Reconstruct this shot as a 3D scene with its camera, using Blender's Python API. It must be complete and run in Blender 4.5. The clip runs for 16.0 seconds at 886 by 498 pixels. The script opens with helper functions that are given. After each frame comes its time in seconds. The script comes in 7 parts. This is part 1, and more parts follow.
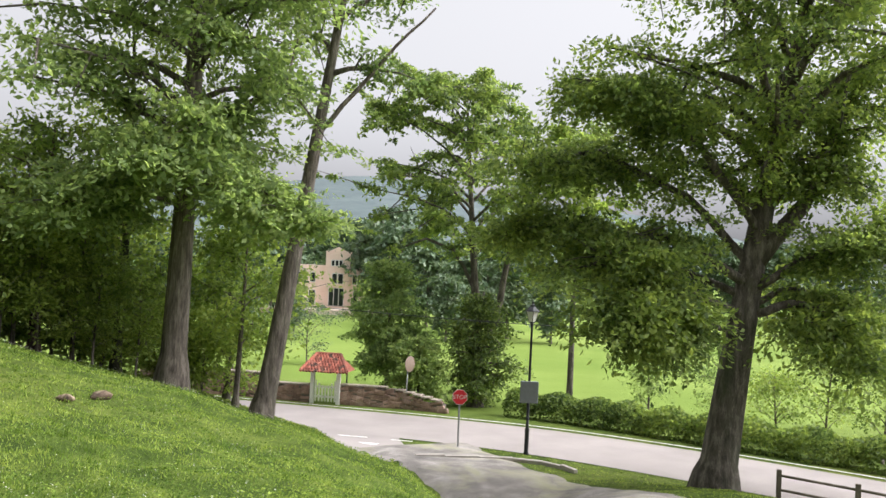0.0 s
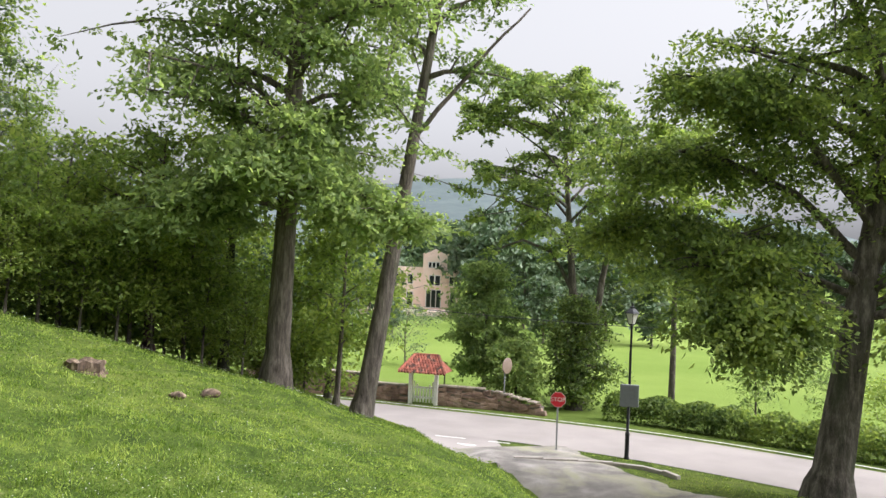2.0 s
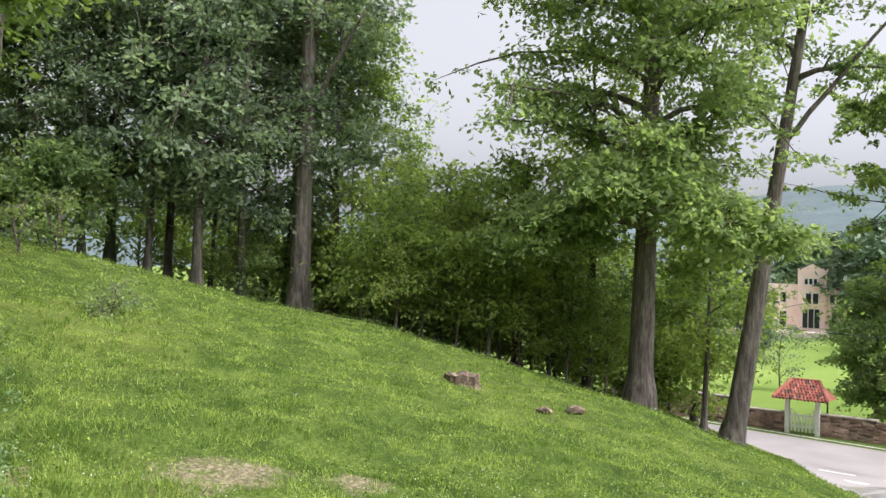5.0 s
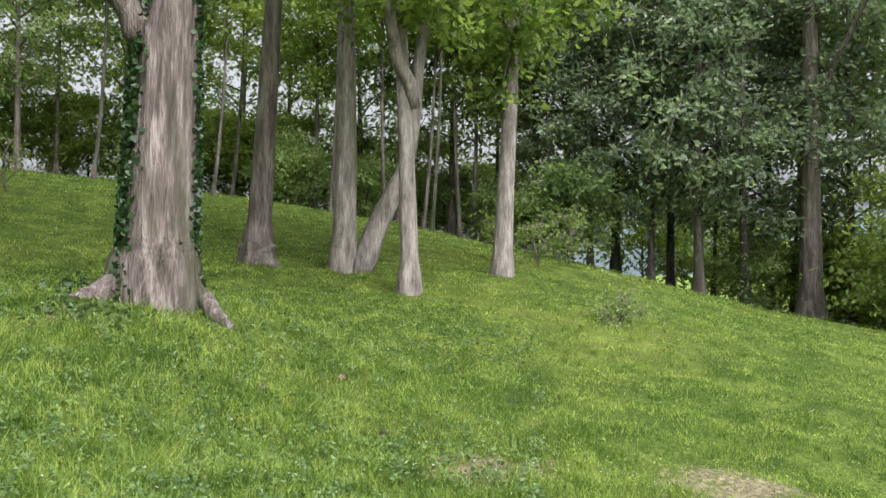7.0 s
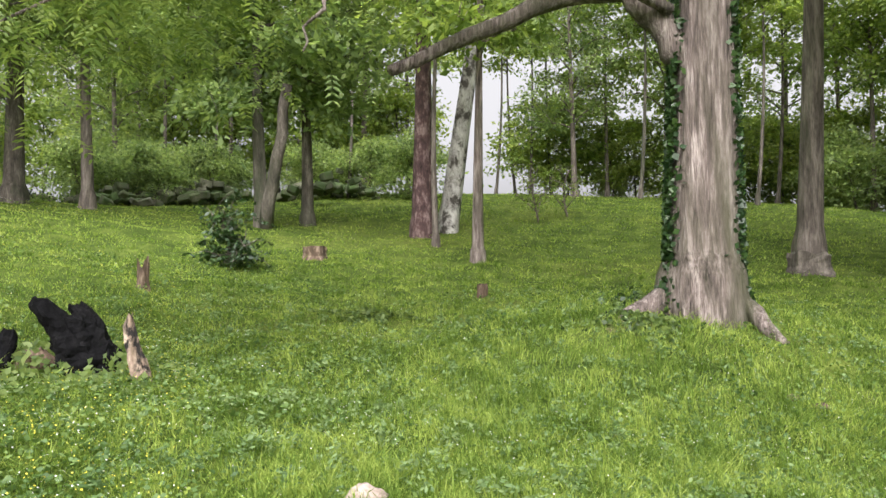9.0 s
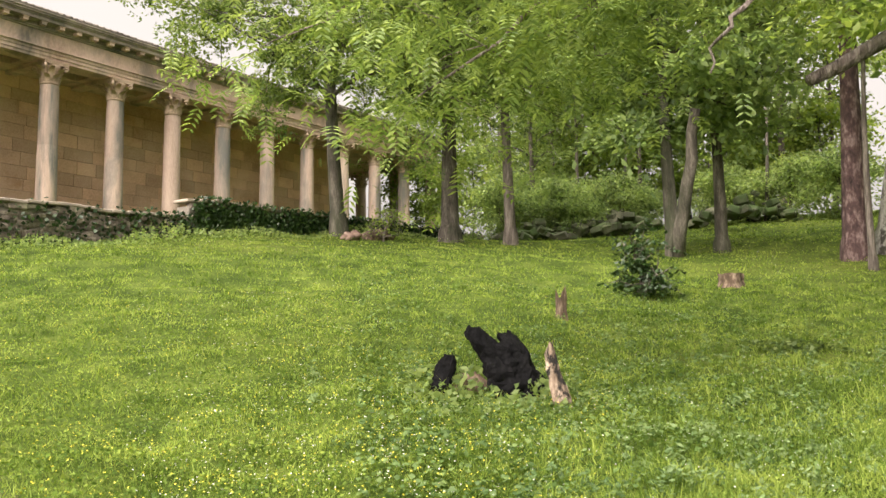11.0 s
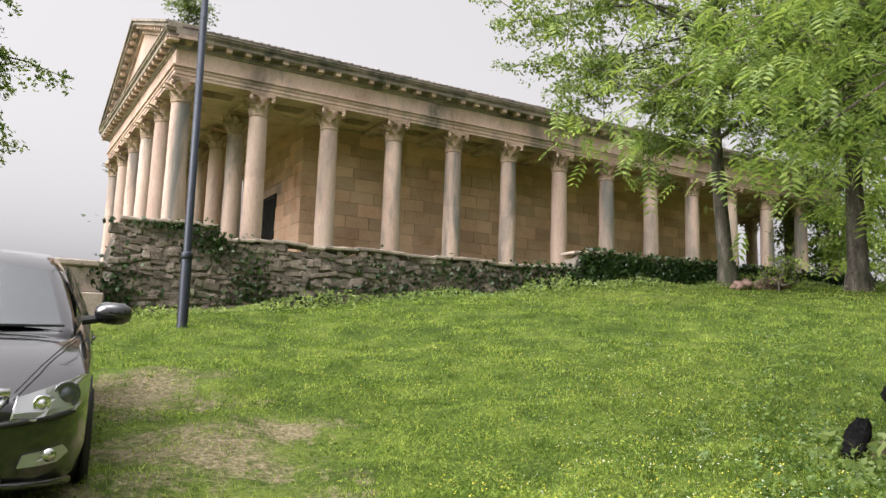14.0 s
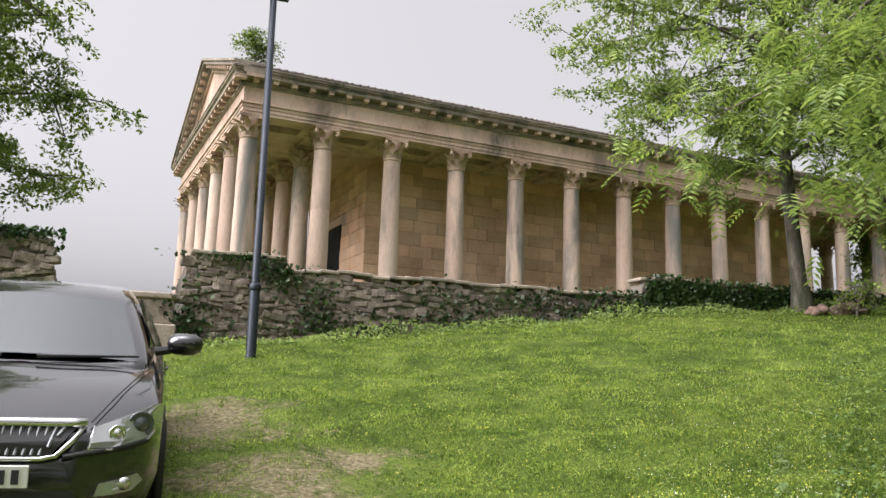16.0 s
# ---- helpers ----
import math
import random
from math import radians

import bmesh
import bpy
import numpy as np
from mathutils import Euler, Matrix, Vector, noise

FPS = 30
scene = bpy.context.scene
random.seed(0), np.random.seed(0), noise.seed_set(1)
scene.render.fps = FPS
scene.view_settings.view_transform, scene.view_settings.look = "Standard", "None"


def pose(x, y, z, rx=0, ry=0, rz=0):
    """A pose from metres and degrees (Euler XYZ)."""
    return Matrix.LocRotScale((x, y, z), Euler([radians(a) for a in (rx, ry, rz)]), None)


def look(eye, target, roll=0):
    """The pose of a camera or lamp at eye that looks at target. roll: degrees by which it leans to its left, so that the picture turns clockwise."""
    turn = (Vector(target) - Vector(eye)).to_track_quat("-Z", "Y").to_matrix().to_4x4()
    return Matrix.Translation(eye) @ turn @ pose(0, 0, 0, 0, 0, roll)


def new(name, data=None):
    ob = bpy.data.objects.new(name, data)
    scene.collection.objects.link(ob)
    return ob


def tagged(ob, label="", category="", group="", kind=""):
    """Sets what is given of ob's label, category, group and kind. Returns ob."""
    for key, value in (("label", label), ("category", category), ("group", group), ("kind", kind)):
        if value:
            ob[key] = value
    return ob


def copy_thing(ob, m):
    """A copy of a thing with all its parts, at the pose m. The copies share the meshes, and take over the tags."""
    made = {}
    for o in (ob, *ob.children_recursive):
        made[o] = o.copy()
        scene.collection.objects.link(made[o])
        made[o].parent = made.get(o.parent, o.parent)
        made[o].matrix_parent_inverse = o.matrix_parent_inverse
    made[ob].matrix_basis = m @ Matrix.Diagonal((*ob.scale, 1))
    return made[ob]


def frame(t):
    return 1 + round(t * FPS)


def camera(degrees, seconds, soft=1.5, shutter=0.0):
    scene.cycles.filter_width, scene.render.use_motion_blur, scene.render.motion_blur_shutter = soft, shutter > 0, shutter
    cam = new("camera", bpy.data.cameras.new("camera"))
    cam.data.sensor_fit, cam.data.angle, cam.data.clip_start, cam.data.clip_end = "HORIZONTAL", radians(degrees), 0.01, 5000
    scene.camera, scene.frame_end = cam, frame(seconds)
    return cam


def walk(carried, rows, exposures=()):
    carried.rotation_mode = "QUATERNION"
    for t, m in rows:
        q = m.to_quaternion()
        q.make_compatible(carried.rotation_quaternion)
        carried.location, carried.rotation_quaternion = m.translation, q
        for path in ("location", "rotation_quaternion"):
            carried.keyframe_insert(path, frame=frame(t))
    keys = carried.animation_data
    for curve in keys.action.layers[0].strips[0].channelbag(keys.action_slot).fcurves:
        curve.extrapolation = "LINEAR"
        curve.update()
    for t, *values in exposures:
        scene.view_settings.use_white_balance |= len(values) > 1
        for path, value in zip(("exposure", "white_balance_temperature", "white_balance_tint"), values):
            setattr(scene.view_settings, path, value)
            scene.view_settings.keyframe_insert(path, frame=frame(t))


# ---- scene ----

# ---- camera ----
EYE = Vector((0.0, 0.0, 1.5))
cam = camera(56.3, 16.0)
# seconds, yaw to the left of +y, pitch up, roll
PATH = [
    (0.0, -0.34, 2.05, 2.6), (0.5, 0.28, 2.02, 2.58), (1.0, 1.51, 2.01, 2.56), (1.5, 3.47, 1.93, 2.55), (2.0, 6.33, 1.87, 2.42),
    (2.5, 9.81, 1.83, 2.38), (3.0, 13.24, 1.87, 2.35), (3.2, 14.62, 1.89, 2.33), (5.3, 34.6, 2.3, 1.65), (5.5, 37.3, 2.32, 1.5),
    (6.0, 45.27, 2.22, 1.14), (6.5, 54.5, 2.1, 1.0), (7.0, 64.6, 2.1, 0.65), (7.5, 74.7, 2.18, 0.35), (8.0, 84.1, 2.3, 0.08),
    (8.5, 92.85, 2.57, -0.2), (9.0, 101.1, 2.95, -0.47), (9.5, 109.2, 3.56, -0.75), (10.0, 116.5, 4.22, -1.1), (10.2, 119.2, 4.5, -1.15),
    (12.3, 142.8, 5.95, 1.25), (12.5, 144.7, 6.2, 1.35), (13.0, 148.98, 6.85, 1.6), (13.5, 152.74, 7.6, 1.63), (14.0, 155.47, 8.4, 1.68),
    (14.5, 157.15, 9.1, 1.75), (15.0, 158.47, 9.68, 1.7), (15.5, 159.4, 10.05, 1.64), (16.0, 159.98, 10.26, 1.6),
]


def heading(yaw, pitch):
    a, b = radians(yaw), radians(pitch)
    return Vector((-math.sin(a) * math.cos(b), math.cos(a) * math.cos(b), math.sin(b)))


walk(cam, [(t, look(EYE, EYE + heading(a, b), c)) for t, a, b, c in PATH],
     [(0.0, 1.14, 6250, 13.5), (5.3, 1.18, 6050, 14.5), (7.5, 1.17, 6050, 14), (9.0, 1.38, 6350, 14), (10.2, 1.48, 7600, 15.5), (12.3, 1.28, 6150, 14.5), (14.0, 1.14, 6450, 15.5), (16.0, 1.04, 6350, 16)])

# ---- world and sun: a bright overcast sky ----
world = bpy.data.worlds.new("overcast_sky")
scene.world = world
world.use_nodes = True
wn, wl = world.node_tree.nodes, world.node_tree.links
wn.clear()
w_sky = wn.new("ShaderNodeTexSky")
w_sky.sky_type = "NISHITA"
w_sky.sun_disc = False
w_sky.sun_elevation = radians(76)
w_sky.sun_rotation = radians(84)
w_sky.dust_density = 6.0
w_sky.ozone_density = 1.0
w_hsv = wn.new("ShaderNodeHueSaturation")
w_hsv.inputs["Saturation"].default_value = 0.0
w_bg = wn.new("ShaderNodeBackground")
w_bg.inputs["Strength"].default_value = 0.108
w_out = wn.new("ShaderNodeOutputWorld")
wl.new(w_sky.outputs[0], w_hsv.inputs["Color"])
wl.new(w_hsv.outputs[0], w_bg.inputs["Color"])
wl.new(w_bg.outputs[0], w_out.inputs[0])
sun = new("sun", bpy.data.lights.new("sun", "SUN"))
sun.data.energy = 2.9
sun.data.angle = radians(50)
sun.data.color = (1.0, 0.96, 0.9)
sun.matrix_world = look((0, 0, 60), Vector((0, 0, 60)) - Vector((math.sin(radians(84)) * math.cos(radians(38)), math.cos(radians(84)) * math.cos(radians(38)), math.sin(radians(38)))))


# ---- materials ----
def nodes_of(name):
    m = bpy.data.materials.new(name)
    m.use_nodes = True
    nt = m.node_tree
    return m, nt.nodes, nt.links, nt.nodes["Principled BSDF"]


def noise_node(n, l, vec, scale, detail=5.0, rough=0.55, dist=0.0):
    k = n.new("ShaderNodeTexNoise")
    k.inputs["Scale"].default_value = scale
    k.inputs["Detail"].default_value = detail
    k.inputs["Roughness"].default_value = rough
    k.inputs["Distortion"].default_value = dist
    l.new(vec, k.inputs["Vector"])
    return k.outputs["Fac"]


def ramp_node(n, l, fac, stops):
    r = n.new("ShaderNodeValToRGB")
    e = r.color_ramp.elements
    e[0].position, e[0].color = stops[0][0], (*stops[0][1], 1)
    e[1].position, e[1].color = stops[-1][0], (*stops[-1][1], 1)
    for p, c in stops[1:-1]:
        k = e.new(p)
        k.color = (*c, 1)
    l.new(fac, r.inputs["Fac"])
    return r.outputs["Color"]


def mix_node(n, l, fac, a, b, mode="MIX"):
    k = n.new("ShaderNodeMix")
    k.data_type, k.blend_type = "RGBA", mode
    for v, s in ((fac, k.inputs[0]), (a, k.inputs[6]), (b, k.inputs[7])):
        if hasattr(v, "links"):
            l.new(v, s)
        elif isinstance(v, (int, float)):
            s.default_value = v
        else:
            s.default_value = (*v, 1)
    return k.outputs[2]


def math_node(n, l, op, a, b=None):
    k = n.new("ShaderNodeMath")
    k.operation = op
    for v, s in ((a, k.inputs[0]), (b, k.inputs[1])):
        if v is None:
            continue
        if hasattr(v, "links"):
            l.new(v, s)
        else:
            s.default_value = v
    return k.outputs[0]


def where(n):
    return n.new("ShaderNodeNewGeometry").outputs["Position"]


def stretched(n, l, vec, sx, sy, sz):
    k = n.new("ShaderNodeMapping")
    k.inputs["Scale"].default_value = (sx, sy, sz)
    l.new(vec, k.inputs["Vector"])
    return k.outputs[0]


def bump_to(n, l, b, fac, strength, dist):
    k = n.new("ShaderNodeBump")
    k.inputs["Strength"].default_value = strength
    k.inputs["Distance"].default_value = dist
    l.new(fac, k.inputs["Height"])
    l.new(k.outputs[0], b.inputs["Normal"])


def surface(name, dark, mid, light, coarse=1.2, fine=18.0, rough=0.85, bump=0.5, dist=0.01, metal=0.0, per_piece=0.0, stain=None, stain_scale=0.5, stain_at=(0.5, 0.68), squash=(1, 1, 1)):
    """A two-scale procedural surface: coarse patches, fine grain, stains of their own shape, and relief."""
    m, n, l, b = nodes_of(name)
    vec = stretched(n, l, where(n), *squash)
    a = noise_node(n, l, vec, coarse, 6)
    f = noise_node(n, l, vec, fine, 4, 0.65)
    both = math_node(n, l, "ADD", math_node(n, l, "MULTIPLY", a, 0.62), math_node(n, l, "MULTIPLY", f, 0.38))
    c = ramp_node(n, l, both, [(0.33, dark), (0.5, mid), (0.67, light)])
    if stain:
        s = noise_node(n, l, vec, stain_scale, 7, 0.65, 0.4)
        mask = ramp_node(n, l, s, [(stain_at[0], (0, 0, 0)), (stain_at[1], (1, 1, 1))])
        c = mix_node(n, l, mask, c, stain)
    if per_piece:
        o = n.new("ShaderNodeObjectInfo")
        g = n.new("ShaderNodeNewGeometry")
        r = math_node(n, l, "FRACT", math_node(n, l, "ADD", o.outputs["Random"], g.outputs["Random Per Island"]))
        v = math_node(n, l, "ADD", math_node(n, l, "MULTIPLY", r, 2 * per_piece), 1 - per_piece)
        h = n.new("ShaderNodeHueSaturation")
        l.new(v, h.inputs["Value"])
        l.new(c, h.inputs["Color"])
        c = h.outputs[0]
    l.new(c, b.inputs["Base Color"])
    b.inputs["Roughness"].default_value = rough
    b.inputs["Metallic"].default_value = metal
    if bump:
        bump_to(n, l, b, both, bump, dist)
    return m


def leafy(name, dark, mid, light, through_amount=0.35, rough=0.5, patch=0.35, patch_scale=0.55, gloss=0.5):
    m, n, l, b = nodes_of(name)
    g = n.new("ShaderNodeNewGeometry")
    big = noise_node(n, l, g.outputs["Position"], patch_scale, 4)
    o = n.new("ShaderNodeObjectInfo")
    r = math_node(n, l, "ADD", math_node(n, l, "MULTIPLY", g.outputs["Random Per Island"], 0.5), math_node(n, l, "MULTIPLY", big, 0.5))
    r = math_node(n, l, "ADD", r, math_node(n, l, "MULTIPLY", math_node(n, l, "SUBTRACT", o.outputs["Random"], 0.5), 0.2))
    r = math_node(n, l, "ADD", r, math_node(n, l, "MULTIPLY", math_node(n, l, "SUBTRACT", big, 0.5), patch))
    c = ramp_node(n, l, r, [(0.22, dark), (0.5, mid), (0.8, light)])
    l.new(c, b.inputs["Base Color"])
    b.inputs["Roughness"].default_value = rough
    b.inputs["Specular IOR Level"].default_value = gloss
    t = n.new("ShaderNodeBsdfTranslucent")
    l.new(mix_node(n, l, 1.0, c, (1.0, 1.0, 0.72), "MULTIPLY"), t.inputs["Color"])
    x = n.new("ShaderNodeMixShader")
    x.inputs[0].default_value = through_amount
    l.new(b.outputs[0], x.inputs[1])
    l.new(t.outputs[0], x.inputs[2])
    l.new(x.outputs[0], n["Material Output"].inputs["Surface"])
    return m


def plain(name, c, rough=0.5, metal=0.0, coat=0.0):
    m, n, l, b = nodes_of(name)
    f = noise_node(n, l, where(n), 9.0, 5)
    lo = tuple(v * 0.88 for v in c)
    l.new(ramp_node(n, l, f, [(0.35, lo), (0.65, c)]), b.inputs["Base Color"])
    l.new(math_node(n, l, "ADD", math_node(n, l, "MULTIPLY", f, 0.1), rough - 0.05), b.inputs["Roughness"])
    b.inputs["Metallic"].default_value = metal
    b.inputs["Coat Weight"].default_value = coat
    return m


M_OAK = leafy("leaves_oak", (0.10, 0.16, 0.05), (0.24, 0.33, 0.095), (0.40, 0.49, 0.12), 0.66)
M_LIME = leafy("leaves_fresh", (0.14, 0.22, 0.052), (0.275, 0.38, 0.085), (0.43, 0.52, 0.125), 0.62)
M_ASH = leafy("leaves_ash", (0.065, 0.11, 0.030), (0.14, 0.21, 0.055), (0.28, 0.36, 0.085), 0.52)
M_DARK = leafy("leaves_dark", (0.11, 0.165, 0.10), (0.225, 0.305, 0.185), (0.37, 0.46, 0.27), 0.62)
M_MID = leafy("leaves_green", (0.14, 0.215, 0.085), (0.28, 0.385, 0.14), (0.42, 0.52, 0.19), 0.68)
M_NEAR = leafy("leaves_compound", (0.10, 0.165, 0.045), (0.195, 0.285, 0.075), (0.34, 0.43, 0.115), 0.5)
M_FAR = leafy("leaves_far", (0.06, 0.11, 0.055), (0.10, 0.16, 0.08), (0.16, 0.22, 0.11), 0.25)
M_IVY = leafy("leaves_ivy", (0.012, 0.034, 0.010), (0.028, 0.066, 0.016), (0.06, 0.11, 0.025), 0.2, 0.4)
M_BARK = surface("bark_grey_brown", (0.030, 0.024, 0.020), (0.135, 0.112, 0.097), (0.30, 0.258, 0.228), 9.0, 34, 0.95, 1.0, 0.06, squash=(1, 1, 0.16), stain=(0.07, 0.085, 0.04), stain_scale=0.7, stain_at=(0.56, 0.75))
M_BARK_DARK = surface("bark_dark", (0.022, 0.018, 0.015), (0.098, 0.083, 0.07), (0.25, 0.22, 0.19), 6.0, 34, 0.95, 1.0, 0.05, squash=(1, 1, 0.25), stain=(0.035, 0.05, 0.02), stain_scale=0.7)
M_BARK_PALE = surface("bark_pale", (0.016, 0.011, 0.010), (0.20, 0.158, 0.142), (0.54, 0.465, 0.43), 13.0, 48, 0.95, 1.0, 0.16, squash=(1, 1, 0.11), stain=(0.075, 0.075, 0.04), stain_scale=1.1)
M_BARK_RED = surface("bark_red_brown", (0.018, 0.010, 0.011), (0.085, 0.048, 0.048), (0.30, 0.22, 0.21), 6.5, 14, 0.95, 1.0, 0.06, squash=(1, 1, 0.5))
M_BARK_WHITE = surface("bark_white", (0.10, 0.09, 0.08), (0.40, 0.38, 0.36), (0.62, 0.60, 0.58), 5.0, 24, 0.9, 0.8, 0.04, squash=(1, 1, 0.7), stain=(0.06, 0.052, 0.046), stain_scale=3.2, stain_at=(0.50, 0.58))
M_BARK_GREY = surface("bark_lichen_grey", (0.055, 0.047, 0.040), (0.205, 0.18, 0.158), (0.39, 0.355, 0.325), 9.0, 30, 0.95, 0.9, 0.05, squash=(1, 1, 0.2), stain=(0.11, 0.12, 0.06), stain_scale=1.0, stain_at=(0.56, 0.72))
M_STONE = surface("sandstone", (0.40, 0.275, 0.215), (0.60, 0.44, 0.36), (0.73, 0.565, 0.48), 0.9, 14, 0.9, 0.35, 0.012, stain=(0.17, 0.15, 0.13), stain_scale=0.6, stain_at=(0.50, 0.70), squash=(1, 1, 0.5), per_piece=0.10)
M_STONE_COL = surface("sandstone_column", (0.40, 0.285, 0.235), (0.57, 0.425, 0.355), (0.69, 0.55, 0.47), 0.8, 14, 0.9, 0.35, 0.012, stain=(0.20, 0.19, 0.175), stain_scale=0.5, stain_at=(0.48, 0.64), squash=(1.8, 1.8, 0.3), per_piece=0.07)
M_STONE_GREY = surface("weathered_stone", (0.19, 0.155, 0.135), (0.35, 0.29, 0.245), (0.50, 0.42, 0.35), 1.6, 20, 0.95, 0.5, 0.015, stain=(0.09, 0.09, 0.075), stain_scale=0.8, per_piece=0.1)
M_STONE_CAP = surface("capital_stone", (0.27, 0.19, 0.14), (0.49, 0.36, 0.27), (0.64, 0.50, 0.40), 2.2, 20, 0.95, 0.5, 0.015, stain=(0.14, 0.125, 0.11), stain_scale=1.4, stain_at=(0.55, 0.75), per_piece=0.15)
M_BLOCK = surface("ashlar_block", (0.50, 0.305, 0.20), (0.70, 0.462, 0.325), (0.82, 0.60, 0.455), 0.7, 16, 0.9, 0.3, 0.01, stain=(0.50, 0.24, 0.10), stain_scale=0.45, stain_at=(0.58, 0.80), per_piece=0.2)
M_RUBBLE = surface("rubble_stone", (0.075, 0.060, 0.050), (0.20, 0.163, 0.138), (0.42, 0.36, 0.31), 5.0, 26, 0.95, 0.7, 0.02, stain=(0.10, 0.12, 0.045), stain_scale=1.3, stain_at=(0.55, 0.72), per_piece=0.3)
M_MOSSY = surface("mossy_rock", (0.03, 0.035, 0.018), (0.075, 0.078, 0.045), (0.17, 0.165, 0.12), 2.2, 20, 0.95, 0.7, 0.02, stain=(0.05, 0.085, 0.022), stain_scale=1.2, stain_at=(0.45, 0.6), per_piece=0.25)
M_RUBBLE_RED = surface("rubble_red", (0.13, 0.08, 0.065), (0.27, 0.175, 0.14), (0.42, 0.31, 0.26), 2.0, 20, 0.95, 0.6, 0.02, per_piece=0.28)
M_MORTAR = surface("mortar", (0.09, 0.078, 0.066), (0.175, 0.155, 0.132), (0.28, 0.255, 0.22), 3, 30, 1.0, 0.6, 0.015)
M_ROAD = surface("road_concrete", (0.225, 0.20, 0.19), (0.275, 0.245, 0.235), (0.33, 0.295, 0.28), 0.4, 40, 0.9, 0.2, 0.004, stain=(0.27, 0.24, 0.23), stain_scale=0.2, stain_at=(0.55, 0.75))
M_GRAVEL = surface("gravel", (0.10, 0.092, 0.085), (0.22, 0.20, 0.185), (0.42, 0.39, 0.365), 1.0, 55, 1.0, 1.0, 0.02, stain=(0.30, 0.29, 0.19), stain_scale=0.5)
M_WHITE = plain("white_paint", (0.72, 0.71, 0.68), 0.6)
M_KERB = surface("kerb_concrete", (0.22, 0.20, 0.18), (0.34, 0.31, 0.28), (0.44, 0.41, 0.37), 2, 30, 0.95, 0.4, 0.006)
M_TILE = surface("roof_tile", (0.20, 0.055, 0.04), (0.38, 0.115, 0.08), (0.58, 0.28, 0.21), 3.0, 20, 0.9, 0.4, 0.01, per_piece=0.45, stain=(0.10, 0.06, 0.05), stain_scale=3.0, stain_at=(0.52, 0.62))
M_TILE_GREY = surface("weathered_tile", (0.07, 0.06, 0.05), (0.15, 0.13, 0.11), (0.26, 0.22, 0.19), 2.0, 20, 0.95, 0.5, 0.015, per_piece=0.25)
M_DARKMETAL = plain("dark_blue_metal", (0.035, 0.042, 0.055), 0.45, 0.6)
M_BLACKMETAL = plain("black_iron", (0.02, 0.021, 0.024), 0.45, 0.5)
M_GALV = plain("galvanised_steel", (0.38, 0.39, 0.40), 0.45, 0.8)
M_GREYBOX = plain("grey_sheet", (0.20, 0.215, 0.235), 0.5, 0.4)
M_RED = plain("sign_red", (0.60, 0.015, 0.03), 0.4)
M_WOOD = surface("weathered_wood", (0.07, 0.058, 0.046), (0.15, 0.125, 0.10), (0.25, 0.215, 0.175), 3, 30, 0.9, 0.6, 0.01, squash=(1, 1, 0.3))
M_CHAR = surface("charred_wood", (0.003, 0.003, 0.0035), (0.006, 0.006, 0.007), (0.016, 0.015, 0.016), 5, 40, 0.9, 1.0, 0.03)
M_CHAR.node_tree.nodes["Principled BSDF"].inputs["Specular IOR Level"].default_value = 0.12
M_SPIKE = surface("split_wood", (0.03, 0.02, 0.015), (0.21, 0.15, 0.11), (0.52, 0.42, 0.33), 6, 30, 0.95, 1.0, 0.03, squash=(1, 1, 0.4), stain=(0.012, 0.010, 0.009), stain_scale=9.0, stain_at=(0.44, 0.52))
M_ROT = surface("rotten_wood", (0.018, 0.013, 0.010), (0.10, 0.066, 0.045), (0.40, 0.31, 0.23), 9, 30, 0.95, 1.0, 0.03, squash=(1, 1, 0.3))
M_ROCK = surface("pale_rock", (0.14, 0.105, 0.085), (0.25, 0.195, 0.16), (0.38, 0.31, 0.265), 5, 40, 0.9, 0.5, 0.015)
M_VILLA = surface("villa_stone", (0.74, 0.56, 0.48), (0.82, 0.65, 0.57), (0.86, 0.71, 0.64), 0.3, 3, 0.9, 0.1, 0.01)
M_DARKGLASS = plain("dark_glass", (0.02, 0.025, 0.03), 0.12)
M_DOORSHADE = plain("doorway_shade", (0.012, 0.011, 0.01), 0.9)


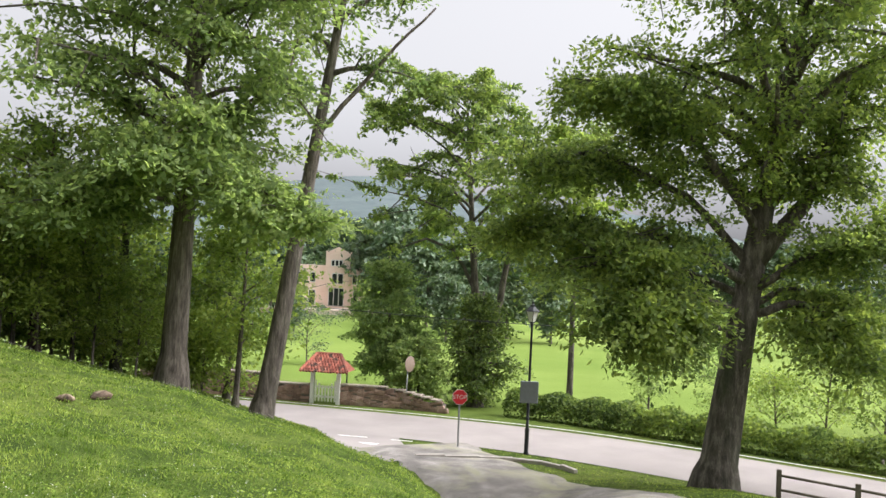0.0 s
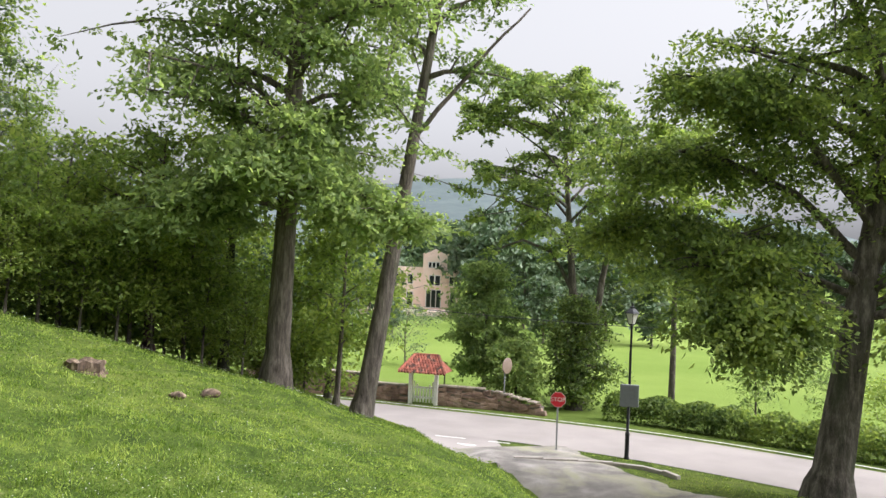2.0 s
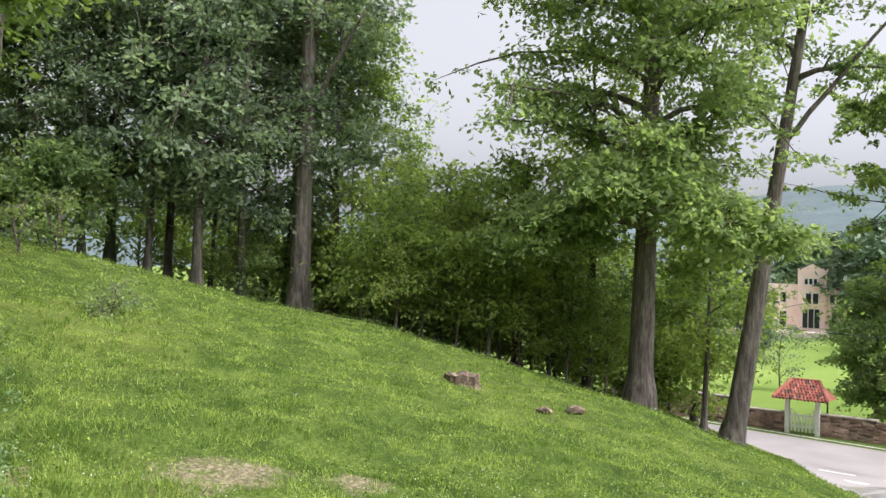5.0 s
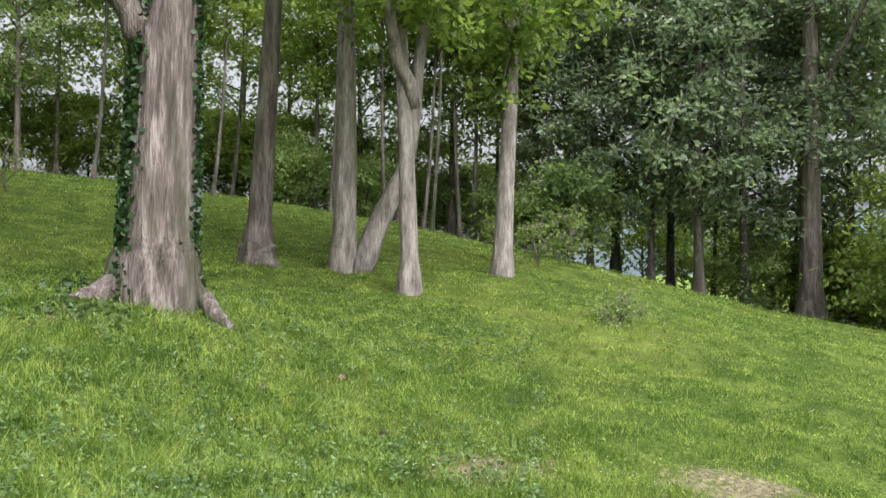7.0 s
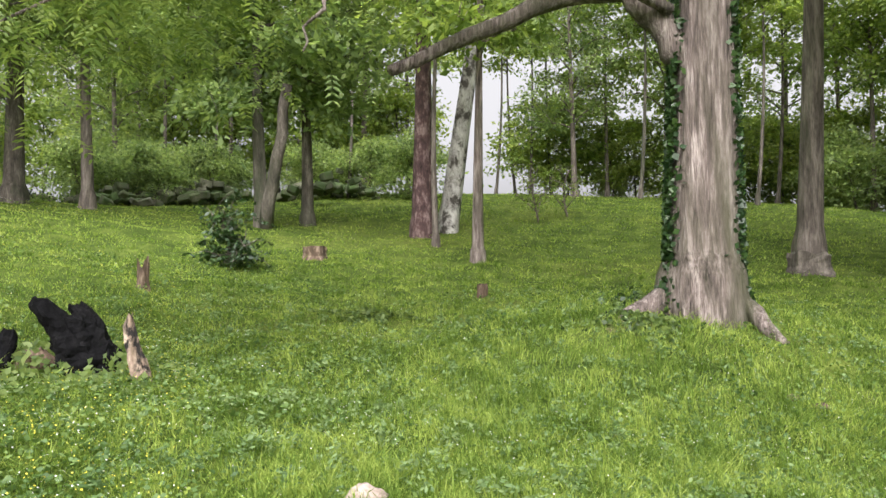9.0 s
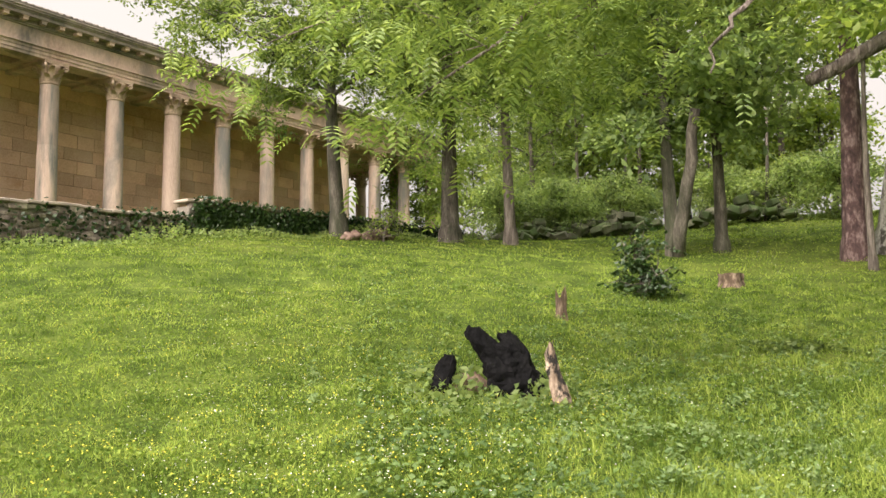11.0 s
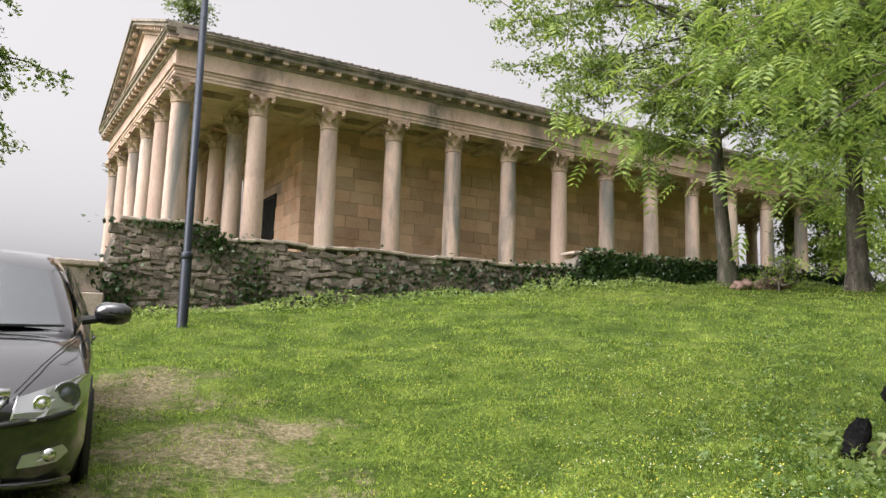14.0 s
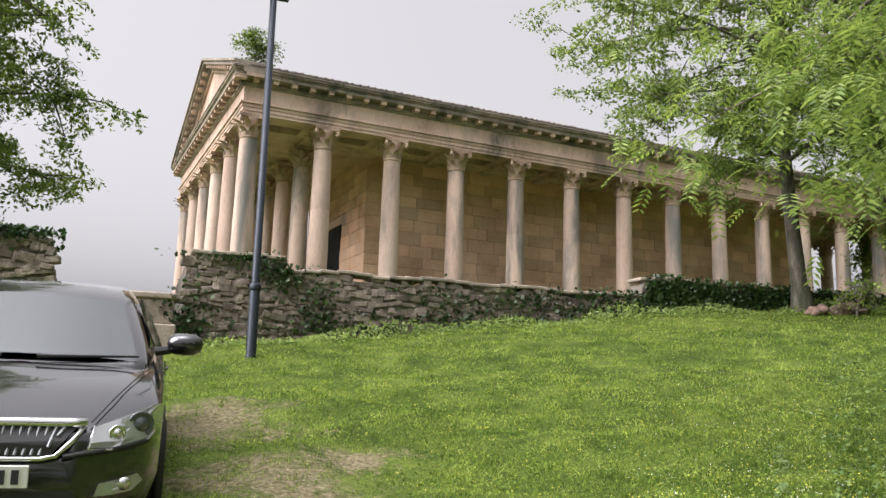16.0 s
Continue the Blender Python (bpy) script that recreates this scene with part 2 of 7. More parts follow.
# ---- mesh helpers ----
class Build:
    """Gathers vertices and faces of one mesh."""

    def __init__(self):
        self.v, self.f = [], []

    def add(self, verts, faces):
        k = len(self.v)
        self.v.extend(verts)
        self.f.extend(tuple(i + k for i in f) for f in faces)
        return self

    def box(self, x0, x1, y0, y1, z0, z1, m=None, bevel=0.0):
        b = min(bevel, (x1 - x0) / 3, (y1 - y0) / 3, (z1 - z0) / 3)
        if b <= 0:
            vs = [(x, y, z) for z in (z0, z1) for x, y in ((x0, y0), (x1, y0), (x1, y1), (x0, y1))]
            fs = [(3, 2, 1, 0), (4, 5, 6, 7), (0, 1, 5, 4), (1, 2, 6, 5), (2, 3, 7, 6), (3, 0, 4, 7)]
        else:
            vs, fs = [], []
            for z, i in ((z0, b), (z0 + b, 0), (z1 - b, 0), (z1, b)):
                vs += [(x0 + b, y0 + i, z), (x1 - b, y0 + i, z), (x1 - i, y0 + b, z), (x1 - i, y1 - b, z), (x1 - b, y1 - i, z), (x0 + b, y1 - i, z), (x0 + i, y1 - b, z), (x0 + i, y0 + b, z)]
            fs = [tuple(reversed(range(8))), tuple(range(24, 32))]
            for r in range(3):
                fs += [(r * 8 + k, r * 8 + (k + 1) % 8, r * 8 + 8 + (k + 1) % 8, r * 8 + 8 + k) for k in range(8)]
        if m is not None:
            vs = [tuple(m @ Vector(p)) for p in vs]
        return self.add(vs, fs)

    def lathe(self, profile, n=20, centre=(0, 0, 0), cap=True):
        cx, cy, cz = centre
        vs = [(cx + r * math.cos(2 * math.pi * k / n), cy + r * math.sin(2 * math.pi * k / n), cz + z) for r, z in profile for k in range(n)]
        fs = [(i * n + k, i * n + (k + 1) % n, (i + 1) * n + (k + 1) % n, (i + 1) * n + k) for i in range(len(profile) - 1) for k in range(n)]
        if cap:
            fs += [tuple(reversed(range(n))), tuple(range((len(profile) - 1) * n, len(profile) * n))]
        return self.add(vs, fs)

    def tube(self, pts, radii, n=8, cap=True, lobes=0.0, seed=0.0):
        vs, fs = [], []
        pts = [Vector(p) for p in pts]
        side = None
        for i, p in enumerate(pts):
            d = (pts[min(i + 1, len(pts) - 1)] - pts[max(i - 1, 0)]).normalized()
            if side is None:
                side = d.cross(Vector((0.31, 0.95, 0.05))).normalized()
            side = (side - d * side.dot(d)).normalized()
            up = d.cross(side)
            for k in range(n):
                a = 2 * math.pi * k / n
                r = radii[i]
                if lobes:
                    r *= 1 + lobes * math.sin(5 * a + seed + 0.5 * i) + 0.5 * lobes * math.sin(3 * a + 2 * seed - 0.4 * i)
                    if n > 40:
                        r *= 1 + 0.022 * math.sin(15 * a + 0.9 * i) + 0.016 * math.sin(23 * a - 1.3 * i)
                vs.append(tuple(p + (side * math.cos(a) + up * math.sin(a)) * r))
        for i in range(len(pts) - 1):
            fs += [(i * n + k, i * n + (k + 1) % n, (i + 1) * n + (k + 1) % n, (i + 1) * n + k) for k in range(n)]
        if cap:
            fs += [tuple(reversed(range(n))), tuple(range((len(pts) - 1) * n, len(pts) * n))]
        return self.add(vs, fs)

    def prism(self, outline, axis_pts, m=None):
        """An outline of (a, b) swept straight between two (origin, A, B) frames."""
        vs = []
        for o, A, B in axis_pts:
            vs += [tuple(Vector(o) + Vector(A) * a + Vector(B) * b) for a, b in outline]
        n = len(outline)
        fs = [(k, (k + 1) % n, n + (k + 1) % n, n + k) for k in range(n)] + [tuple(reversed(range(n))), tuple(range(n, 2 * n))]
        return self.add(vs, fs)

    def mesh(self, name, mat, smooth=False):
        me = bpy.data.meshes.new(name)
        me.from_pydata(self.v, [], self.f)
        me.materials.append(mat)
        if smooth:
            me.shade_smooth()
        me.update()
        return me


def array_mesh(name, verts, faces_n, count, mat, smooth=False):
    """A mesh of count equal faces of faces_n corners from a numpy array of vertices, quickly."""
    me = bpy.data.meshes.new(name)
    verts = np.ascontiguousarray(verts, dtype=np.float32).reshape(-1, 3)
    me.vertices.add(len(verts))
    me.vertices.foreach_set("co", verts.ravel())
    me.loops.add(count * faces_n)
    me.polygons.add(count)
    me.loops.foreach_set("vertex_index", np.arange(count * faces_n, dtype=np.int32))
    me.polygons.foreach_set("loop_start", np.arange(0, count * faces_n, faces_n, dtype=np.int32))
    me.materials.append(mat)
    me.update(calc_edges=True)
    if smooth:
        me.shade_smooth()
    return me


def part(name, mesh, parent=None, label="", m=None):
    ob = new(name, mesh)
    if parent is not None:
        ob.parent = parent
    if m is not None:
        ob.matrix_basis = m
    if label:
        tagged(ob, label)
    return ob


def thing(name, label, category, m=None, group="", kind=""):
    e = new(name)
    e.empty_display_size = 0.1
    if m is not None:
        e.matrix_basis = m
    return tagged(e, label, category, group, kind)


# ---- lie of the land ----
HILLS = [(-36, -24, -0.33), (-36, -12, 1.03), (-36, 0, 1.13), (-36, 12, 1.06), (-36, 24, 0.53), (-24, -24, -0.39), (-24, -12, -0.12), (-24, 0, 0.23), (-24, 12, 0.96), (-24, 24, -0.13), (-12, -24, 0.7), (-12, -12, 0.76), (-12, 0, -1.01), (-12, 12, 0.99), (-12, 24, 0.18), (0, -24, -0.03), (0, -12, -0.18), (0, 0, 0.06), (0, 12, 0.25), (0, 24, -1.29), (12, -12, 0.67), (12, 0, -0.34), (12, 12, 0.25)]
ROAD_Z = -5.3
ROAD_LINE = [(-300, 62.7), (-90, 49.2), (-40, 45.2), (-13.8, 41.7), (-3.8, 38.9), (3.5, 36.9), (9.9, 32.9), (15.7, 28.4), (24.6, 20.1), (40.6, 3.5), (90.6, -54.5), (200, -190)]
ROAD_HALF = 2.85


def ease(a, b, x):
    t = np.clip((x - a) / (b - a), 0, 1)
    return t * t * (3 - 2 * t)


def road_side(x, y):
    """Distance from the road's middle line, below nought on the near, uphill side."""
    best, sign = np.full(np.shape(x), 1e9), np.ones(np.shape(x))
    for (ax, ay), (bx, by) in zip(ROAD_LINE, ROAD_LINE[1:]):
        dx, dy = bx - ax, by - ay
        t = np.clip(((x - ax) * dx + (y - ay) * dy) / (dx * dx + dy * dy), 0, 1)
        px, py = x - ax - t * dx, y - ay - t * dy
        d = np.hypot(px, py)
        s = np.where(dx * py - dy * px > 0, 1.0, -1.0)
        near = d < best
        best, sign = np.where(near, d, best), np.where(near, s, sign)
    return best * sign


def land(x, y):
    """Height of the ground at x, y (arrays or numbers)."""
    x, y = np.asarray(x, float), np.asarray(y, float)
    r = np.hypot(x, y)
    k = np.minimum(1, 48 / np.maximum(r, 1e-6))
    hx, hy = x * k, y * k
    z = -0.0369 - 0.0909 * hx - 0.1103 * hy
    for cx, cy, h in HILLS:
        z = z + h * np.exp(-((hx - cx) ** 2 + (hy - cy) ** 2) / 162.0)
    z = z + 0.62 * np.exp(-((x + 9.9) ** 2 + (y - 1.0) ** 2) / 5.5) - 0.25 * np.exp(-((x + 7.2) ** 2 + (y - 2.6) ** 2) / 6.0)
    # the cutting of the gravel drive
    az = np.degrees(np.arctan2(-x, y))
    cut = np.maximum(-0.2 * r, -5.1) + 0.13 * np.clip(-az - 9, 0, 11) * ease(18, 28, r)
    wider = 5.5 * ease(15, 27, r)
    z = z + (cut - z) * ease(2.5 + wider, -5 + wider, az) * ease(-75, -45, az) * ease(9, 17, r)
    # the brow of the bank falls away towards the drive
    fall = np.interp(az, (-14, -8, -3, 0, 1.4, 5.4, 7.8, 12, 16), (0, 0.6, 1.9, 2.0, 1.9, 1.25, 0.7, 0.5, 0))
    z = z - np.tan(np.radians(fall)) * np.minimum(r, 30) * ease(6, 13, r) * (1 - (1 - ease(30, 22, r)) * ease(5, 2, az))
    z = z + 0.05 * np.sin(0.9 * x + 0.4 * y) * np.sin(0.7 * y - 0.5 * x + 1.3) + 0.025 * np.sin(2.3 * x + 1) * np.sin(2.1 * y)
    z = z + 0.28 * (ease(0, 8, -road_side(x, y) - 6)) * ease(30, 18, np.hypot(x + 4.5, y - 23) * 2.2)
    z = z + 0.16 * np.exp(-((x - 0.5) ** 2 + (y + 5.2) ** 2) / 5.0)
    z = z + 0.045 * ease(24, 12, r) * (np.sin(2.9 * x + 1.6 * np.sin(1.9 * y)) * np.sin(3.3 * y + 1.2 * np.sin(2.3 * x)) + 0.5 * np.sin(5.7 * x + 2.1 * y) * np.sin(6.1 * y - 1.7 * x))
    d = road_side(x, y)
    low = ROAD_Z - 0.03 + 1.6 * ease(60, 210, d) - 0.35 * ease(4, 9, d) + 0.012 * np.maximum(d - 140, 0)
    return np.where(d < 0, ROAD_Z - 0.03 + (z - ROAD_Z + 0.03) * ease(2.8, 10.0, -d), low)


def land_at(x, y):
    return float(land(x, y))


def spot(az, d):
    """The point on the ground in the direction az (degrees to the left of north), d metres from the origin."""
    a = radians(az)
    x, y = -d * math.sin(a), d * math.cos(a)
    return x, y, land_at(x, y)


# ground material: grass with dry, trodden and mossy patches
def ground_material():
    m, n, l, b = nodes_of("meadow_ground")
    pos = where(n)
    big = noise_node(n, l, pos, 0.22, 6, 0.6)
    mid = noise_node(n, l, pos, 1.7, 5, 0.6)
    fine = noise_node(n, l, pos, 26, 4, 0.7)
    mixn = math_node(n, l, "ADD", math_node(n, l, "MULTIPLY", mid, 0.5), math_node(n, l, "MULTIPLY", fine, 0.5))
    c = ramp_node(n, l, mixn, [(0.36, (0.022, 0.040, 0.008)), (0.5, (0.058, 0.090, 0.016)), (0.63, (0.145, 0.185, 0.038))])
    dry = ramp_node(n, l, big, [(0.5, (0, 0, 0)), (0.7, (0.55, 0.55, 0.55))])
    c = mix_node(n, l, dry, c, (0.15, 0.172, 0.038))
    far = n.new("ShaderNodeSeparateXYZ")
    l.new(pos, far.inputs[0])
    field = ramp_node(n, l, math_node(n, l, "MULTIPLY", math_node(n, l, "SUBTRACT", far.outputs[1], 38.0), 0.05), [(0.0, (0, 0, 0)), (0.5, (1, 1, 1))])
    fc = ramp_node(n, l, noise_node(n, l, pos, 0.05, 6), [(0.35, (0.125, 0.19, 0.034)), (0.65, (0.19, 0.255, 0.058))])
    c = mix_node(n, l, field, c, fc)
    tufts = noise_node(n, l, pos, 7.0, 5, 0.65)
    # bare, trodden places: centre x, y and reach
    mask = None
    for cx, cy, rad in ((-9.15, 0.35, 0.42), (-4.7, 4.6, 0.62), (-3.9, 5.4, 0.34), (-5.6, 3.1, 0.55), (-0.9, -4.6, 1.0), (-1.0, -6.3, 1.0), (-0.6, -8.6, 1.1), (-1.9, -7.0, 0.5)):
        d = n.new("ShaderNodeVectorMath")
        d.operation = "DISTANCE"
        flat = n.new("ShaderNodeVectorMath")
        flat.operation = "MULTIPLY"
        flat.inputs[1].default_value = (1, 1, 0)
        l.new(pos, flat.inputs[0])
        l.new(flat.outputs[0], d.inputs[0])
        d.inputs[1].default_value = (cx, cy, 0)
        w = math_node(n, l, "ADD", math_node(n, l, "DIVIDE", d.outputs["Value"], rad), math_node(n, l, "MULTIPLY", math_node(n, l, "SUBTRACT", mid, 0.5), 3.0))
        w = math_node(n, l, "ADD", w, math_node(n, l, "MULTIPLY", math_node(n, l, "SUBTRACT", tufts, 0.5), 2.6))
        mask = w if mask is None else math_node(n, l, "MINIMUM", mask, w)
    bare = ramp_node(n, l, mask, [(0.35, (0.9, 0.9, 0.9)), (1.35, (0, 0, 0))])
    soil = ramp_node(n, l, fine, [(0.33, (0.085, 0.075, 0.035)), (0.5, (0.19, 0.158, 0.095)), (0.68, (0.37, 0.31, 0.215))])
    c = mix_node(n, l, bare, c, soil)
    l.new(c, b.inputs["Base Color"])
    b.inputs["Roughness"].default_value = 0.95
    b.inputs["Specular IOR Level"].default_value = 0.08
    bump_to(n, l, b, mixn, 1.0, 0.05)
    return m


M_GROUND = ground_material()

# one sheet of ground out to the horizon
def make_ground():
    rings = np.concatenate([[0.0], np.geomspace(0.6, 60, 150), np.geomspace(64, 4200, 46)])
    seg = 300
    ang = np.linspace(0, 2 * np.pi, seg, endpoint=False)
    R, A = np.meshgrid(rings, ang, indexing="ij")
    X, Y = -R * np.sin(A), R * np.cos(A)
    Z = land(X, Y)
    # wooded heights round the valley
    rise = ease(420, 1500, R) * 0.72 * (150 + 60 * np.sin(3 * A + 0.6) + 30 * np.sin(7 * A + 2) + 14 * np.sin(17 * A))
    Z = Z + rise * (0.06 + 0.94 * np.maximum(0, np.cos(A - 0.1)))
    V = np.stack([X, Y, Z], -1).reshape(-1, 3)
    F = []
    for i in range(len(rings) - 1):
        a, b2 = i * seg, (i + 1) * seg
        F += [(a + k, a + (k + 1) % seg, b2 + (k + 1) % seg, b2 + k) for k in range(seg)]
    me = bpy.data.meshes.new("ground")
    me.from_pydata(V.tolist(), [], F)
    me.materials.append(M_GROUND)
    me.materials.append(M_HAZYWOOD)
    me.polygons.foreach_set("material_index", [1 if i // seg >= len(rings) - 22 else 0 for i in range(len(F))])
    me.shade_smooth()
    return tagged(new("ground", me), "grassy hillside meadow sloping down to a road", "ground", kind="structure")


# far wood with the haze of distance put into its blue-grey colour
M_HAZYWOOD = surface("hazed_wood", (0.055, 0.08, 0.085), (0.08, 0.108, 0.11), (0.11, 0.14, 0.14), 0.02, 0.12, 1.0, 0.0)
ground = make_ground()


def draped(name, centre, half, mat, lift, label, category, step=0.6, wobble=0.0, flat=None, kind="structure"):
    """A ribbon along a line, laid on the ground."""
    pts = []
    for (ax, ay), (bx, by) in zip(centre, centre[1:]):
        k = max(1, int(math.hypot(bx - ax, by - ay) / step))
        pts += [(ax + (bx - ax) * i / k, ay + (by - ay) * i / k) for i in range(k)]
    pts.append(centre[-1])
    for _ in range(12):
        pts = [pts[0]] + [((a[0] + 2 * b[0] + c[0]) / 4, (a[1] + 2 * b[1] + c[1]) / 4) for a, b, c in zip(pts, pts[1:], pts[2:])] + [pts[-1]]
    cols = 9
    V, F = [], []
    for i, (x, y) in enumerate(pts):
        a, b2 = pts[max(i - 1, 0)], pts[min(i + 1, len(pts) - 1)]
        d = math.hypot(b2[0] - a[0], b2[1] - a[1]) or 1
        nx, ny = -(b2[1] - a[1]) / d, (b2[0] - a[0]) / d
        for c in range(cols):
            s = (c / (cols - 1) * 2 - 1) * half
            edge = abs(c - (cols - 1) / 2) == (cols - 1) / 2
            if edge and wobble:
                s *= 1 + wobble * noise.noise((x * 0.8, y * 0.8, c))
            px, py = x + nx * s, y + ny * s
            z = (flat if flat is not None else land_at(px, py) + (lift if not edge else -0.03))
            V.append((px, py, z))
    for i in range(len(pts) - 1):
        F += [(i * cols + c, (i + 1) * cols + c, (i + 1) * cols + c + 1, i * cols + c + 1) for c in range(cols - 1)]
    me = bpy.data.meshes.new(name)
    me.from_pydata(V, [], F)
    me.materials.append(mat)
    me.shade_smooth()
    return tagged(new(name, me), label, category, kind=kind)


road = draped("road", ROAD_LINE, ROAD_HALF, M_ROAD, 0, "pale worn concrete country road", "road", 1.2, flat=ROAD_Z)
DRIVE = [(-0.6, 33.6), (2.0, 28.6), (4.0, 24.5), (4.2, 19.5), (3.8, 12.0), (3.4, 5.0), (2.2, -1.5)]
apron = draped("road_apron", [(-3.6, 38.0), (-3.1, 35.0), (-2.6, 32.0), (-1.6, 29.0)], 2.2, M_ROAD, 0.018, "pale concrete mouth of the drive", "road", 0.5)
drive = draped("gravel_drive", DRIVE, 2.6, M_GRAVEL, 0.09, "loose grey gravel drive joining the road", "drive", 0.5, wobble=0.25)
# ---- temple ----
TS = 2.7
T_ANGLE = 185.46
T_FLOOR = 3.65
TEMPLE = Matrix.Translation((-3.05, -28.49, 0)) @ Matrix.Rotation(radians(T_ANGLE), 4, "Z")
NX, NY = 13, 5
LX, LY = NX * TS, NY * TS


def make_column():
    col = thing("column", "weathered sandstone Corinthian column on the temple terrace", "column", group="temple columns")
    base = Build()
    base.box(-0.47, 0.47, -0.47, 0.47, 0.0, 0.12, bevel=0.015)
    base.lathe([(0.45, 0.12), (0.47, 0.16), (0.45, 0.21), (0.40, 0.23), (0.385, 0.26), (0.40, 0.29), (0.42, 0.32), (0.40, 0.36), (0.37, 0.37)], 24)
    part("base", base.mesh("column_base", M_STONE_GREY, False), col)
    z0, z1 = 0.37, 6.60
    joints = [z0, 2.3, 4.35, z1]
    for a, b2 in zip(joints, joints[1:]):
        drum = Build()
        prof = []
        for i in range(6):
            z = a + (b2 - a) * i / 5
            t = (z - z0) / (z1 - z0)
            r = 0.37 - 0.052 * t ** 1.6
            prof.append((r - (0.008 if i in (0, 5) else 0), z))
        drum.lathe(prof, 28, cap=False)
        part("drum", drum.mesh("drum", M_STONE_COL, True), col)
    cap = Build()
    cap.lathe([(0.318, 6.56), (0.345, 6.59), (0.345, 6.62), (0.32, 6.64), (0.30, 6.70), (0.305, 6.95), (0.33, 7.15), (0.40, 7.27)], 24)
    part("bell", cap.mesh("bell", M_STONE_CAP, True), col)
    for row, (z, h, out, n, r0) in enumerate(((6.64, 0.25, 0.19, 8, 0.31), (6.80, 0.33, 0.26, 8, 0.315))):
        for k in range(n):
            leaf = Build()
            vs, fs = [], []
            for i in range(6):
                t = i / 5
                w = 0.10 * (1 - 0.75 * max(0, t - 0.45)) * (1 + 0.16 * (i % 2))
                rr = r0 + 0.02 + out * max(0, t - 0.25) ** 1.5 * 2.2
                zz = z + h * math.sin(min(t, 0.86) * 1.75)
                for s, dr in ((-1, -0.01), (-0.45, 0.022), (0, 0.006), (0.45, 0.022), (1, -0.01)):
                    vs.append((rr + dr, s * w, zz))
            for i in range(5):
                fs += [(i * 5 + c, i * 5 + c + 1, (i + 1) * 5 + c + 1, (i + 1) * 5 + c) for c in range(4)]
            base_n = len(vs)
            vs += [(x - 0.03, y, zz) for x, y, zz in vs]
            fs += [tuple(base_n + q for q in reversed(f)) for f in list(fs)]
            leaf.add(vs, fs)
            me = leaf.mesh("acanthus_leaf", M_STONE_CAP, True) if k == 0 else me
            part("acanthus_leaf", me, col, m=pose(0, 0, 0, 0, 0, (k + 0.5 * row) * 360 / n))
    vol = Build()
    vol.tube([(0.33, 0, 7.0), (0.42, 0, 7.15), (0.51, 0, 7.235), (0.58, 0, 7.225), (0.60, 0, 7.16), (0.56, 0, 7.11), (0.52, 0, 7.14), (0.535, 0, 7.18)], [0.03, 0.04, 0.05, 0.055, 0.055, 0.05, 0.045, 0.035], 8)
    vme = vol.mesh("volute", M_STONE_CAP, True)
    for k in range(4):
        part("volute", vme, col, m=pose(0, 0, 0, 0, 0, 45 + 90 * k))
    ab = Build()
    out = []
    for k in range(4):
        for s in (-1, -0.4, 0.4):
            a = radians(90 * k)
            q = 0.45 if s == -1 else 0.375
            p = Vector((q, s * 0.45 if s == -1 else s * 0.45, 0))
            p.rotate(Euler((0, 0, a)))
            out.append((p.x, p.y))
    ab.prism(out, [((0, 0, 7.28), (1, 0, 0), (0, 1, 0)), ((0, 0, 7.40), (1.04, 0, 0), (0, 1.04, 0))])
    part("abacus", ab.mesh("abacus", M_STONE_CAP), col)
    return col


column = make_column()
col_spots = [(i, 0) for i in range(NX + 1)] + [(0, j) for j in range(1, NY + 1)] + [(1, j) for j in (1, 2, 3, 4)] + [(i, NY) for i in range(1, NX + 1)] + [(NX, j) for j in range(1, NY)]
for k, (i, j) in enumerate(col_spots):
    m = TEMPLE @ pose(i * TS, j * TS, T_FLOOR, 0, 0, 90 * ((i * 3 + j) % 4))
    if k == 0:
        column.matrix_basis = m
    else:
        copy_thing(column, m)

temple = thing("temple", "sandstone Corinthian temple with a gabled portico", "temple", TEMPLE)
# terrace and steps
st = Build()
st.box(-0.7, LX + 0.7, -0.7, LY + 0.7, T_FLOOR - 0.35, T_FLOOR, bevel=0.03)
st.box(-1.05, LX + 1.05, -1.05, LY + 1.05, T_FLOOR - 0.7, T_FLOOR - 0.35, bevel=0.03)
st.box(-1.4, LX + 1.4, -1.4, LY + 1.4, T_FLOOR - 3.2, T_FLOOR - 0.7, bevel=0.03)
part("stepped_platform", st.mesh("stepped_platform", M_STONE), temple)
Z_ARCH = T_FLOOR + 7.40


def ring_band(name, z0, z1, out, mat=M_STONE, inner=0.36, label=""):
    """A course of the entablature running round the four sides."""
    b = Build()
    b.box(-out, LX + out, -out, inner, z0, z1, bevel=0.006)
    b.box(-out, LX + out, LY - inner, LY + out, z0, z1, bevel=0.006)
    b.box(-out, inner, inner, LY - inner, z0, z1)
    b.box(LX - inner, LX + out, inner, LY - inner, z0, z1)
    return part(name, b.mesh(name, mat), temple, label)


zc = Z_ARCH
for h, out in ((0.11, 0.34), (0.13, 0.37), (0.12, 0.40), (0.06, 0.46)):
    ring_band("architrave", zc, zc + h, out)
    zc += h
ring_band("frieze", zc, zc + 0.56, 0.36, label="plain pale sandstone frieze")
zc += 0.56
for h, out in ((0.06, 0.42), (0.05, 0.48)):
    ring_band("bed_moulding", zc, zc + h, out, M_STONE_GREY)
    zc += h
Z_MOD = zc
mod = Build()
mod.box(-0.10, 0.10, -0.70, -0.36, 0.0, 0.10, bevel=0.012)
mod.box(-0.12, 0.12, -0.72, -0.36, 0.10, 0.14, bevel=0.008)
mod_me = mod.mesh("modillion", M_STONE)
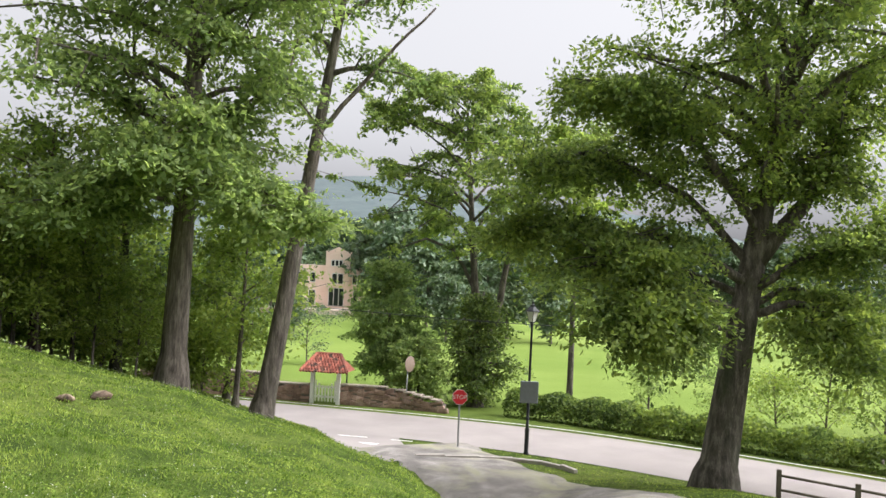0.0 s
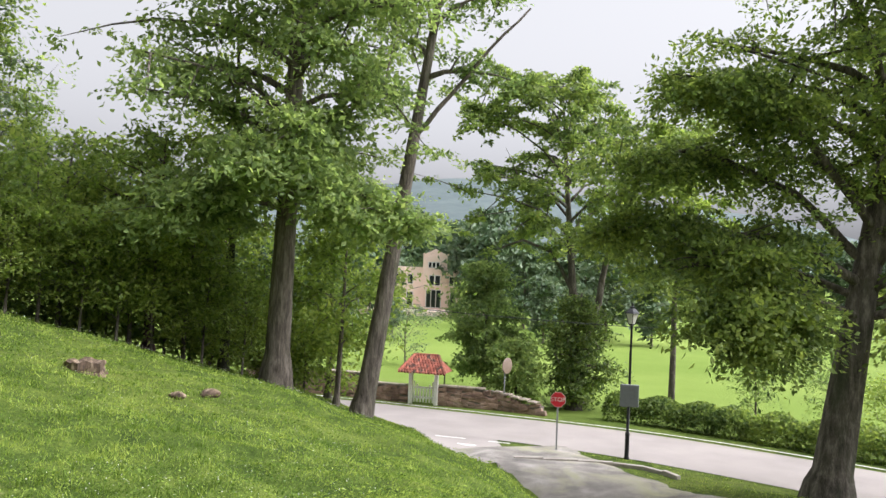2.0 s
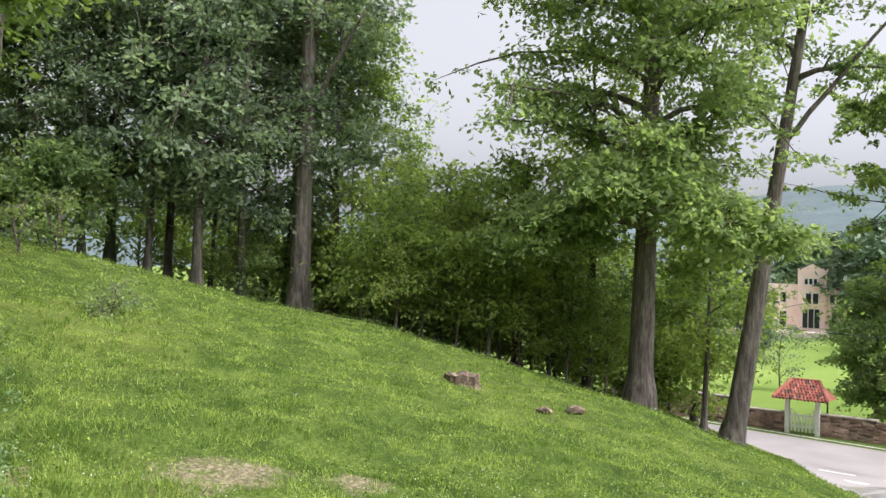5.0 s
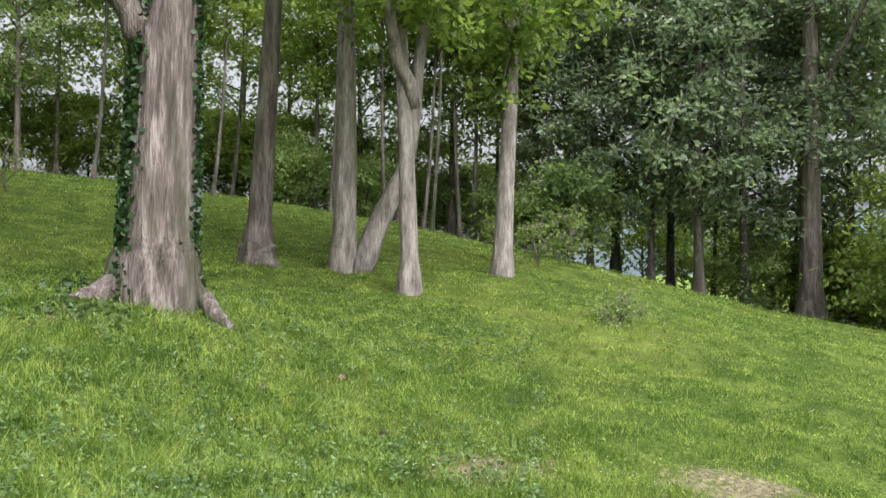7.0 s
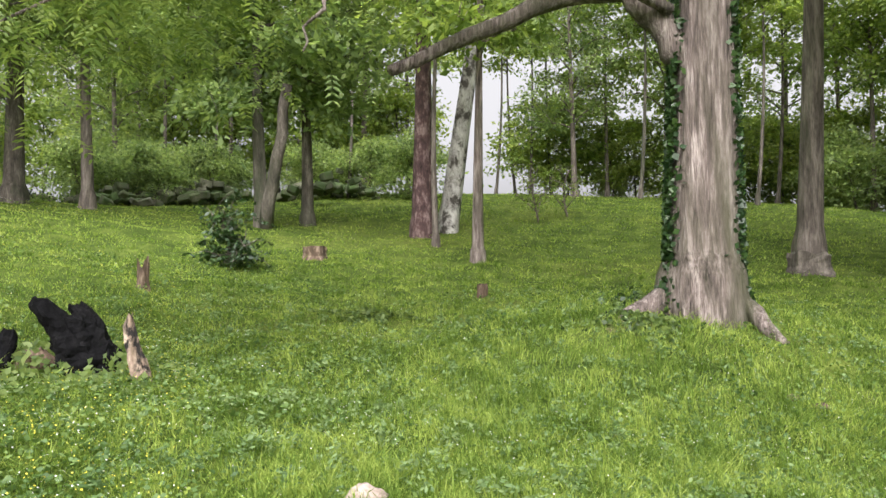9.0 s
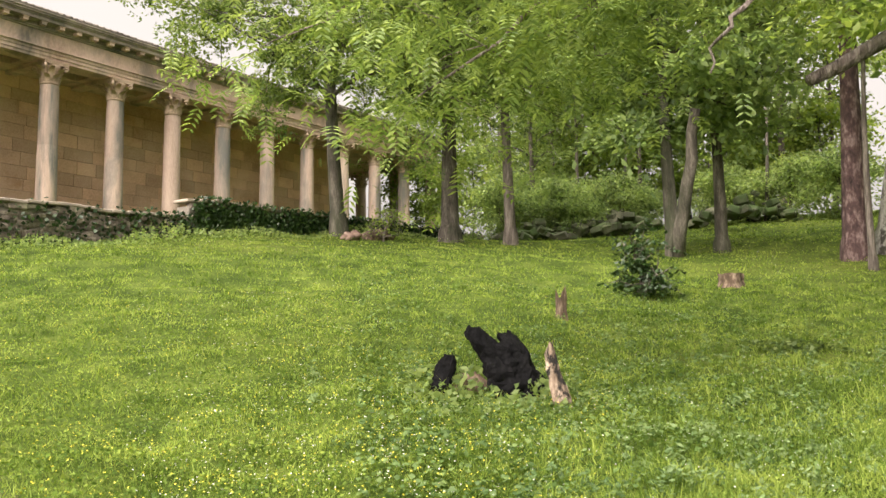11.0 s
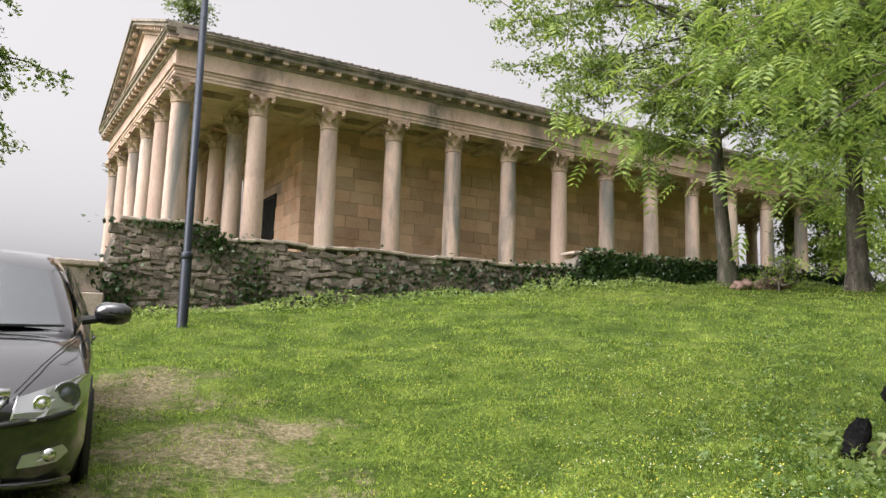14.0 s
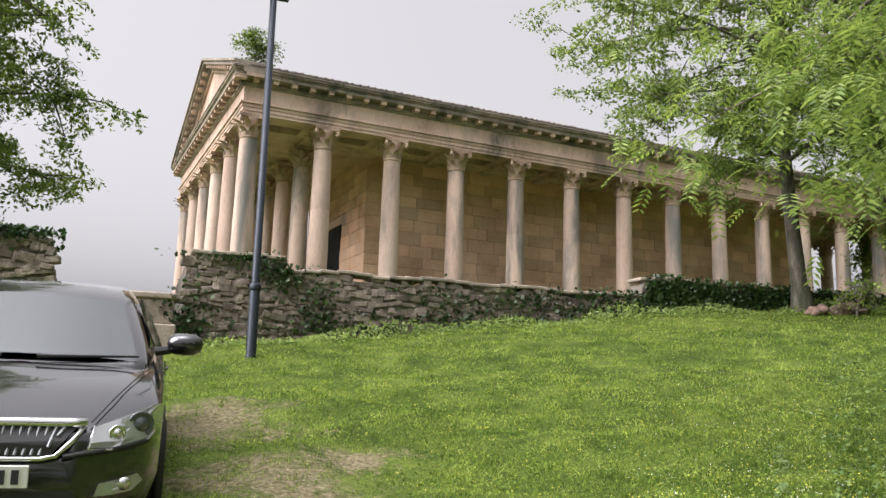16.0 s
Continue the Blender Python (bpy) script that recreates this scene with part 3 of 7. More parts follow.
for i in range(NX * 4 + 3):
    x = -0.675 + i * 0.675
    part("modillion", mod_me, temple, m=pose(x, 0, Z_MOD))
for j in range(NY * 4 + 3):
    part("modillion", mod_me, temple, m=pose(0, -0.675 + j * 0.675, Z_MOD, 0, 0, -90))
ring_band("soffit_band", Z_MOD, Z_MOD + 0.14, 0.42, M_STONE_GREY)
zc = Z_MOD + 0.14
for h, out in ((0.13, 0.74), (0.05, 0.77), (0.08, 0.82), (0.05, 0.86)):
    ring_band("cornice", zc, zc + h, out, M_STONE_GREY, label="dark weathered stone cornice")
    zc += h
Z_EAVE = zc
RISE = 2.82
SLOPE = RISE / (LY / 2 + 0.86)
# gable: tympanum, raking cornices with dentils
mid = LY / 2
ty = Build()
ty.add([(x, y, z) for x in (-0.30, 0.2) for y, z in ((0.0, Z_EAVE), (LY, Z_EAVE), (mid, Z_EAVE + RISE))], [(0, 2, 1), (3, 4, 5), (0, 1, 4, 3), (1, 2, 5, 4), (2, 0, 3, 5)])
part("tympanum", ty.mesh("tympanum", M_STONE), temple, "plain ochre stone pediment field")
for s in (1, -1):
    y0 = -0.86 if s == 1 else LY + 0.86
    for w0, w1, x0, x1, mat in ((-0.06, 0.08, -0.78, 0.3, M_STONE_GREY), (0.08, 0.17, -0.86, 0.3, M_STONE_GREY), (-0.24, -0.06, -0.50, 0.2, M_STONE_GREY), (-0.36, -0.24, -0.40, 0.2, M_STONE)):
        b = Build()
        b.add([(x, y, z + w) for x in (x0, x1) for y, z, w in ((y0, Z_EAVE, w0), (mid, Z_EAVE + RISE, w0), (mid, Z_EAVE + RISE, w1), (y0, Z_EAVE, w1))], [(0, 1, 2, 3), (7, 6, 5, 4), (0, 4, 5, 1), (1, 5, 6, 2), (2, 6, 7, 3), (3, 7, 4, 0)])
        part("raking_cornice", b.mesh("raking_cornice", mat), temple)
    den = Build()
    den.box(-0.70, -0.30, -0.10, 0.10, -0.20, -0.03)
    dme = den.mesh("dentil", M_STONE)
    for k in range(1, 15):
        t = k / 15
        part("dentil", dme, temple, m=pose(0, y0 + (mid - y0) * t, Z_EAVE + RISE * t, s * math.degrees(math.atan(SLOPE)) * 0.9))
# roof slopes with a row of cover tiles at the eaves
for s in (1, -1):
    y0 = -0.86 if s == 1 else LY + 0.86
    b = Build()
    b.add([(x, y, z + w) for x in (-0.3, LX + 0.8) for y, z, w in ((y0, Z_EAVE, 0.0), (mid, Z_EAVE + RISE - 0.1, 0.0), (mid, Z_EAVE + RISE - 0.1, 0.06), (y0, Z_EAVE, 0.06))], [(0, 1, 2, 3), (7, 6, 5, 4), (0, 4, 5, 1), (1, 5, 6, 2), (2, 6, 7, 3), (3, 7, 4, 0)])
    part("roof_slope", b.mesh("roof_slope", M_TILE_GREY), temple, "old mossy tiled roof")
tl = Build()
tl.tube([(0, -0.84, 0.04), (0, -0.4, 0.04 + 0.44 * SLOPE), (0, 0.6, 0.04 + 1.44 * SLOPE)], [0.06, 0.06, 0.05], 8)
tl_me = tl.mesh("roof_tile", M_TILE_GREY)
for i in range(int((LX + 0.6) / 0.27)):
    part("roof_tile", tl_me, temple, m=pose(0.2 + i * 0.27, 0, Z_EAVE + 0.02 * random.random(), 0, 0, random.uniform(-3, 3)))
# ceiling of the colonnade with beams
cb = Build()
cb.box(0.3, LX - 0.3, 0.3, 0.95, Z_ARCH + 0.16, Z_ARCH + 0.42)
cb.box(0.3, LX - 0.3, 1.75, LY - 0.3, Z_ARCH + 0.16, Z_ARCH + 0.42)
for i in range(NX + 1):
    cb.box(max(0.3, i * TS - 0.55), min(LX - 0.3, i * TS + 0.55), 0.95, 1.75, Z_ARCH + 0.16, Z_ARCH + 0.42)
part("portico_ceiling", cb.mesh("portico_ceiling", M_STONE), temple)
beam = Build()
beam.box(-0.22, 0.22, 0.36, TS - 0.02, Z_ARCH + 0.02, Z_ARCH + 0.16, bevel=0.02)
bme = beam.mesh("ceiling_beam", M_STONE)
for i in range(1, NX):
    part("ceiling_beam", bme, temple, m=pose(i * TS, 0, 0))
# naos of large ashlar blocks
NA, NB = 2 * TS, 11.25 * TS
core = Build()
core.box(NA + 0.06, NB - 0.06, TS + 0.06, LY - TS - 0.06, T_FLOOR, Z_ARCH + 0.3)
core_ob = part("naos_core", core.mesh("naos_core", M_STONE), temple)
blocks = []
rng = random.Random(5)
z, row = T_FLOOR, 0
while z < Z_ARCH + 0.25:
    h = min(rng.choice((0.42, 0.46, 0.5, 0.55)), Z_ARCH + 0.3 - z)
    x = NA
    while x < NB - 0.05:
        w = min(rng.uniform(0.75, 1.45), NB - x)
        if NB - x - w < 0.4:
            w = NB - x
        blocks.append((x, w, z, h, 0))
        x += w
    y = TS
    while y < LY - TS - 0.05:
        w = min(rng.uniform(0.7, 1.3), LY - TS - y)
        if LY - TS - y - w < 0.4:
            w = LY - TS - y
        if not (z < T_FLOOR + 5.2 and mid - 1.1 < y + w / 2 < mid + 1.1):
            blocks.append((y, w, z, h, 1))
        y += w
    z += h
    row += 1
joined = Build()
count = 0
for a, w, z, h, side in blocks:
    g, pr = 0.005, rng.uniform(0.0, 0.006)
    near = side == 0 and a < NA + 7 * TS
    b = Build() if near and count < 290 else joined
    if side == 0:
        b.box(a + g, a + w - g, TS - pr, TS + 0.055, z + g, z + h - g, bevel=0.009)
    else:
        b.box(NA - pr, NA + 0.055, a + g, a + w - g, z + g, z + h - g, bevel=0.009)
    if b is not joined:
        count += 1
        part("stone_block", b.mesh("stone_block", M_BLOCK), temple)
tagged(part("masonry", joined.mesh("masonry", M_BLOCK), temple), kind="stuff")
# closed flat panel: the shade within the doorway is its near-black colour
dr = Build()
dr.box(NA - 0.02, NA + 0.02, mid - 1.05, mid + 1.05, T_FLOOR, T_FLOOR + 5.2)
part("doorway", dr.mesh("doorway", M_DOORSHADE), temple, "doorway with an iron grille, inner shade painted as a dark panel")
# iron grille before the narrow doorway's dark panel, beside the naos corner
gr = Build()
for k in range(7):
    gr.tube([(NA - 0.05, mid - 0.97 + k * 0.325, T_FLOOR), (NA - 0.05, mid - 0.97 + k * 0.325, T_FLOOR + 5.0)], [0.02, 0.02], 6)
part("grille", gr.mesh("grille", M_BLACKMETAL), temple, "wrought iron door grille")
# ---- trees ----
def leaf_quads(centres, size, rs, flat=0.5, slim=0.55, droop=0.0):
    """Diamond leaves at the centres: an (n, 4, 3) array."""
    n = len(centres)
    a = rs.normal(size=(n, 3))
    a[:, 2] = a[:, 2] * (1 - flat) - droop
    a /= np.linalg.norm(a, axis=1)[:, None] + 1e-9
    b = np.cross(a, rs.normal(size=(n, 3)) * (1, 1, 1 - flat) + (0, 0, flat * 1.2))
    b /= np.linalg.norm(b, axis=1)[:, None] + 1e-9
    s = size * rs.uniform(0.6, 1.3, (n, 1))
    fold = np.cross(a, b) * s * 0.18
    return np.stack([centres - a * s, centres + b * s * slim + fold, centres + a * s, centres - b * s * slim + fold], 1)


def spray_leaves(tips, count, size, rs, wide, thick, slim=0.5, droop=0.25):
    """Leaves gathered in flat drooping sprays round the twig ends, with gaps between the sprays: an (n, 4, 3) array."""
    k = len(tips)
    normal = rs.normal(size=(k, 3)) * (0.34, 0.34, 0.0) + (0, 0, 1.0)
    normal /= np.linalg.norm(normal, axis=1)[:, None]
    u = np.cross(normal, rs.normal(size=(k, 3)))
    u /= np.linalg.norm(u, axis=1)[:, None]
    v = np.cross(normal, u)
    reach = wide * rs.uniform(0.45, 1.35, k)
    weight = reach ** 1.7
    i = rs.choice(k, count, p=weight / weight.sum())
    ang, q = rs.uniform(0, 2 * np.pi, count), np.sqrt(rs.uniform(0, 1, count))
    # lobed outline of each spray
    q = q * (1 + 0.28 * np.sin(3 * ang + i * 1.7) + 0.16 * np.sin(5 * ang + i * 0.9))
    out = u[i] * np.cos(ang)[:, None] + v[i] * np.sin(ang)[:, None]
    c = tips[i] + out * (q * reach[i])[:, None] * (1, 1, 1) + normal[i] * (rs.normal(size=count) * thick)[:, None]
    c[:, 2] -= droop * reach[i] * q ** 2
    a = out + rs.normal(size=(count, 3)) * 0.7
    a[:, 2] -= 0.35
    a /= np.linalg.norm(a, axis=1)[:, None]
    face = normal[i] + rs.normal(size=(count, 3)) * 0.55 + out * 0.35
    b = np.cross(a, face)
    b /= np.linalg.norm(b, axis=1)[:, None] + 1e-9
    s = size * rs.uniform(0.6, 1.35, (count, 1))
    fold = np.cross(a, b) * s * 0.2
    return np.stack([c - a * s, c + b * s * slim + fold, c + a * s, c - b * s * slim + fold], 1)


def pinnate(centres, size, rs):
    """Hanging compound leaves of paired leaflets: an (n, 4, 3) array."""
    out = []
    n = len(centres)
    d = rs.normal(size=(n, 3)) * (1, 1, 0.25) - (0, 0, 0.75)
    d /= np.linalg.norm(d, axis=1)[:, None]
    side = np.cross(d, (0, 0, 1.0)) + 1e-6
    side /= np.linalg.norm(side, axis=1)[:, None]
    L = size * 4.2 * rs.uniform(0.7, 1.2, (n, 1))
    for k in range(5):
        p = centres + d * L * (0.15 + 0.2 * k) - np.array((0, 0, 1.0)) * L * 0.03 * k * k * 0.5
        for s in (-1, 1):
            ax = side * s * 0.85 + d * 0.5
            ax /= np.linalg.norm(ax, axis=1)[:, None]
            ln = size * (1.0 - 0.08 * abs(k - 2)) * rs.uniform(0.8, 1.15, (n, 1))
            nb = np.cross(ax, np.cross(side, d)) * 0.0 + d - ax * (d * ax).sum(1)[:, None]
            nb /= np.linalg.norm(nb, axis=1)[:, None] + 1e-9
            out.append(np.stack([p, p + ax * ln * 0.9 + nb * ln * 0.28, p + ax * ln * 2.0 - (0, 0, 0.25 * size), p + ax * ln * 0.9 - nb * ln * 0.28], 1))
    return np.concatenate(out)


def make_tree(name, label, height, r0, crown, bark, leaves, seed, n_leaf, size, limbs=14, lean=(0, 0), bend=0.25, mid_r=None, style="leaf", spread=0.55, category="tree", clump=0.42, low_limbs=(), forks=(), droop=0.0, gap=0.0, flare=1.5, sides=12, at=None, group=""):
    """crown: base height, widest radius, and how far its middle stands off the trunk in x and y."""
    rs = np.random.RandomState(seed)
    base, wide, ox, oy = crown
    t = thing(name, label, category, group=group)
    wood = Build()
    lx, ly = lean
    steps = 9
    ph = rs.uniform(0, 6.28, 4)

    def spine(f):
        return Vector((lx * f + bend * math.sin(2.2 * f + ph[0]) * f, ly * f + bend * math.sin(2.6 * f + ph[1]) * f, height * f))

    pts = [Vector((0, 0, -0.35)), Vector((0, 0, 0.02)), spine(0.02) + Vector((0, 0, 0.15))] + [spine(0.05 + 0.95 * i / steps) for i in range(steps + 1)]
    rad = [r0 * flare, r0 * flare * 0.93, r0 * (1 + (flare - 1) * 0.4)] + [max(0.03, r0 * (1 - 0.86 * (0.05 + 0.95 * i / steps) ** 0.9)) for i in range(steps + 1)]
    wood.tube(pts, rad, sides, lobes=0.06, seed=seed)
    tips = []
    top = height - base
    for i in range(limbs):
        f = (i + rs.uniform(0.1, 0.9)) / limbs
        z = base + top * f * 0.92
        s = spine(z / height)
        az = i * 2.4 + rs.uniform(-0.5, 0.5)
        env = math.sqrt(max(0.08, 1 - (2 * abs(f - 0.38) / (1.25 if f > 0.38 else 0.95)) ** 2))
        reach = wide * env * rs.uniform(0.75, 1.1)
        end = s + Vector((math.cos(az) * reach + ox * (1 - 0.3 * f), math.sin(az) * reach + oy * (1 - 0.3 * f), reach * spread * rs.uniform(0.4, 1.1)))
        q = s.lerp(end, 0.5) + Vector((rs.uniform(-0.3, 0.3), rs.uniform(-0.3, 0.3), 0.10 * reach + rs.uniform(-0.2, 0.3)))
        r = max(0.018, r0 * 0.34 * (1 - 0.6 * f))
        wood.tube([s, s.lerp(q, 0.5) + Vector((0, 0, 0.05 * reach)), q, end], [r, r * 0.75, r * 0.5, r * 0.18], 6)
        for k in range(5):
            g = rs.uniform(0.3, 1.0)
            p = (s.lerp(q, g * 2) if g < 0.5 else q.lerp(end, g * 2 - 1))
            o = Vector(rs.normal(size=3) * (0.34, 0.34, 0.31)) * max(0.7, reach * 0.75)
            e = p + o - Vector((0, 0, droop * abs(o.length)))
            wood.tube([p, p.lerp(e, 0.5) + Vector((0, 0, 0.08)), e], [r * 0.4, r * 0.26, r * 0.09], 4, cap=False)
            tips += [e, p.lerp(e, 0.6), p]
        tips.append(end)
    for path, ra, rb in tuple(low_limbs) + tuple(forks):
        path = [Vector(p) for p in path]
        fine = []
        for i in range(len(path) - 1):
            fine += [path[i].lerp(path[i + 1], j / 3) + Vector(rs.normal(size=3) * 0.03 * (1 if j else 0)) for j in range(3)]
        fine.append(path[-1])
        wood.tube(fine, [ra + (rb - ra) * j / (len(fine) - 1) for j in range(len(fine))], 8, lobes=0.05)
    for path, ra, rb in low_limbs:
        path = [Vector(p) for p in path]
        for g in np.linspace(0.45, 1, 7):
            k = min(int(g * (len(path) - 1)), len(path) - 2)
            p = path[k].lerp(path[k + 1], g * (len(path) - 1) - k)
            for _ in range(4):
                e = p + Vector(rs.normal(size=3) * (0.75, 0.75, 0.34)) * min(1.0, 0.45 + ra * 4) - Vector((0, 0, droop))
                wood.tube([p, p.lerp(e, 0.5) + Vector((0, 0, 0.06)), e], [rb * 0.8, rb * 0.5, rb * 0.15], 4, cap=False)
                tips += [e, p.lerp(e, 0.6)]
    part("trunk", wood.mesh("trunk", bark, True), t)
    tips = np.array([tuple(p) for p in tips])
    if gap:
        tips = tips[rs.uniform(size=len(tips)) > gap]
    if n_leaf:
        per = n_leaf // (10 if style == "pinnate" else 1)
        w = rs.uniform(0.3, 1.0, len(tips))
        pick = rs.choice(len(tips), per, p=w / w.sum())
        c = tips[pick] + rs.normal(size=(per, 3)) * (clump, clump, clump)
        quads = pinnate(c, size, rs) if style == "pinnate" else spray_leaves(tips, per, size, rs, clump * 1.75, clump * 0.2, droop=0.2 + droop)
        part("crown", array_mesh("crown", quads, 4, len(quads), leaves), t)
    if at is not None:
        t.matrix_basis = at
    return t


def stand(az, d, turn=0.0, size=1.0, sink=0.05):
    x, y, z = spot(az, d)
    return pose(x, y, z - sink, 0, 0, turn) @ Matrix.Diagonal((size, size, size, 1))


# the maple beside the bank, the leaning ash and the old oak by the road
make_tree("maple_tree", "tall maple with grey-brown trunk and dense green crown", 21, 0.36, (5.0, 4.2, -0.5, 0), M_BARK, M_MID, 11, 82000, 0.097, limbs=46, bend=0.25, spread=0.42, clump=0.5, droop=0.05, at=stand(17.3, 23),
          low_limbs=((((0.1, 0, 4.9), (-1.2, -1.2, 5.3), (-2.6, -1.8, 4.6)), 0.10, 0.03), (((0.1, 0, 5.2), (1.2, -1.0, 5.5), (2.6, -1.4, 5.2), (3.4, -1.4, 4.4)), 0.10, 0.03), (((0.1, 0, 6.0), (0.3, -1.6, 6.4), (0.5, -2.8, 5.8)), 0.10, 0.03)))
make_tree("leaning_ash", "tall slender tree leaning beside the road bank", 17, 0.31, (10.0, 2.4, 0.2, 0.2), M_BARK, M_MID, 12, 8500, 0.09, limbs=13, lean=(2.3, 0.6), bend=0.06, gap=0.3, flare=1.35, clump=0.34,
          forks=((((1.15, 0.3, 8.3), (2.2, 0.35, 9.6), (3.3, 0.4, 11.0), (4.4, 0.5, 12.2)), 0.085, 0.03),), at=stand(11.5, 24))
make_tree("oak_tree", "old spreading oak with thick furrowed trunk on the verge", 19, 0.62, (8.6, 5.6, -0.6, -0.4), M_BARK_DARK, M_OAK, 13, 135000, 0.100, limbs=24, lean=(2.7, 0.0), bend=0.35, spread=0.8, flare=1.45, clump=0.64, droop=0.12, gap=0.06,
          forks=((((-0.4, -0.6, -0.25), (-1.2, -1.0, -0.05), (-2.1, -1.3, -0.15)), 0.22, 0.06),),
          low_limbs=((((0.9, 0, 6.6), (-1.6, -0.8, 8.0), (-3.2, -1.0, 8.0), (-4.4, -1.2, 7.0)), 0.17, 0.04), (((0.8, 0, 5.6), (-1.4, -1.4, 6.3), (-2.8, -1.8, 6.4), (-3.8, -2.0, 5.6)), 0.14, 0.035), (((0.8, 0, 5.0), (-0.8, -1.0, 5.4), (-2.2, -1.6, 5.4), (-3.0, -1.8, 4.9)), 0.10, 0.03),
                     (((1.0, 0, 7.2), (-1.0, 0.6, 9.4), (-4.0, 0.6, 10.8), (-6.6, 0.4, 10.2)), 0.16, 0.04), (((1.2, 0, 8.2), (-1.2, -1.2, 10.8), (-3.4, -1.6, 12.4), (-5.0, -1.6, 12.6)), 0.15, 0.04), (((0.9, 0, 6.2), (-2.2, 0.9, 7.4), (-5.0, 1.2, 8.4), (-7.0, 1.0, 8.0)), 0.13, 0.04),
                     (((1.1, 0, 7.4), (2.4, -0.3, 9.2), (3.0, -0.4, 11.0), (4.6, -0.4, 14.0)), 0.30, 0.10), (((1.0, -0.1, 6.5), (2.3, -0.6, 7.5), (3.8, -0.8, 8.0), (6.4, -1.0, 9.4)), 0.14, 0.05), (((1.0, 0, 5.7), (2.0, -0.5, 6.1), (2.9, -0.7, 5.9), (3.3, -0.8, 5.2), (3.9, -0.9, 4.6)), 0.15, 0.04), (((1.0, 0, 6.0), (2.6, 0.8, 6.6), (4.6, 0.9, 6.2), (6.2, 0.9, 4.9)), 0.12, 0.04)), at=stand(-19.05, 28))
# across the road
make_tree("field_oak", "dark-limbed oak standing across the road", 19.5, 0.34, (8.5, 6.4, -0.8, 0), M_BARK_DARK, M_OAK, 14, 30000, 0.15, limbs=26, lean=(-1.4, 0), gap=0.12,
          forks=((((0.0, 0, 3.0), (1.0, 0, 6.0), (1.6, 0, 10.0), (2.6, 0, 14.0)), 0.26, 0.10), (((0.0, 0, 6.0), (-2.0, 0, 9.0), (-3.6, 0, 9.6), (-5.0, 0, 9.0)), 0.14, 0.05)), at=stand(-3.3, 50))
make_tree("ivy_thicket", "trunk base smothered in dark ivy and shrubs", 6.6, 0.4, (0.3, 2.0, 0, 0), M_BARK_DARK, M_ASH, 15, 13000, 0.11, limbs=26, spread=0.2, category="shrub", at=stand(-3.0, 47.5))
make_tree("young_tree", "bushy young tree behind the roadside wall", 8.4, 0.13, (0.9, 2.3, 0, 0), M_BARK_DARK, M_MID, 16, 17000, 0.12, limbs=26, spread=0.45, at=stand(3.2, 48.5))
make_tree("young_tree", "bushy young tree behind the roadside wall", 4.0, 0.09, (0.4, 1.5, 0, 0), M_BARK_DARK, M_MID, 26, 7000, 0.12, limbs=16, at=stand(1.0, 46.0))
# airy shrubs and saplings behind the hedge
for az, d, h, w, mat, sd in ((-14.6, 44, 5.0, 1.1, M_MID, 31), (-25.5, 43, 5.2, 2.2, M_LIME, 32), (-19.0, 46, 4.6, 1.6, M_MID, 33), (-28.6, 41, 4.4, 2.0, M_LIME, 34), (-22.6, 44, 3.2, 1.6, M_LIME, 35), (8.6, 66, 4.5, 3.0, M_FAR, 36), (13.5, 58, 6.5, 2.6, M_FAR, 37)):
    make_tree("sapling", "slim airy sapling with pale green leaves", h, 0.07, (0.7, w, 0, 0), M_BARK, mat, sd, 2300, 0.085, limbs=14, spread=0.9, group="saplings by the field", at=stand(az, d))
make_tree("lime_oak", "bright yellow-green young oak across the road", 16.5, 0.2, (7.0, 3.6, 0, 0), M_BARK_DARK, M_LIME, 38, 11000, 0.16, limbs=18, spread=0.4, at=stand(-9.4, 47))
# wood at the left of the bank
make_tree("edge_tree", "dark-stemmed tree at the edge of the wood", 12, 0.16, (2.5, 2.6, 0, 0), M_BARK_DARK, M_LIME, 41, 5000, 0.095, limbs=18, at=stand(20.8, 27))
make_tree("edge_tree", "bushy tree with low leafy boughs beside the maple", 7.5, 0.12, (0.6, 2.3, 0, 0), M_BARK_DARK, M_LIME, 42, 5200, 0.095, limbs=20, spread=0.3, at=stand(13.8, 30))
make_tree("edge_tree", "bushy tree with low leafy boughs beside the maple", 7.0, 0.10, (1.8, 1.9, 0, 0), M_BARK, M_LIME, 43, 7500, 0.09, limbs=14, at=stand(13.2, 26.5))
make_tree("edge_tree", "reddish-stemmed tree at the edge of the wood", 6.5, 0.17, (2.0, 2.8, 0, 0), M_BARK_RED, M_LIME, 44, 5200, 0.09, limbs=18, at=stand(25.6, 26))
# the tree line along the crest
make_tree("poplar_tree", "tall bare-limbed tree rising above the tree line", 21, 0.36, (9.0, 2.6, 0, 0), M_BARK, M_MID, 45, 4200, 0.09, limbs=18, spread=1.3, gap=0.35, at=stand(40.6, 27),
          forks=((((0.2, 0, 9.0), (1.6, 0, 12.0), (2.2, 0, 16.0)), 0.16, 0.05), (((0.1, 0, 6.5), (1.4, 0, 8.4), (2.2, 0, 9.6)), 0.10, 0.03), (((0, 0, 10.0), (-1.2, 0, 13.0), (-1.5, 0, 17.0)), 0.12, 0.04)))
dark_tree = make_tree("woodland_tree", "dark green tree in the dense wood edge", 13, 0.15, (2.4, 2.7, 0, 0), M_BARK_DARK, M_DARK, 46, 10500, 0.100, limbs=34, spread=0.12, clump=0.42, droop=0.05, gap=0.25, group="wood edge trees", at=stand(44.5, 27))
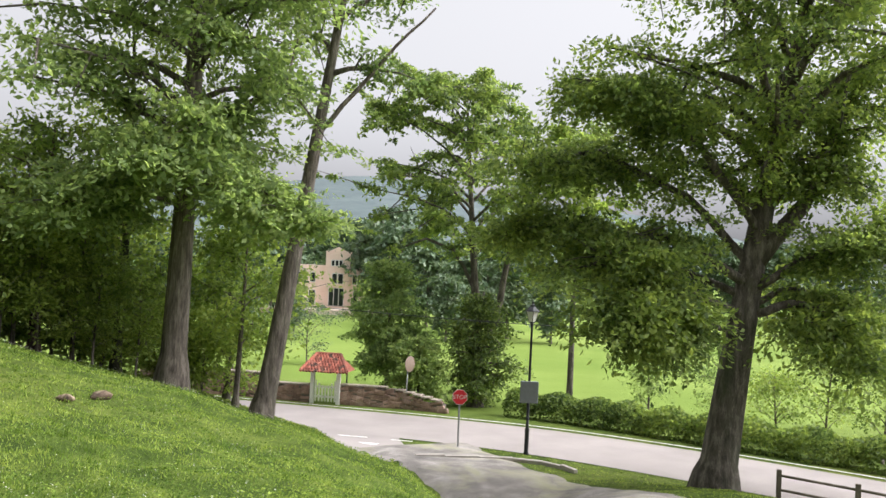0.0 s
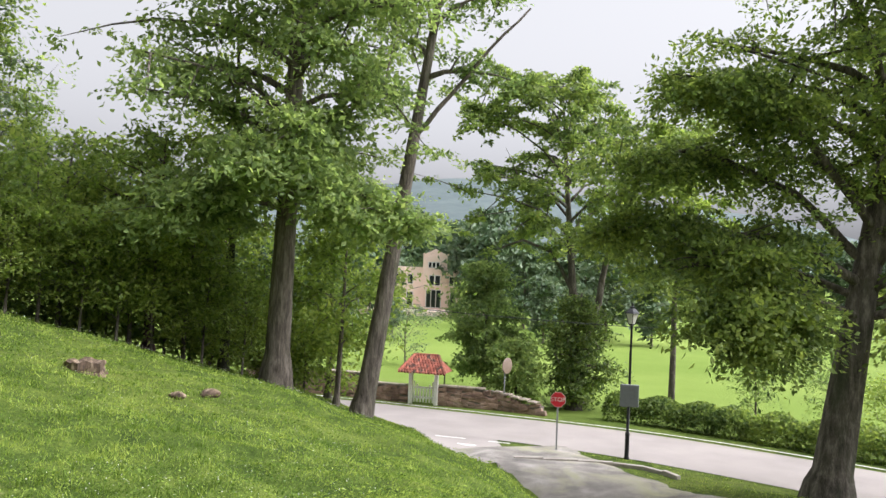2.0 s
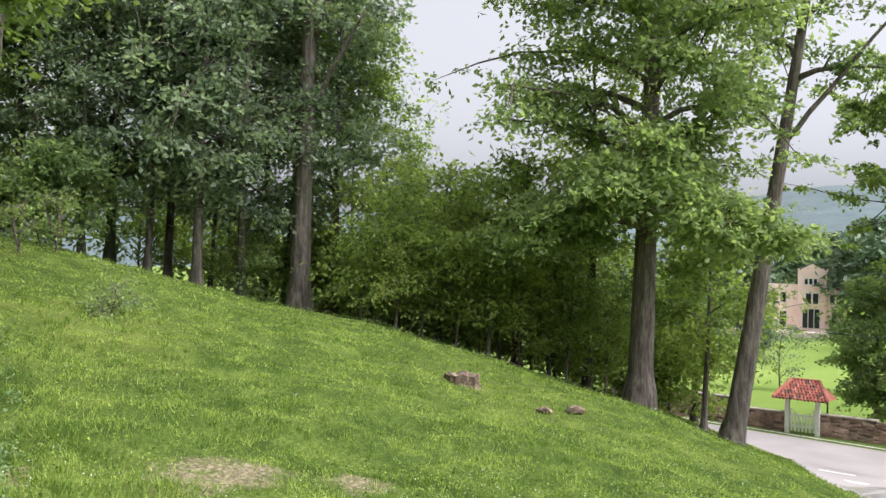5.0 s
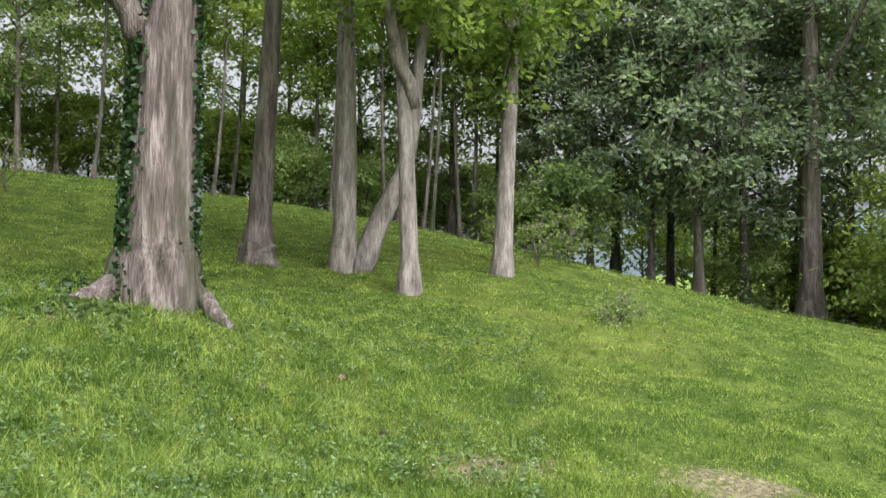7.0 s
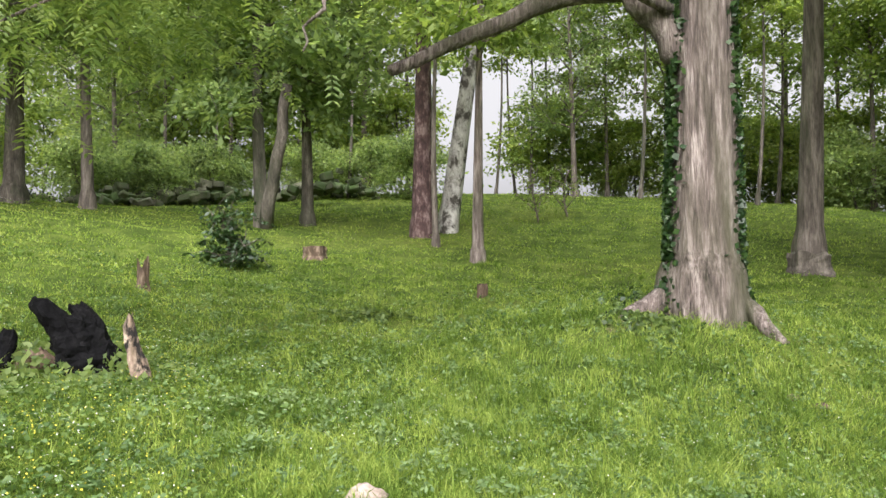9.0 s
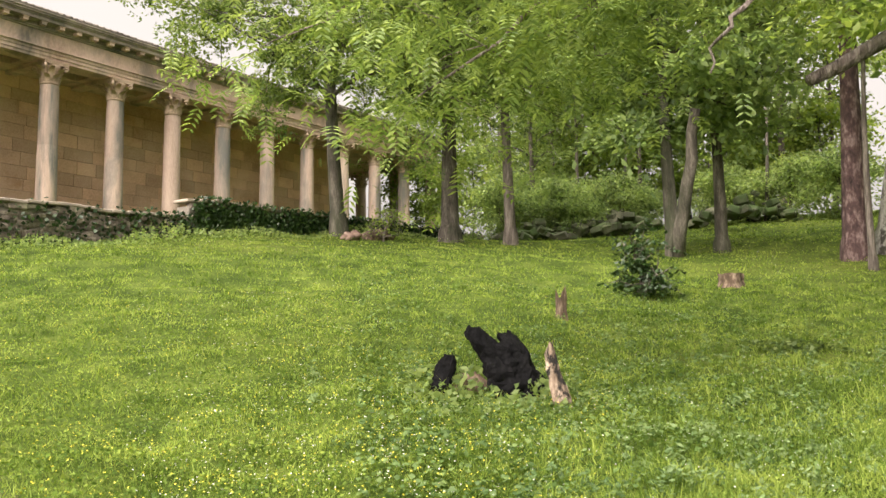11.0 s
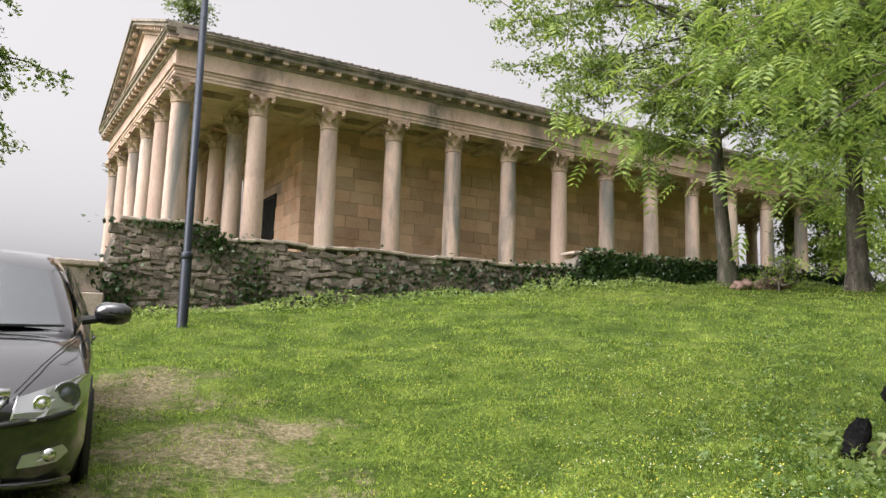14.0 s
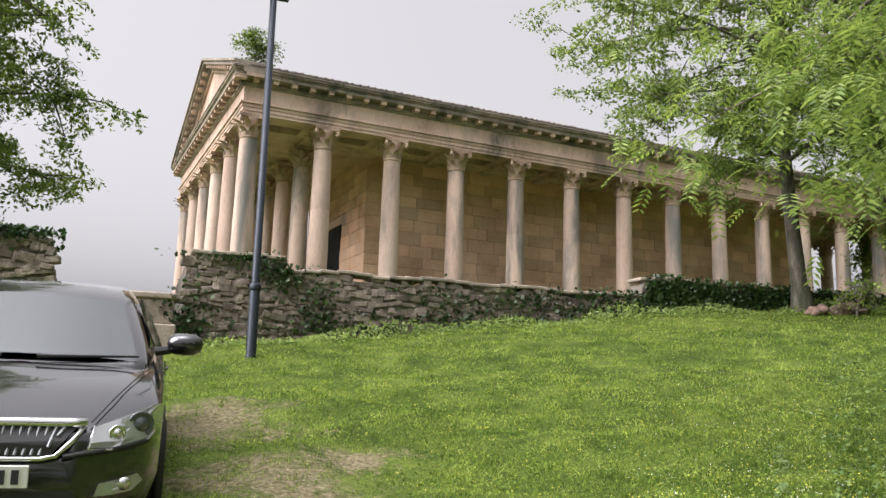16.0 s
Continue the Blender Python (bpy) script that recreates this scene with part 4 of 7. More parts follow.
dark_thin = make_tree("woodland_tree", "slender dark tree in the dense wood edge", 14, 0.12, (3.4, 2.1, 0, 0), M_BARK_DARK, M_DARK, 47, 9000, 0.100, limbs=28, spread=0.2, clump=0.42, gap=0.25, group="wood edge trees", at=stand(50.5, 28))
lush_tree = make_tree("woodland_tree", "fresh green broadleaf tree in the wood", 13, 0.14, (2.8, 2.8, 0, 0), M_BARK, M_MID, 48, 9500, 0.100, limbs=28, spread=0.35, clump=0.46, gap=0.08, group="wood edge trees", at=stand(38.6, 30.5))
light_tree = make_tree("woodland_tree", "thin-stemmed light green tree deeper in the wood", 13, 0.10, (4.2, 2.3, 0, 0), M_BARK, M_LIME, 49, 8500, 0.100, limbs=22, spread=0.45, clump=0.46, gap=0.08, group="wood edge trees", at=stand(62.5, 31))
pole_tree = make_tree("woodland_tree", "thin bare-stemmed young tree in the wood", 12, 0.075, (6.0, 1.7, 0, 0), M_BARK_DARK, M_LIME, 50, 4200, 0.105, limbs=14, spread=0.8, gap=0.2, lean=(0.8, 0.4), bend=0.5, group="wood edge trees", at=stand(66.0, 29))
under = make_tree("undergrowth_bush", "low dark leafy bush under the trees", 2.4, 0.04, (0.15, 1.3, 0, 0), M_BARK_DARK, M_MID, 51, 4600, 0.08, limbs=14, spread=0.6, category="bush", group="undergrowth bushes", at=stand(34.0, 25.5))
bright_bush = make_tree("undergrowth_bush", "light green leafy bush under the trees", 2.6, 0.04, (0.15, 1.4, 0, 0), M_BARK_DARK, M_LIME, 54, 4600, 0.085, limbs=16, spread=0.6, category="bush", group="undergrowth bushes", at=stand(18.4, 30))
rng = random.Random(21)
# direction, distance, kind, size
for az, d, ob, s in ((47.4, 26.5, dark_tree, 1.1), (38.2, 28.5, dark_thin, 1.1), (52.8, 30, dark_tree, 1.15), (56.0, 32, lush_tree, 1.2), (58.2, 30, dark_thin, 1.0),
                     (33.2, 31, light_tree, 0.62), (54.5, 27.5, dark_thin, 0.95), (43.0, 31, dark_tree, 1.1), (49.2, 31.5, dark_tree, 1.15),
                     (61.0, 36, light_tree, 1.1), (64.0, 34, lush_tree, 1.1), (67.8, 33, light_tree, 1.1), (70.4, 38, lush_tree, 1.2), (73.5, 33, light_tree, 1.05), (75.4, 40, light_tree, 1.2), (79.0, 36, pole_tree, 1.1), (81.5, 32, light_tree, 1.0), (85.8, 34, lush_tree, 1.1), (87.6, 31, pole_tree, 1.1), (89.8, 36, light_tree, 1.0), (92.0, 33, lush_tree, 0.95), (78.4, 44, lush_tree, 1.2), (84.0, 42, light_tree, 1.2),
                     (96.0, 40, pole_tree, 1.0), (97.4, 38, pole_tree, 1.0), (98.4, 42, pole_tree, 1.1), (95.0, 37, pole_tree, 0.9), (93.6, 38, pole_tree, 1.1), (103.5, 38, light_tree, 1.1), (106.5, 36, lush_tree, 1.1), (109.5, 38, light_tree, 1.1), (112.5, 40, lush_tree, 1.15), (115.5, 37, light_tree, 1.1), (118.5, 40, lush_tree, 1.1), (121.5, 38, light_tree, 1.0), (125.0, 42, lush_tree, 1.2), (128.5, 44, light_tree, 1.2), (132.0, 48, lush_tree, 1.2), (119.8, 33, light_tree, 0.85), (107.6, 32, pole_tree, 1.0), (116.8, 31, pole_tree, 0.9), (122.8, 33, lush_tree, 0.9),
                     (68.6, 30, pole_tree, 1.0), (65.4, 28, pole_tree, 0.95), (63.4, 30, pole_tree, 1.05), (60.2, 29, pole_tree, 0.95), (72.4, 31, pole_tree, 1.05), (57.0, 28, pole_tree, 1.0), (84.6, 30, pole_tree, 1.05), (80.2, 30, pole_tree, 0.95), (46.5, 29, pole_tree, 1.0), (41.8, 30, pole_tree, 1.1), (37.0, 30, pole_tree, 1.0)):
    copy_thing(ob, stand(az, d, rng.uniform(0, 360), s * rng.uniform(0.94, 1.06)))
for az, d, q in ((15.4, 29, 1.0), (17.6, 31, 0.9), (20.6, 29.5, 0.9), (23.0, 29, 1.1), (24.6, 28, 1.1), (28.2, 27.0, 1.0), (36.4, 29, 1.2), (38.4, 30, 1.3), (40.2, 29, 1.1)):
    copy_thing(under if q > 1.25 else bright_bush, stand(az, d, az * 77, q))
for k in range(28):
    az = rng.uniform(30, 64) if k < 8 else rng.uniform(64, 127)
    d = rng.uniform(26.5, 33) if k < 8 else rng.uniform(31, 40)
    if 94 < az < 101:
        continue
    copy_thing(under, stand(az, d, rng.uniform(0, 360), rng.uniform(0.7, 1.25)))

bush = make_tree("thicket_bush", "tall leafy thicket closing the wood", 4.4, 0.05, (0.3, 2.3, 0, 0), M_BARK_DARK, M_LIME, 52, 6000, 0.105, limbs=18, spread=0.6, category="bush", group="thicket bushes", at=stand(57.0, 36))
for k in range(24):
    az = 59 + k * 1.52
    if az < 94.5 and k % 3:
        copy_thing(bush, stand(az, rng.uniform(36, 43), rng.uniform(0, 360), rng.uniform(0.7, 1.1)))
for az, d, s in ((104, 37, 1.0), (107, 39, 1.1), (111, 38, 1.2), (115, 40, 1.2), (119, 39, 1.1), (123, 42, 1.2), (127, 46, 1.1), (131, 50, 1.0), (47, 38, 1.1), (43, 37, 1.0), (51, 37, 1.1)):
    copy_thing(bush, stand(az, d, rng.uniform(0, 360), s))
shrub = make_tree("lime_shrub", "bright fresh-leaved shrub at the wood edge", 5.4, 0.07, (0.9, 2.0, 0, 0), M_BARK, M_LIME, 53, 3800, 0.095, limbs=20, spread=0.6, category="shrub", gap=0.2, group="lime shrubs", at=stand(31.0, 25.5))
for az, d, s in ((26.8, 25.0, 0.9), (23.4, 26.0, 1.0), (34.5, 26.5, 1.05), (29.0, 28.0, 1.2), (21.6, 29.0, 1.0), (25.4, 24.2, 0.62), (27.6, 24.0, 0.7), (29.8, 23.8, 0.62), (32.2, 24.2, 0.75), (34.0, 23.8, 0.6), (22.2, 25.0, 0.6), (19.6, 25.4, 0.55), (36.4, 24.6, 0.6)):
    copy_thing(shrub, stand(az, d, rng.uniform(0, 360), s))

# the near trees on the slope
R_BIG = 9.7
make_tree("ivy_clad_tree", "massive old tree with fissured bark and climbing ivy", 14, 0.42, (5.0, 6.4, 0.3, -1.0), M_BARK_PALE, M_NEAR, 61, 90000, 0.052, limbs=20, bend=0.10, lean=(-0.2, 0.35), flare=1.32, sides=60, droop=0.08, style="pinnate", clump=0.30, spread=0.2,
          forks=((((0.0, -0.1, 2.85), (0.03, -0.42, 3.35), (0.06, -0.78, 3.72), (0.14, -1.5, 3.66), (0.74, -2.5, 3.1), (1.3, -3.25, 2.6)), 0.20, 0.06), (((0.0, -0.2, 0.30), (0.25, -0.62, 0.06), (0.5, -0.95, -0.16), (0.75, -1.15, -0.40)), 0.17, 0.06), (((0.1, 0.2, 0.25), (0.38, 0.5, 0.0), (0.72, 0.72, -0.3)), 0.16, 0.05), (((0.2, -0.3, 3.9), (1.73, -1.35, 3.91), (3.45, -2.7, 3.41), (3.61, -2.88, 2.83), (3.76, -3.02, 2.54), (3.87, -3.19, 2.3), (3.94, -3.22, 2.05)), 0.045, 0.008)),
          low_limbs=((((0.2, -0.3, 3.4), (1.6, -2.2, 4.2), (3.2, -4.2, 3.7), (4.28, -5.57, 2.3)), 0.07, 0.010), (((0.2, -0.3, 3.6), (1.2, -2.0, 4.5), (2.4, -3.8, 4.0), (3.2, -4.93, 2.9)), 0.07, 0.010), (((0.2, -0.4, 3.8), (2.0, -2.8, 4.9), (3.6, -5.2, 4.4), (4.5, -6.6, 3.1)), 0.065, 0.010), (((0.0, 0.3, 3.6), (0.6, 1.8, 5.0), (0.9, 3.4, 6.0)), 0.18, 0.06)), at=stand(83.7, R_BIG))
ivy = []
irs = np.random.RandomState(8)
for k in range(2200):
    h = irs.uniform(0, 1) ** 1.1 * 5.0
    a = irs.choice((math.pi * 1.48, math.pi * 1.56, math.pi * 1.64, math.pi * 0.36)) + irs.normal() * 0.2
    r = 0.42 * (1 - 0.055 * h) + (0.25 * max(0, 0.5 - h) if h < 0.5 else 0) + 0.03
    ivy.append((r * math.cos(a) - 0.2 * h / 15 + 0.0, r * math.sin(a) + 0.35 * h / 15, h))
for k in range(420):
    a = irs.normal(-1.75, 0.75)
    r = 0.4 + abs(irs.normal(0, 0.55))
    px, py = r * math.cos(a), r * math.sin(a)
    bx, by, bz = spot(83.7, R_BIG)
    ivy.append((px, py, land_at(bx + px, by + py) - bz + irs.uniform(0.02, 0.10)))
iq = leaf_quads(np.array(ivy), 0.045, irs, 0.1, 0.8)
tagged(part("climbing_ivy", array_mesh("climbing_ivy", iq, 4, len(iq), M_IVY), m=stand(83.7, R_BIG)), "dark ivy climbing a fissured tree trunk", "ivy", kind="stuff")

make_tree("grey_tree", "straight grey-barked tree on the slope", 17, 0.27, (7.5, 3.4, 0, 0), M_BARK, M_MID, 62, 9000, 0.12, limbs=16, lean=(0.6, 0.7), at=stand(77.2, 18.4))
make_tree("forked_tree", "pale trunk forking in a low v", 16, 0.26, (6.0, 3.6, 0, 0), M_BARK_GREY, M_LIME, 63, 12000, 0.115, limbs=18, lean=(-0.4, 0.3), flare=1.3, bend=0.45, at=stand(71.5, 16.9),
          forks=((((0.1, 0.25, -0.1), (0.25, 0.75, 1.2), (0.42, 1.25, 2.6), (0.5, 1.5, 5.0), (0.55, 1.7, 8.5)), 0.26, 0.07),))
make_tree("slim_grey_tree", "slim lichen-grey tree with bright green crown", 13, 0.18, (4.6, 3.0, 0, 0.3), M_BARK_GREY, M_LIME, 64, 11000, 0.105, limbs=16, bend=0.4, lean=(0.1, -0.3), at=stand(66.9, 15.0),
          forks=((((0.05, 0.0, 3.4), (0.3, -0.5, 4.6), (0.5, -0.9, 6.4)), 0.14, 0.08),))
make_tree("split_bark_tree", "dead-barked split trunk hung with fresh leaves", 11, 0.23, (4.4, 2.6, 0, 0), M_BARK_GREY, M_LIME, 65, 8000, 0.115, limbs=14, bend=0.35, flare=1.25, at=stand(60.5, 18.0))
make_tree("flaking_trunk", "red-brown trunk with flaking bark", 12, 0.30, (6.5, 2.8, 0, 0), M_BARK_RED, M_MID, 66, 6000, 0.12, limbs=12, bend=0.12, flare=1.2, at=stand(102.5, 21))
make_tree("white_trunk", "pale white-barked leaning trunk", 13, 0.29, (7.0, 2.8, 0, 0), M_BARK_WHITE, M_MID, 67, 6000, 0.12, limbs=12, lean=(0.1, 1.9), bend=0.08, flare=1.2, at=stand(100.8, 22))
make_tree("slim_tree", "thin pale-stemmed young tree in the glade", 8, 0.13, (4.2, 1.6, 0, 0), M_BARK_PALE, M_LIME, 68, 3000, 0.10, limbs=10, bend=0.15, at=stand(98.7, 17))
make_tree("slim_tree", "thin brown-stemmed young tree in the glade", 8, 0.08, (4.6, 1.4, 0, 0), M_BARK, M_LIME, 69, 2200, 0.10, limbs=9, bend=0.2, at=stand(101.6, 19))
make_tree("twin_trunk_tree", "two dark stems rising from one root", 9, 0.19, (2.9, 2.6, 0, 0), M_BARK_DARK, M_MID, 70, 11000, 0.11, limbs=18, lean=(-0.2, -0.5), flare=1.3, droop=0.2, spread=0.1, at=stand(113.4, 20.3),
          forks=((((0.1, 0.12, 0.0), (0.25, 0.45, 1.6), (0.3, 0.75, 3.4)), 0.17, 0.12),))
make_tree("slope_tree", "dark slender tree on the upper slope", 9, 0.17, (2.6, 2.6, 0, 0), M_BARK_DARK, M_MID, 71, 9000, 0.11, limbs=16, droop=0.15, at=stand(110.4, 22))
make_tree("slope_tree", "dark slender tree on the upper slope", 11, 0.17, (4.0, 2.6, 0, 0), M_BARK, M_MID, 72, 8000, 0.11, limbs=16, at=stand(124.4, 23))
make_tree("terrace_tree", "dark-stemmed tree beside the temple wall", 11, 0.27, (3.6, 3.6, 0.3, 0.8), M_BARK_DARK, M_ASH, 73, 46000, 0.06, limbs=18, style="pinnate", droop=0.25, spread=0.1, clump=0.5, at=stand(128.6, 23))
make_tree("terrace_ash", "feathery ash spreading over the temple wall", 13.0, 0.20, (3.4, 4.8, 0.5, 0.6), M_BARK_DARK, M_ASH, 74, 100000, 0.056, limbs=50, droop=0.12, spread=0.10, clump=0.30, lean=(0.9, 0.3), bend=0.3, at=stand(136.3, 21.5))
make_tree("garden_tree", "leafy tree rising beyond the parked car", 13, 0.25, (2.6, 3.4, 0, 0), M_BARK_DARK, M_ASH, 75, 70000, 0.062, limbs=34, spread=0.2, droop=0.15, clump=0.3, at=stand(194.3, 21))
# far woods across the field and on the villa's lawn
far_tree = make_tree("far_tree", "distant hazy broadleaf tree beyond the field", 13, 0.25, (2.0, 4.6, 0, 0), M_BARK, M_FAR, 81, 2600, 0.5, limbs=18, clump=0.75, group="far trees", at=stand(-23, 190))
for k in range(64):
    az = -44 + k * 1.25 + rng.uniform(-0.6, 0.6)
    if 4.6 < az < 9.2:
        continue
    copy_thing(far_tree, stand(az, rng.uniform(175, 260), rng.uniform(0, 360), rng.uniform(0.8, 1.5)))
for az, d, s in ((11.2, 140, 1.0), (12.8, 120, 0.9), (4.0, 150, 1.3), (2.4, 140, 1.2), (0.6, 120, 0.9), (-2.0, 110, 0.8), (-5.0, 105, 0.8), (10.2, 165, 1.2), (15.0, 100, 0.8), (18.0, 90, 0.8), (22, 85, 0.9), (26, 90, 1.0), (30, 95, 1.1), (9.6, 100, 0.35), (-0.8, 95, 0.6), (-8.0, 100, 0.6), (3.0, 230, 1.9), (5.5, 260, 1.7), (7.5, 270, 1.7), (9.0, 250, 1.9)):
    copy_thing(far_tree, stand(az, d, rng.uniform(0, 360), s))
# ---- the rubble wall before the temple ----
WALL_Y = -16.0
wall = tagged(new("wall_terrace"), "old rubble stone terrace wall grown with ivy", "wall", kind="structure")
wrng = random.Random(3)


def stone_mesh(w, h, d, seed):
    r = random.Random(seed)
    b = Build().box(-w / 2, w / 2, 0, d, -h / 2, h / 2, bevel=min(w, h) * 0.13)
    vs = []
    for x, y, z in b.v:
        k = noise.noise((x * 4 + seed, y * 4, z * 4))
        vs.append((x * (1 + 0.16 * k) + 0.02 * r.uniform(-1, 1) * w, y - 0.02 * (y < d / 2) * (1 + k), z * (1 + 0.12 * r.uniform(-1, 1)) + 0.12 * k * h))
    b.v = vs
    return b


def rubble(parent, x0, x1, low, high, y, depth, mat, limit, course=(0.04, 0.17), length=(0.06, 0.34), flip=1, rest_name="rubble_fill", along="x"):
    """Irregular courses between the heights low(x) and high(x): single stones up to the limit, the rest joined."""
    rest, made = Build(), 0
    shapes = {}
    zmin, zmax = min(low(x0), low(x1)), max(high(x0), high(x1))
    z = zmin
    while z < zmax:
        h = wrng.uniform(*course)
        x = x0 + wrng.uniform(-0.2, 0)
        while x < x1:
            w = wrng.uniform(*length)
            cx, cz = x + w / 2, z + h / 2 + wrng.uniform(-0.07, 0.07)
            if low(cx) - h < cz < high(cx) - h * 0.35 and x0 - 0.1 < cx < x1 + 0.05:
                hh = min(h * wrng.uniform(0.65, 1.35), (high(cx) - cz) * 2 + 0.04)
                m = (pose(cx, y + wrng.uniform(-0.02, 0.025), cz, wrng.uniform(-6, 6), wrng.uniform(-13, 13), wrng.uniform(-8, 8)) if along == "x" else pose(y + wrng.uniform(-0.02, 0.025), cx, cz, wrng.uniform(-4, 4), 0, 90 + wrng.uniform(-5, 5)))
                key = (round(w / 0.06), round(hh / 0.04), wrng.randint(0, 2))
                if made < limit:
                    if key not in shapes:
                        shapes[key] = stone_mesh(w * 1.05, hh * 1.10, depth, key[0] * 7 + key[1] * 3 + key[2]).mesh("stone", mat, False)
                    part("stone", shapes[key], parent, m=m if flip == 1 else m @ pose(0, 0, 0, 0, 0, 180))
                    made += 1
                else:
                    s = stone_mesh(w * 1.05, hh * 1.10, depth, made % 17)
                    mm = m if flip == 1 else m @ pose(0, 0, 0, 0, 0, 180)
                    rest.add([tuple(mm @ Vector(p)) for p in s.v], s.f)
                    made += 1
            x += w
        z += h
    if rest.v:
        tagged(part(rest_name, rest.mesh(rest_name, mat), parent), kind="stuff")


def wall_low(x):
    return land_at(x, WALL_Y) - 0.12


def wall_high(x):
    if x > -2.62:
        return 4.10
    if x > -10.75:
        return 3.88 + 0.025 * math.sin(3 * x)
    return 4.32 + 0.02 * math.sin(2 * x)


core = Build()
for x0, x1, top in ((-2.6, -0.75, 3.98), (-10.7, -2.6, 3.76), (-21.5, -10.7, 4.2)):
    core.box(x0, x1, WALL_Y - 0.5, WALL_Y - 0.02, 1.6, top)
core.box(-1.25, -0.77, WALL_Y - 5.0, WALL_Y - 0.5, 1.6, 3.98)
part("wall_core", core.mesh("wall_core", M_MORTAR), wall)
rubble(wall, -11.0, -0.75, wall_low, wall_high, WALL_Y, 0.2, M_RUBBLE, 300, flip=-1)
rubble(wall, -21.5, -11.0, wall_low, wall_high, WALL_Y, 0.2, M_RUBBLE, 0, flip=-1)
for k in range(60):
    x = -21.65 + k * 0.35
    b = Build().box(-0.19, 0.19, -0.30, 0.30, 0.0, 0.07, bevel=0.015)
    part("coping_stone", b.mesh("coping_stone", M_STONE_GREY), wall, m=pose(x, WALL_Y - 0.24, wall_high(x) - 0.02 + wrng.uniform(-0.01, 0.015), wrng.uniform(-2, 2), wrng.uniform(-3, 3), wrng.uniform(-4, 4)))
# ivy patches over the wall
irs = np.random.RandomState(4)
pts = []
for cx, cz, sx, sz, n in ((-2.5, 3.78, 0.30, 0.2, 330), (-1.7, 4.03, 0.5, 0.06, 170), (-6.0, 3.55, 0.7, 0.16, 180), (-8.2, 3.5, 1.0, 0.22, 380), (-13.2, 3.85, 1.8, 0.34, 7000), (-16.4, 4.0, 1.6, 0.26, 5000), (-19.4, 4.0, 1.3, 0.25, 3500), (-11.6, 3.8, 0.6, 0.3, 2000), (-3.2, 3.1, 0.25, 0.3, 260), (-0.8, 2.6, 0.25, 0.35, 500), (-4.4, 2.75, 1.4, 0.08, 420), (-7.6, 3.1, 1.6, 0.08, 600), (-9.9, 3.4, 0.7, 0.2, 260)):
    x = irs.normal(cx, sx, n)
    z = irs.normal(cz, sz, n)
    keep = np.array([land_at(a, WALL_Y) - 0.1 < b2 < wall_high(a) + 0.14 for a, b2 in zip(x, z)])
    pts.append(np.stack([x, np.where(irs.uniform(size=n) < 0.85, WALL_Y + irs.uniform(0.02, 0.14, n), WALL_Y - 0.1), z], -1)[keep])
pts = np.concatenate(pts)
iq = leaf_quads(pts, 0.045, irs, 0.15, 0.85, 0.3)
tagged(new("wall_ivy", array_mesh("wall_ivy", iq, 4, len(iq), M_IVY)), "glossy dark ivy spilling over the terrace wall", "ivy", kind="stuff")
# steps, parapet blocks and sloping cheek at the wall's end
stair = thing("stone_steps", "weathered stone steps with a parapet beside the wall", "steps", pose(0, 0, 0))
for k in range(7):
    b = Build().box(-0.75, 2.2, WALL_Y - 0.55 - 0.34 * k - 0.36, WALL_Y - 0.55 - 0.34 * k, land_at(0.6, WALL_Y) - 0.3, 2.15 + 0.17 * k, bevel=0.02)
    part("step", b.mesh("step", M_STONE_GREY), stair)
for nm, args in (("parapet_block", (-0.60, 0.62, -16.45, -15.95, 2.7, 3.16)), ("coping", (-0.64, 0.70, -16.52, -15.9, 3.16, 3.28)), ("plinth", (-0.64, 0.9, -16.5, -15.8, 2.0, 2.7))):
    part(nm, Build().box(*args, bevel=0.025).mesh(nm, M_STONE_GREY), stair)
pl = tagged(new("wall_pier"), "stone pier topped with trailing ivy", "wall", kind="structure")
rubble(pl, 1.6, 4.2, lambda x: 1.8, lambda x: 4.2, WALL_Y, 0.3, M_RUBBLE, 60, flip=-1)
part("pier_core", Build().box(1.65, 4.2, WALL_Y - 0.7, WALL_Y - 0.05, 1.6, 4.14).mesh("pier_core", M_MORTAR), pl)
n = 1500
p2 = np.stack([np.maximum(1.4, irs.normal(2.5, 0.5, n)), WALL_Y + irs.uniform(-0.5, 0.12, n), 4.2 - np.abs(irs.normal(0, 0.16, n)) + 0.1], -1)
iq = leaf_quads(p2, 0.05, irs, 0.15, 0.85, 0.3)
tagged(new("pier_ivy", array_mesh("pier_ivy", iq, 4, len(iq), M_IVY)), "trailing ivy over the stone pier", "ivy", kind="stuff")

# lamp pole by the wall
x, y, z = spot(172.75, 13.7)
lp = thing("lamp_pole", "tall dark blue-grey steel lamp pole in the grass", "lamp pole", pose(x, y, z, 0.3, 0.2, 0))
part("pole", Build().lathe([(0.095, -0.2), (0.095, 0.02), (0.085, 0.05), (0.085, 1.15), (0.066, 1.2), (0.058, 6.24)], 16).mesh("pole", M_DARKMETAL, True), lp)
part("collar", Build().lathe([(0.093, 1.10), (0.098, 1.12), (0.098, 1.19), (0.07, 1.22)], 16).mesh("collar", M_DARKMETAL, True), lp)
part("cross_arm", Build().box(-0.26, 0.26, -0.05, 0.05, 6.20, 6.27, bevel=0.01).mesh("cross_arm", M_DARKMETAL), lp)

# plant growing on the temple roof corner
rp = make_tree("roof_shrub", "small wild shrub rooted on the temple roof", 1.15, 0.03, (0.1, 0.7, 0, 0), M_BARK, M_ASH, 91, 2200, 0.05, limbs=14, spread=0.9, category="shrub", clump=0.16)
rp.matrix_basis = TEMPLE @ pose(-0.1, -0.2, Z_EAVE + 0.12)

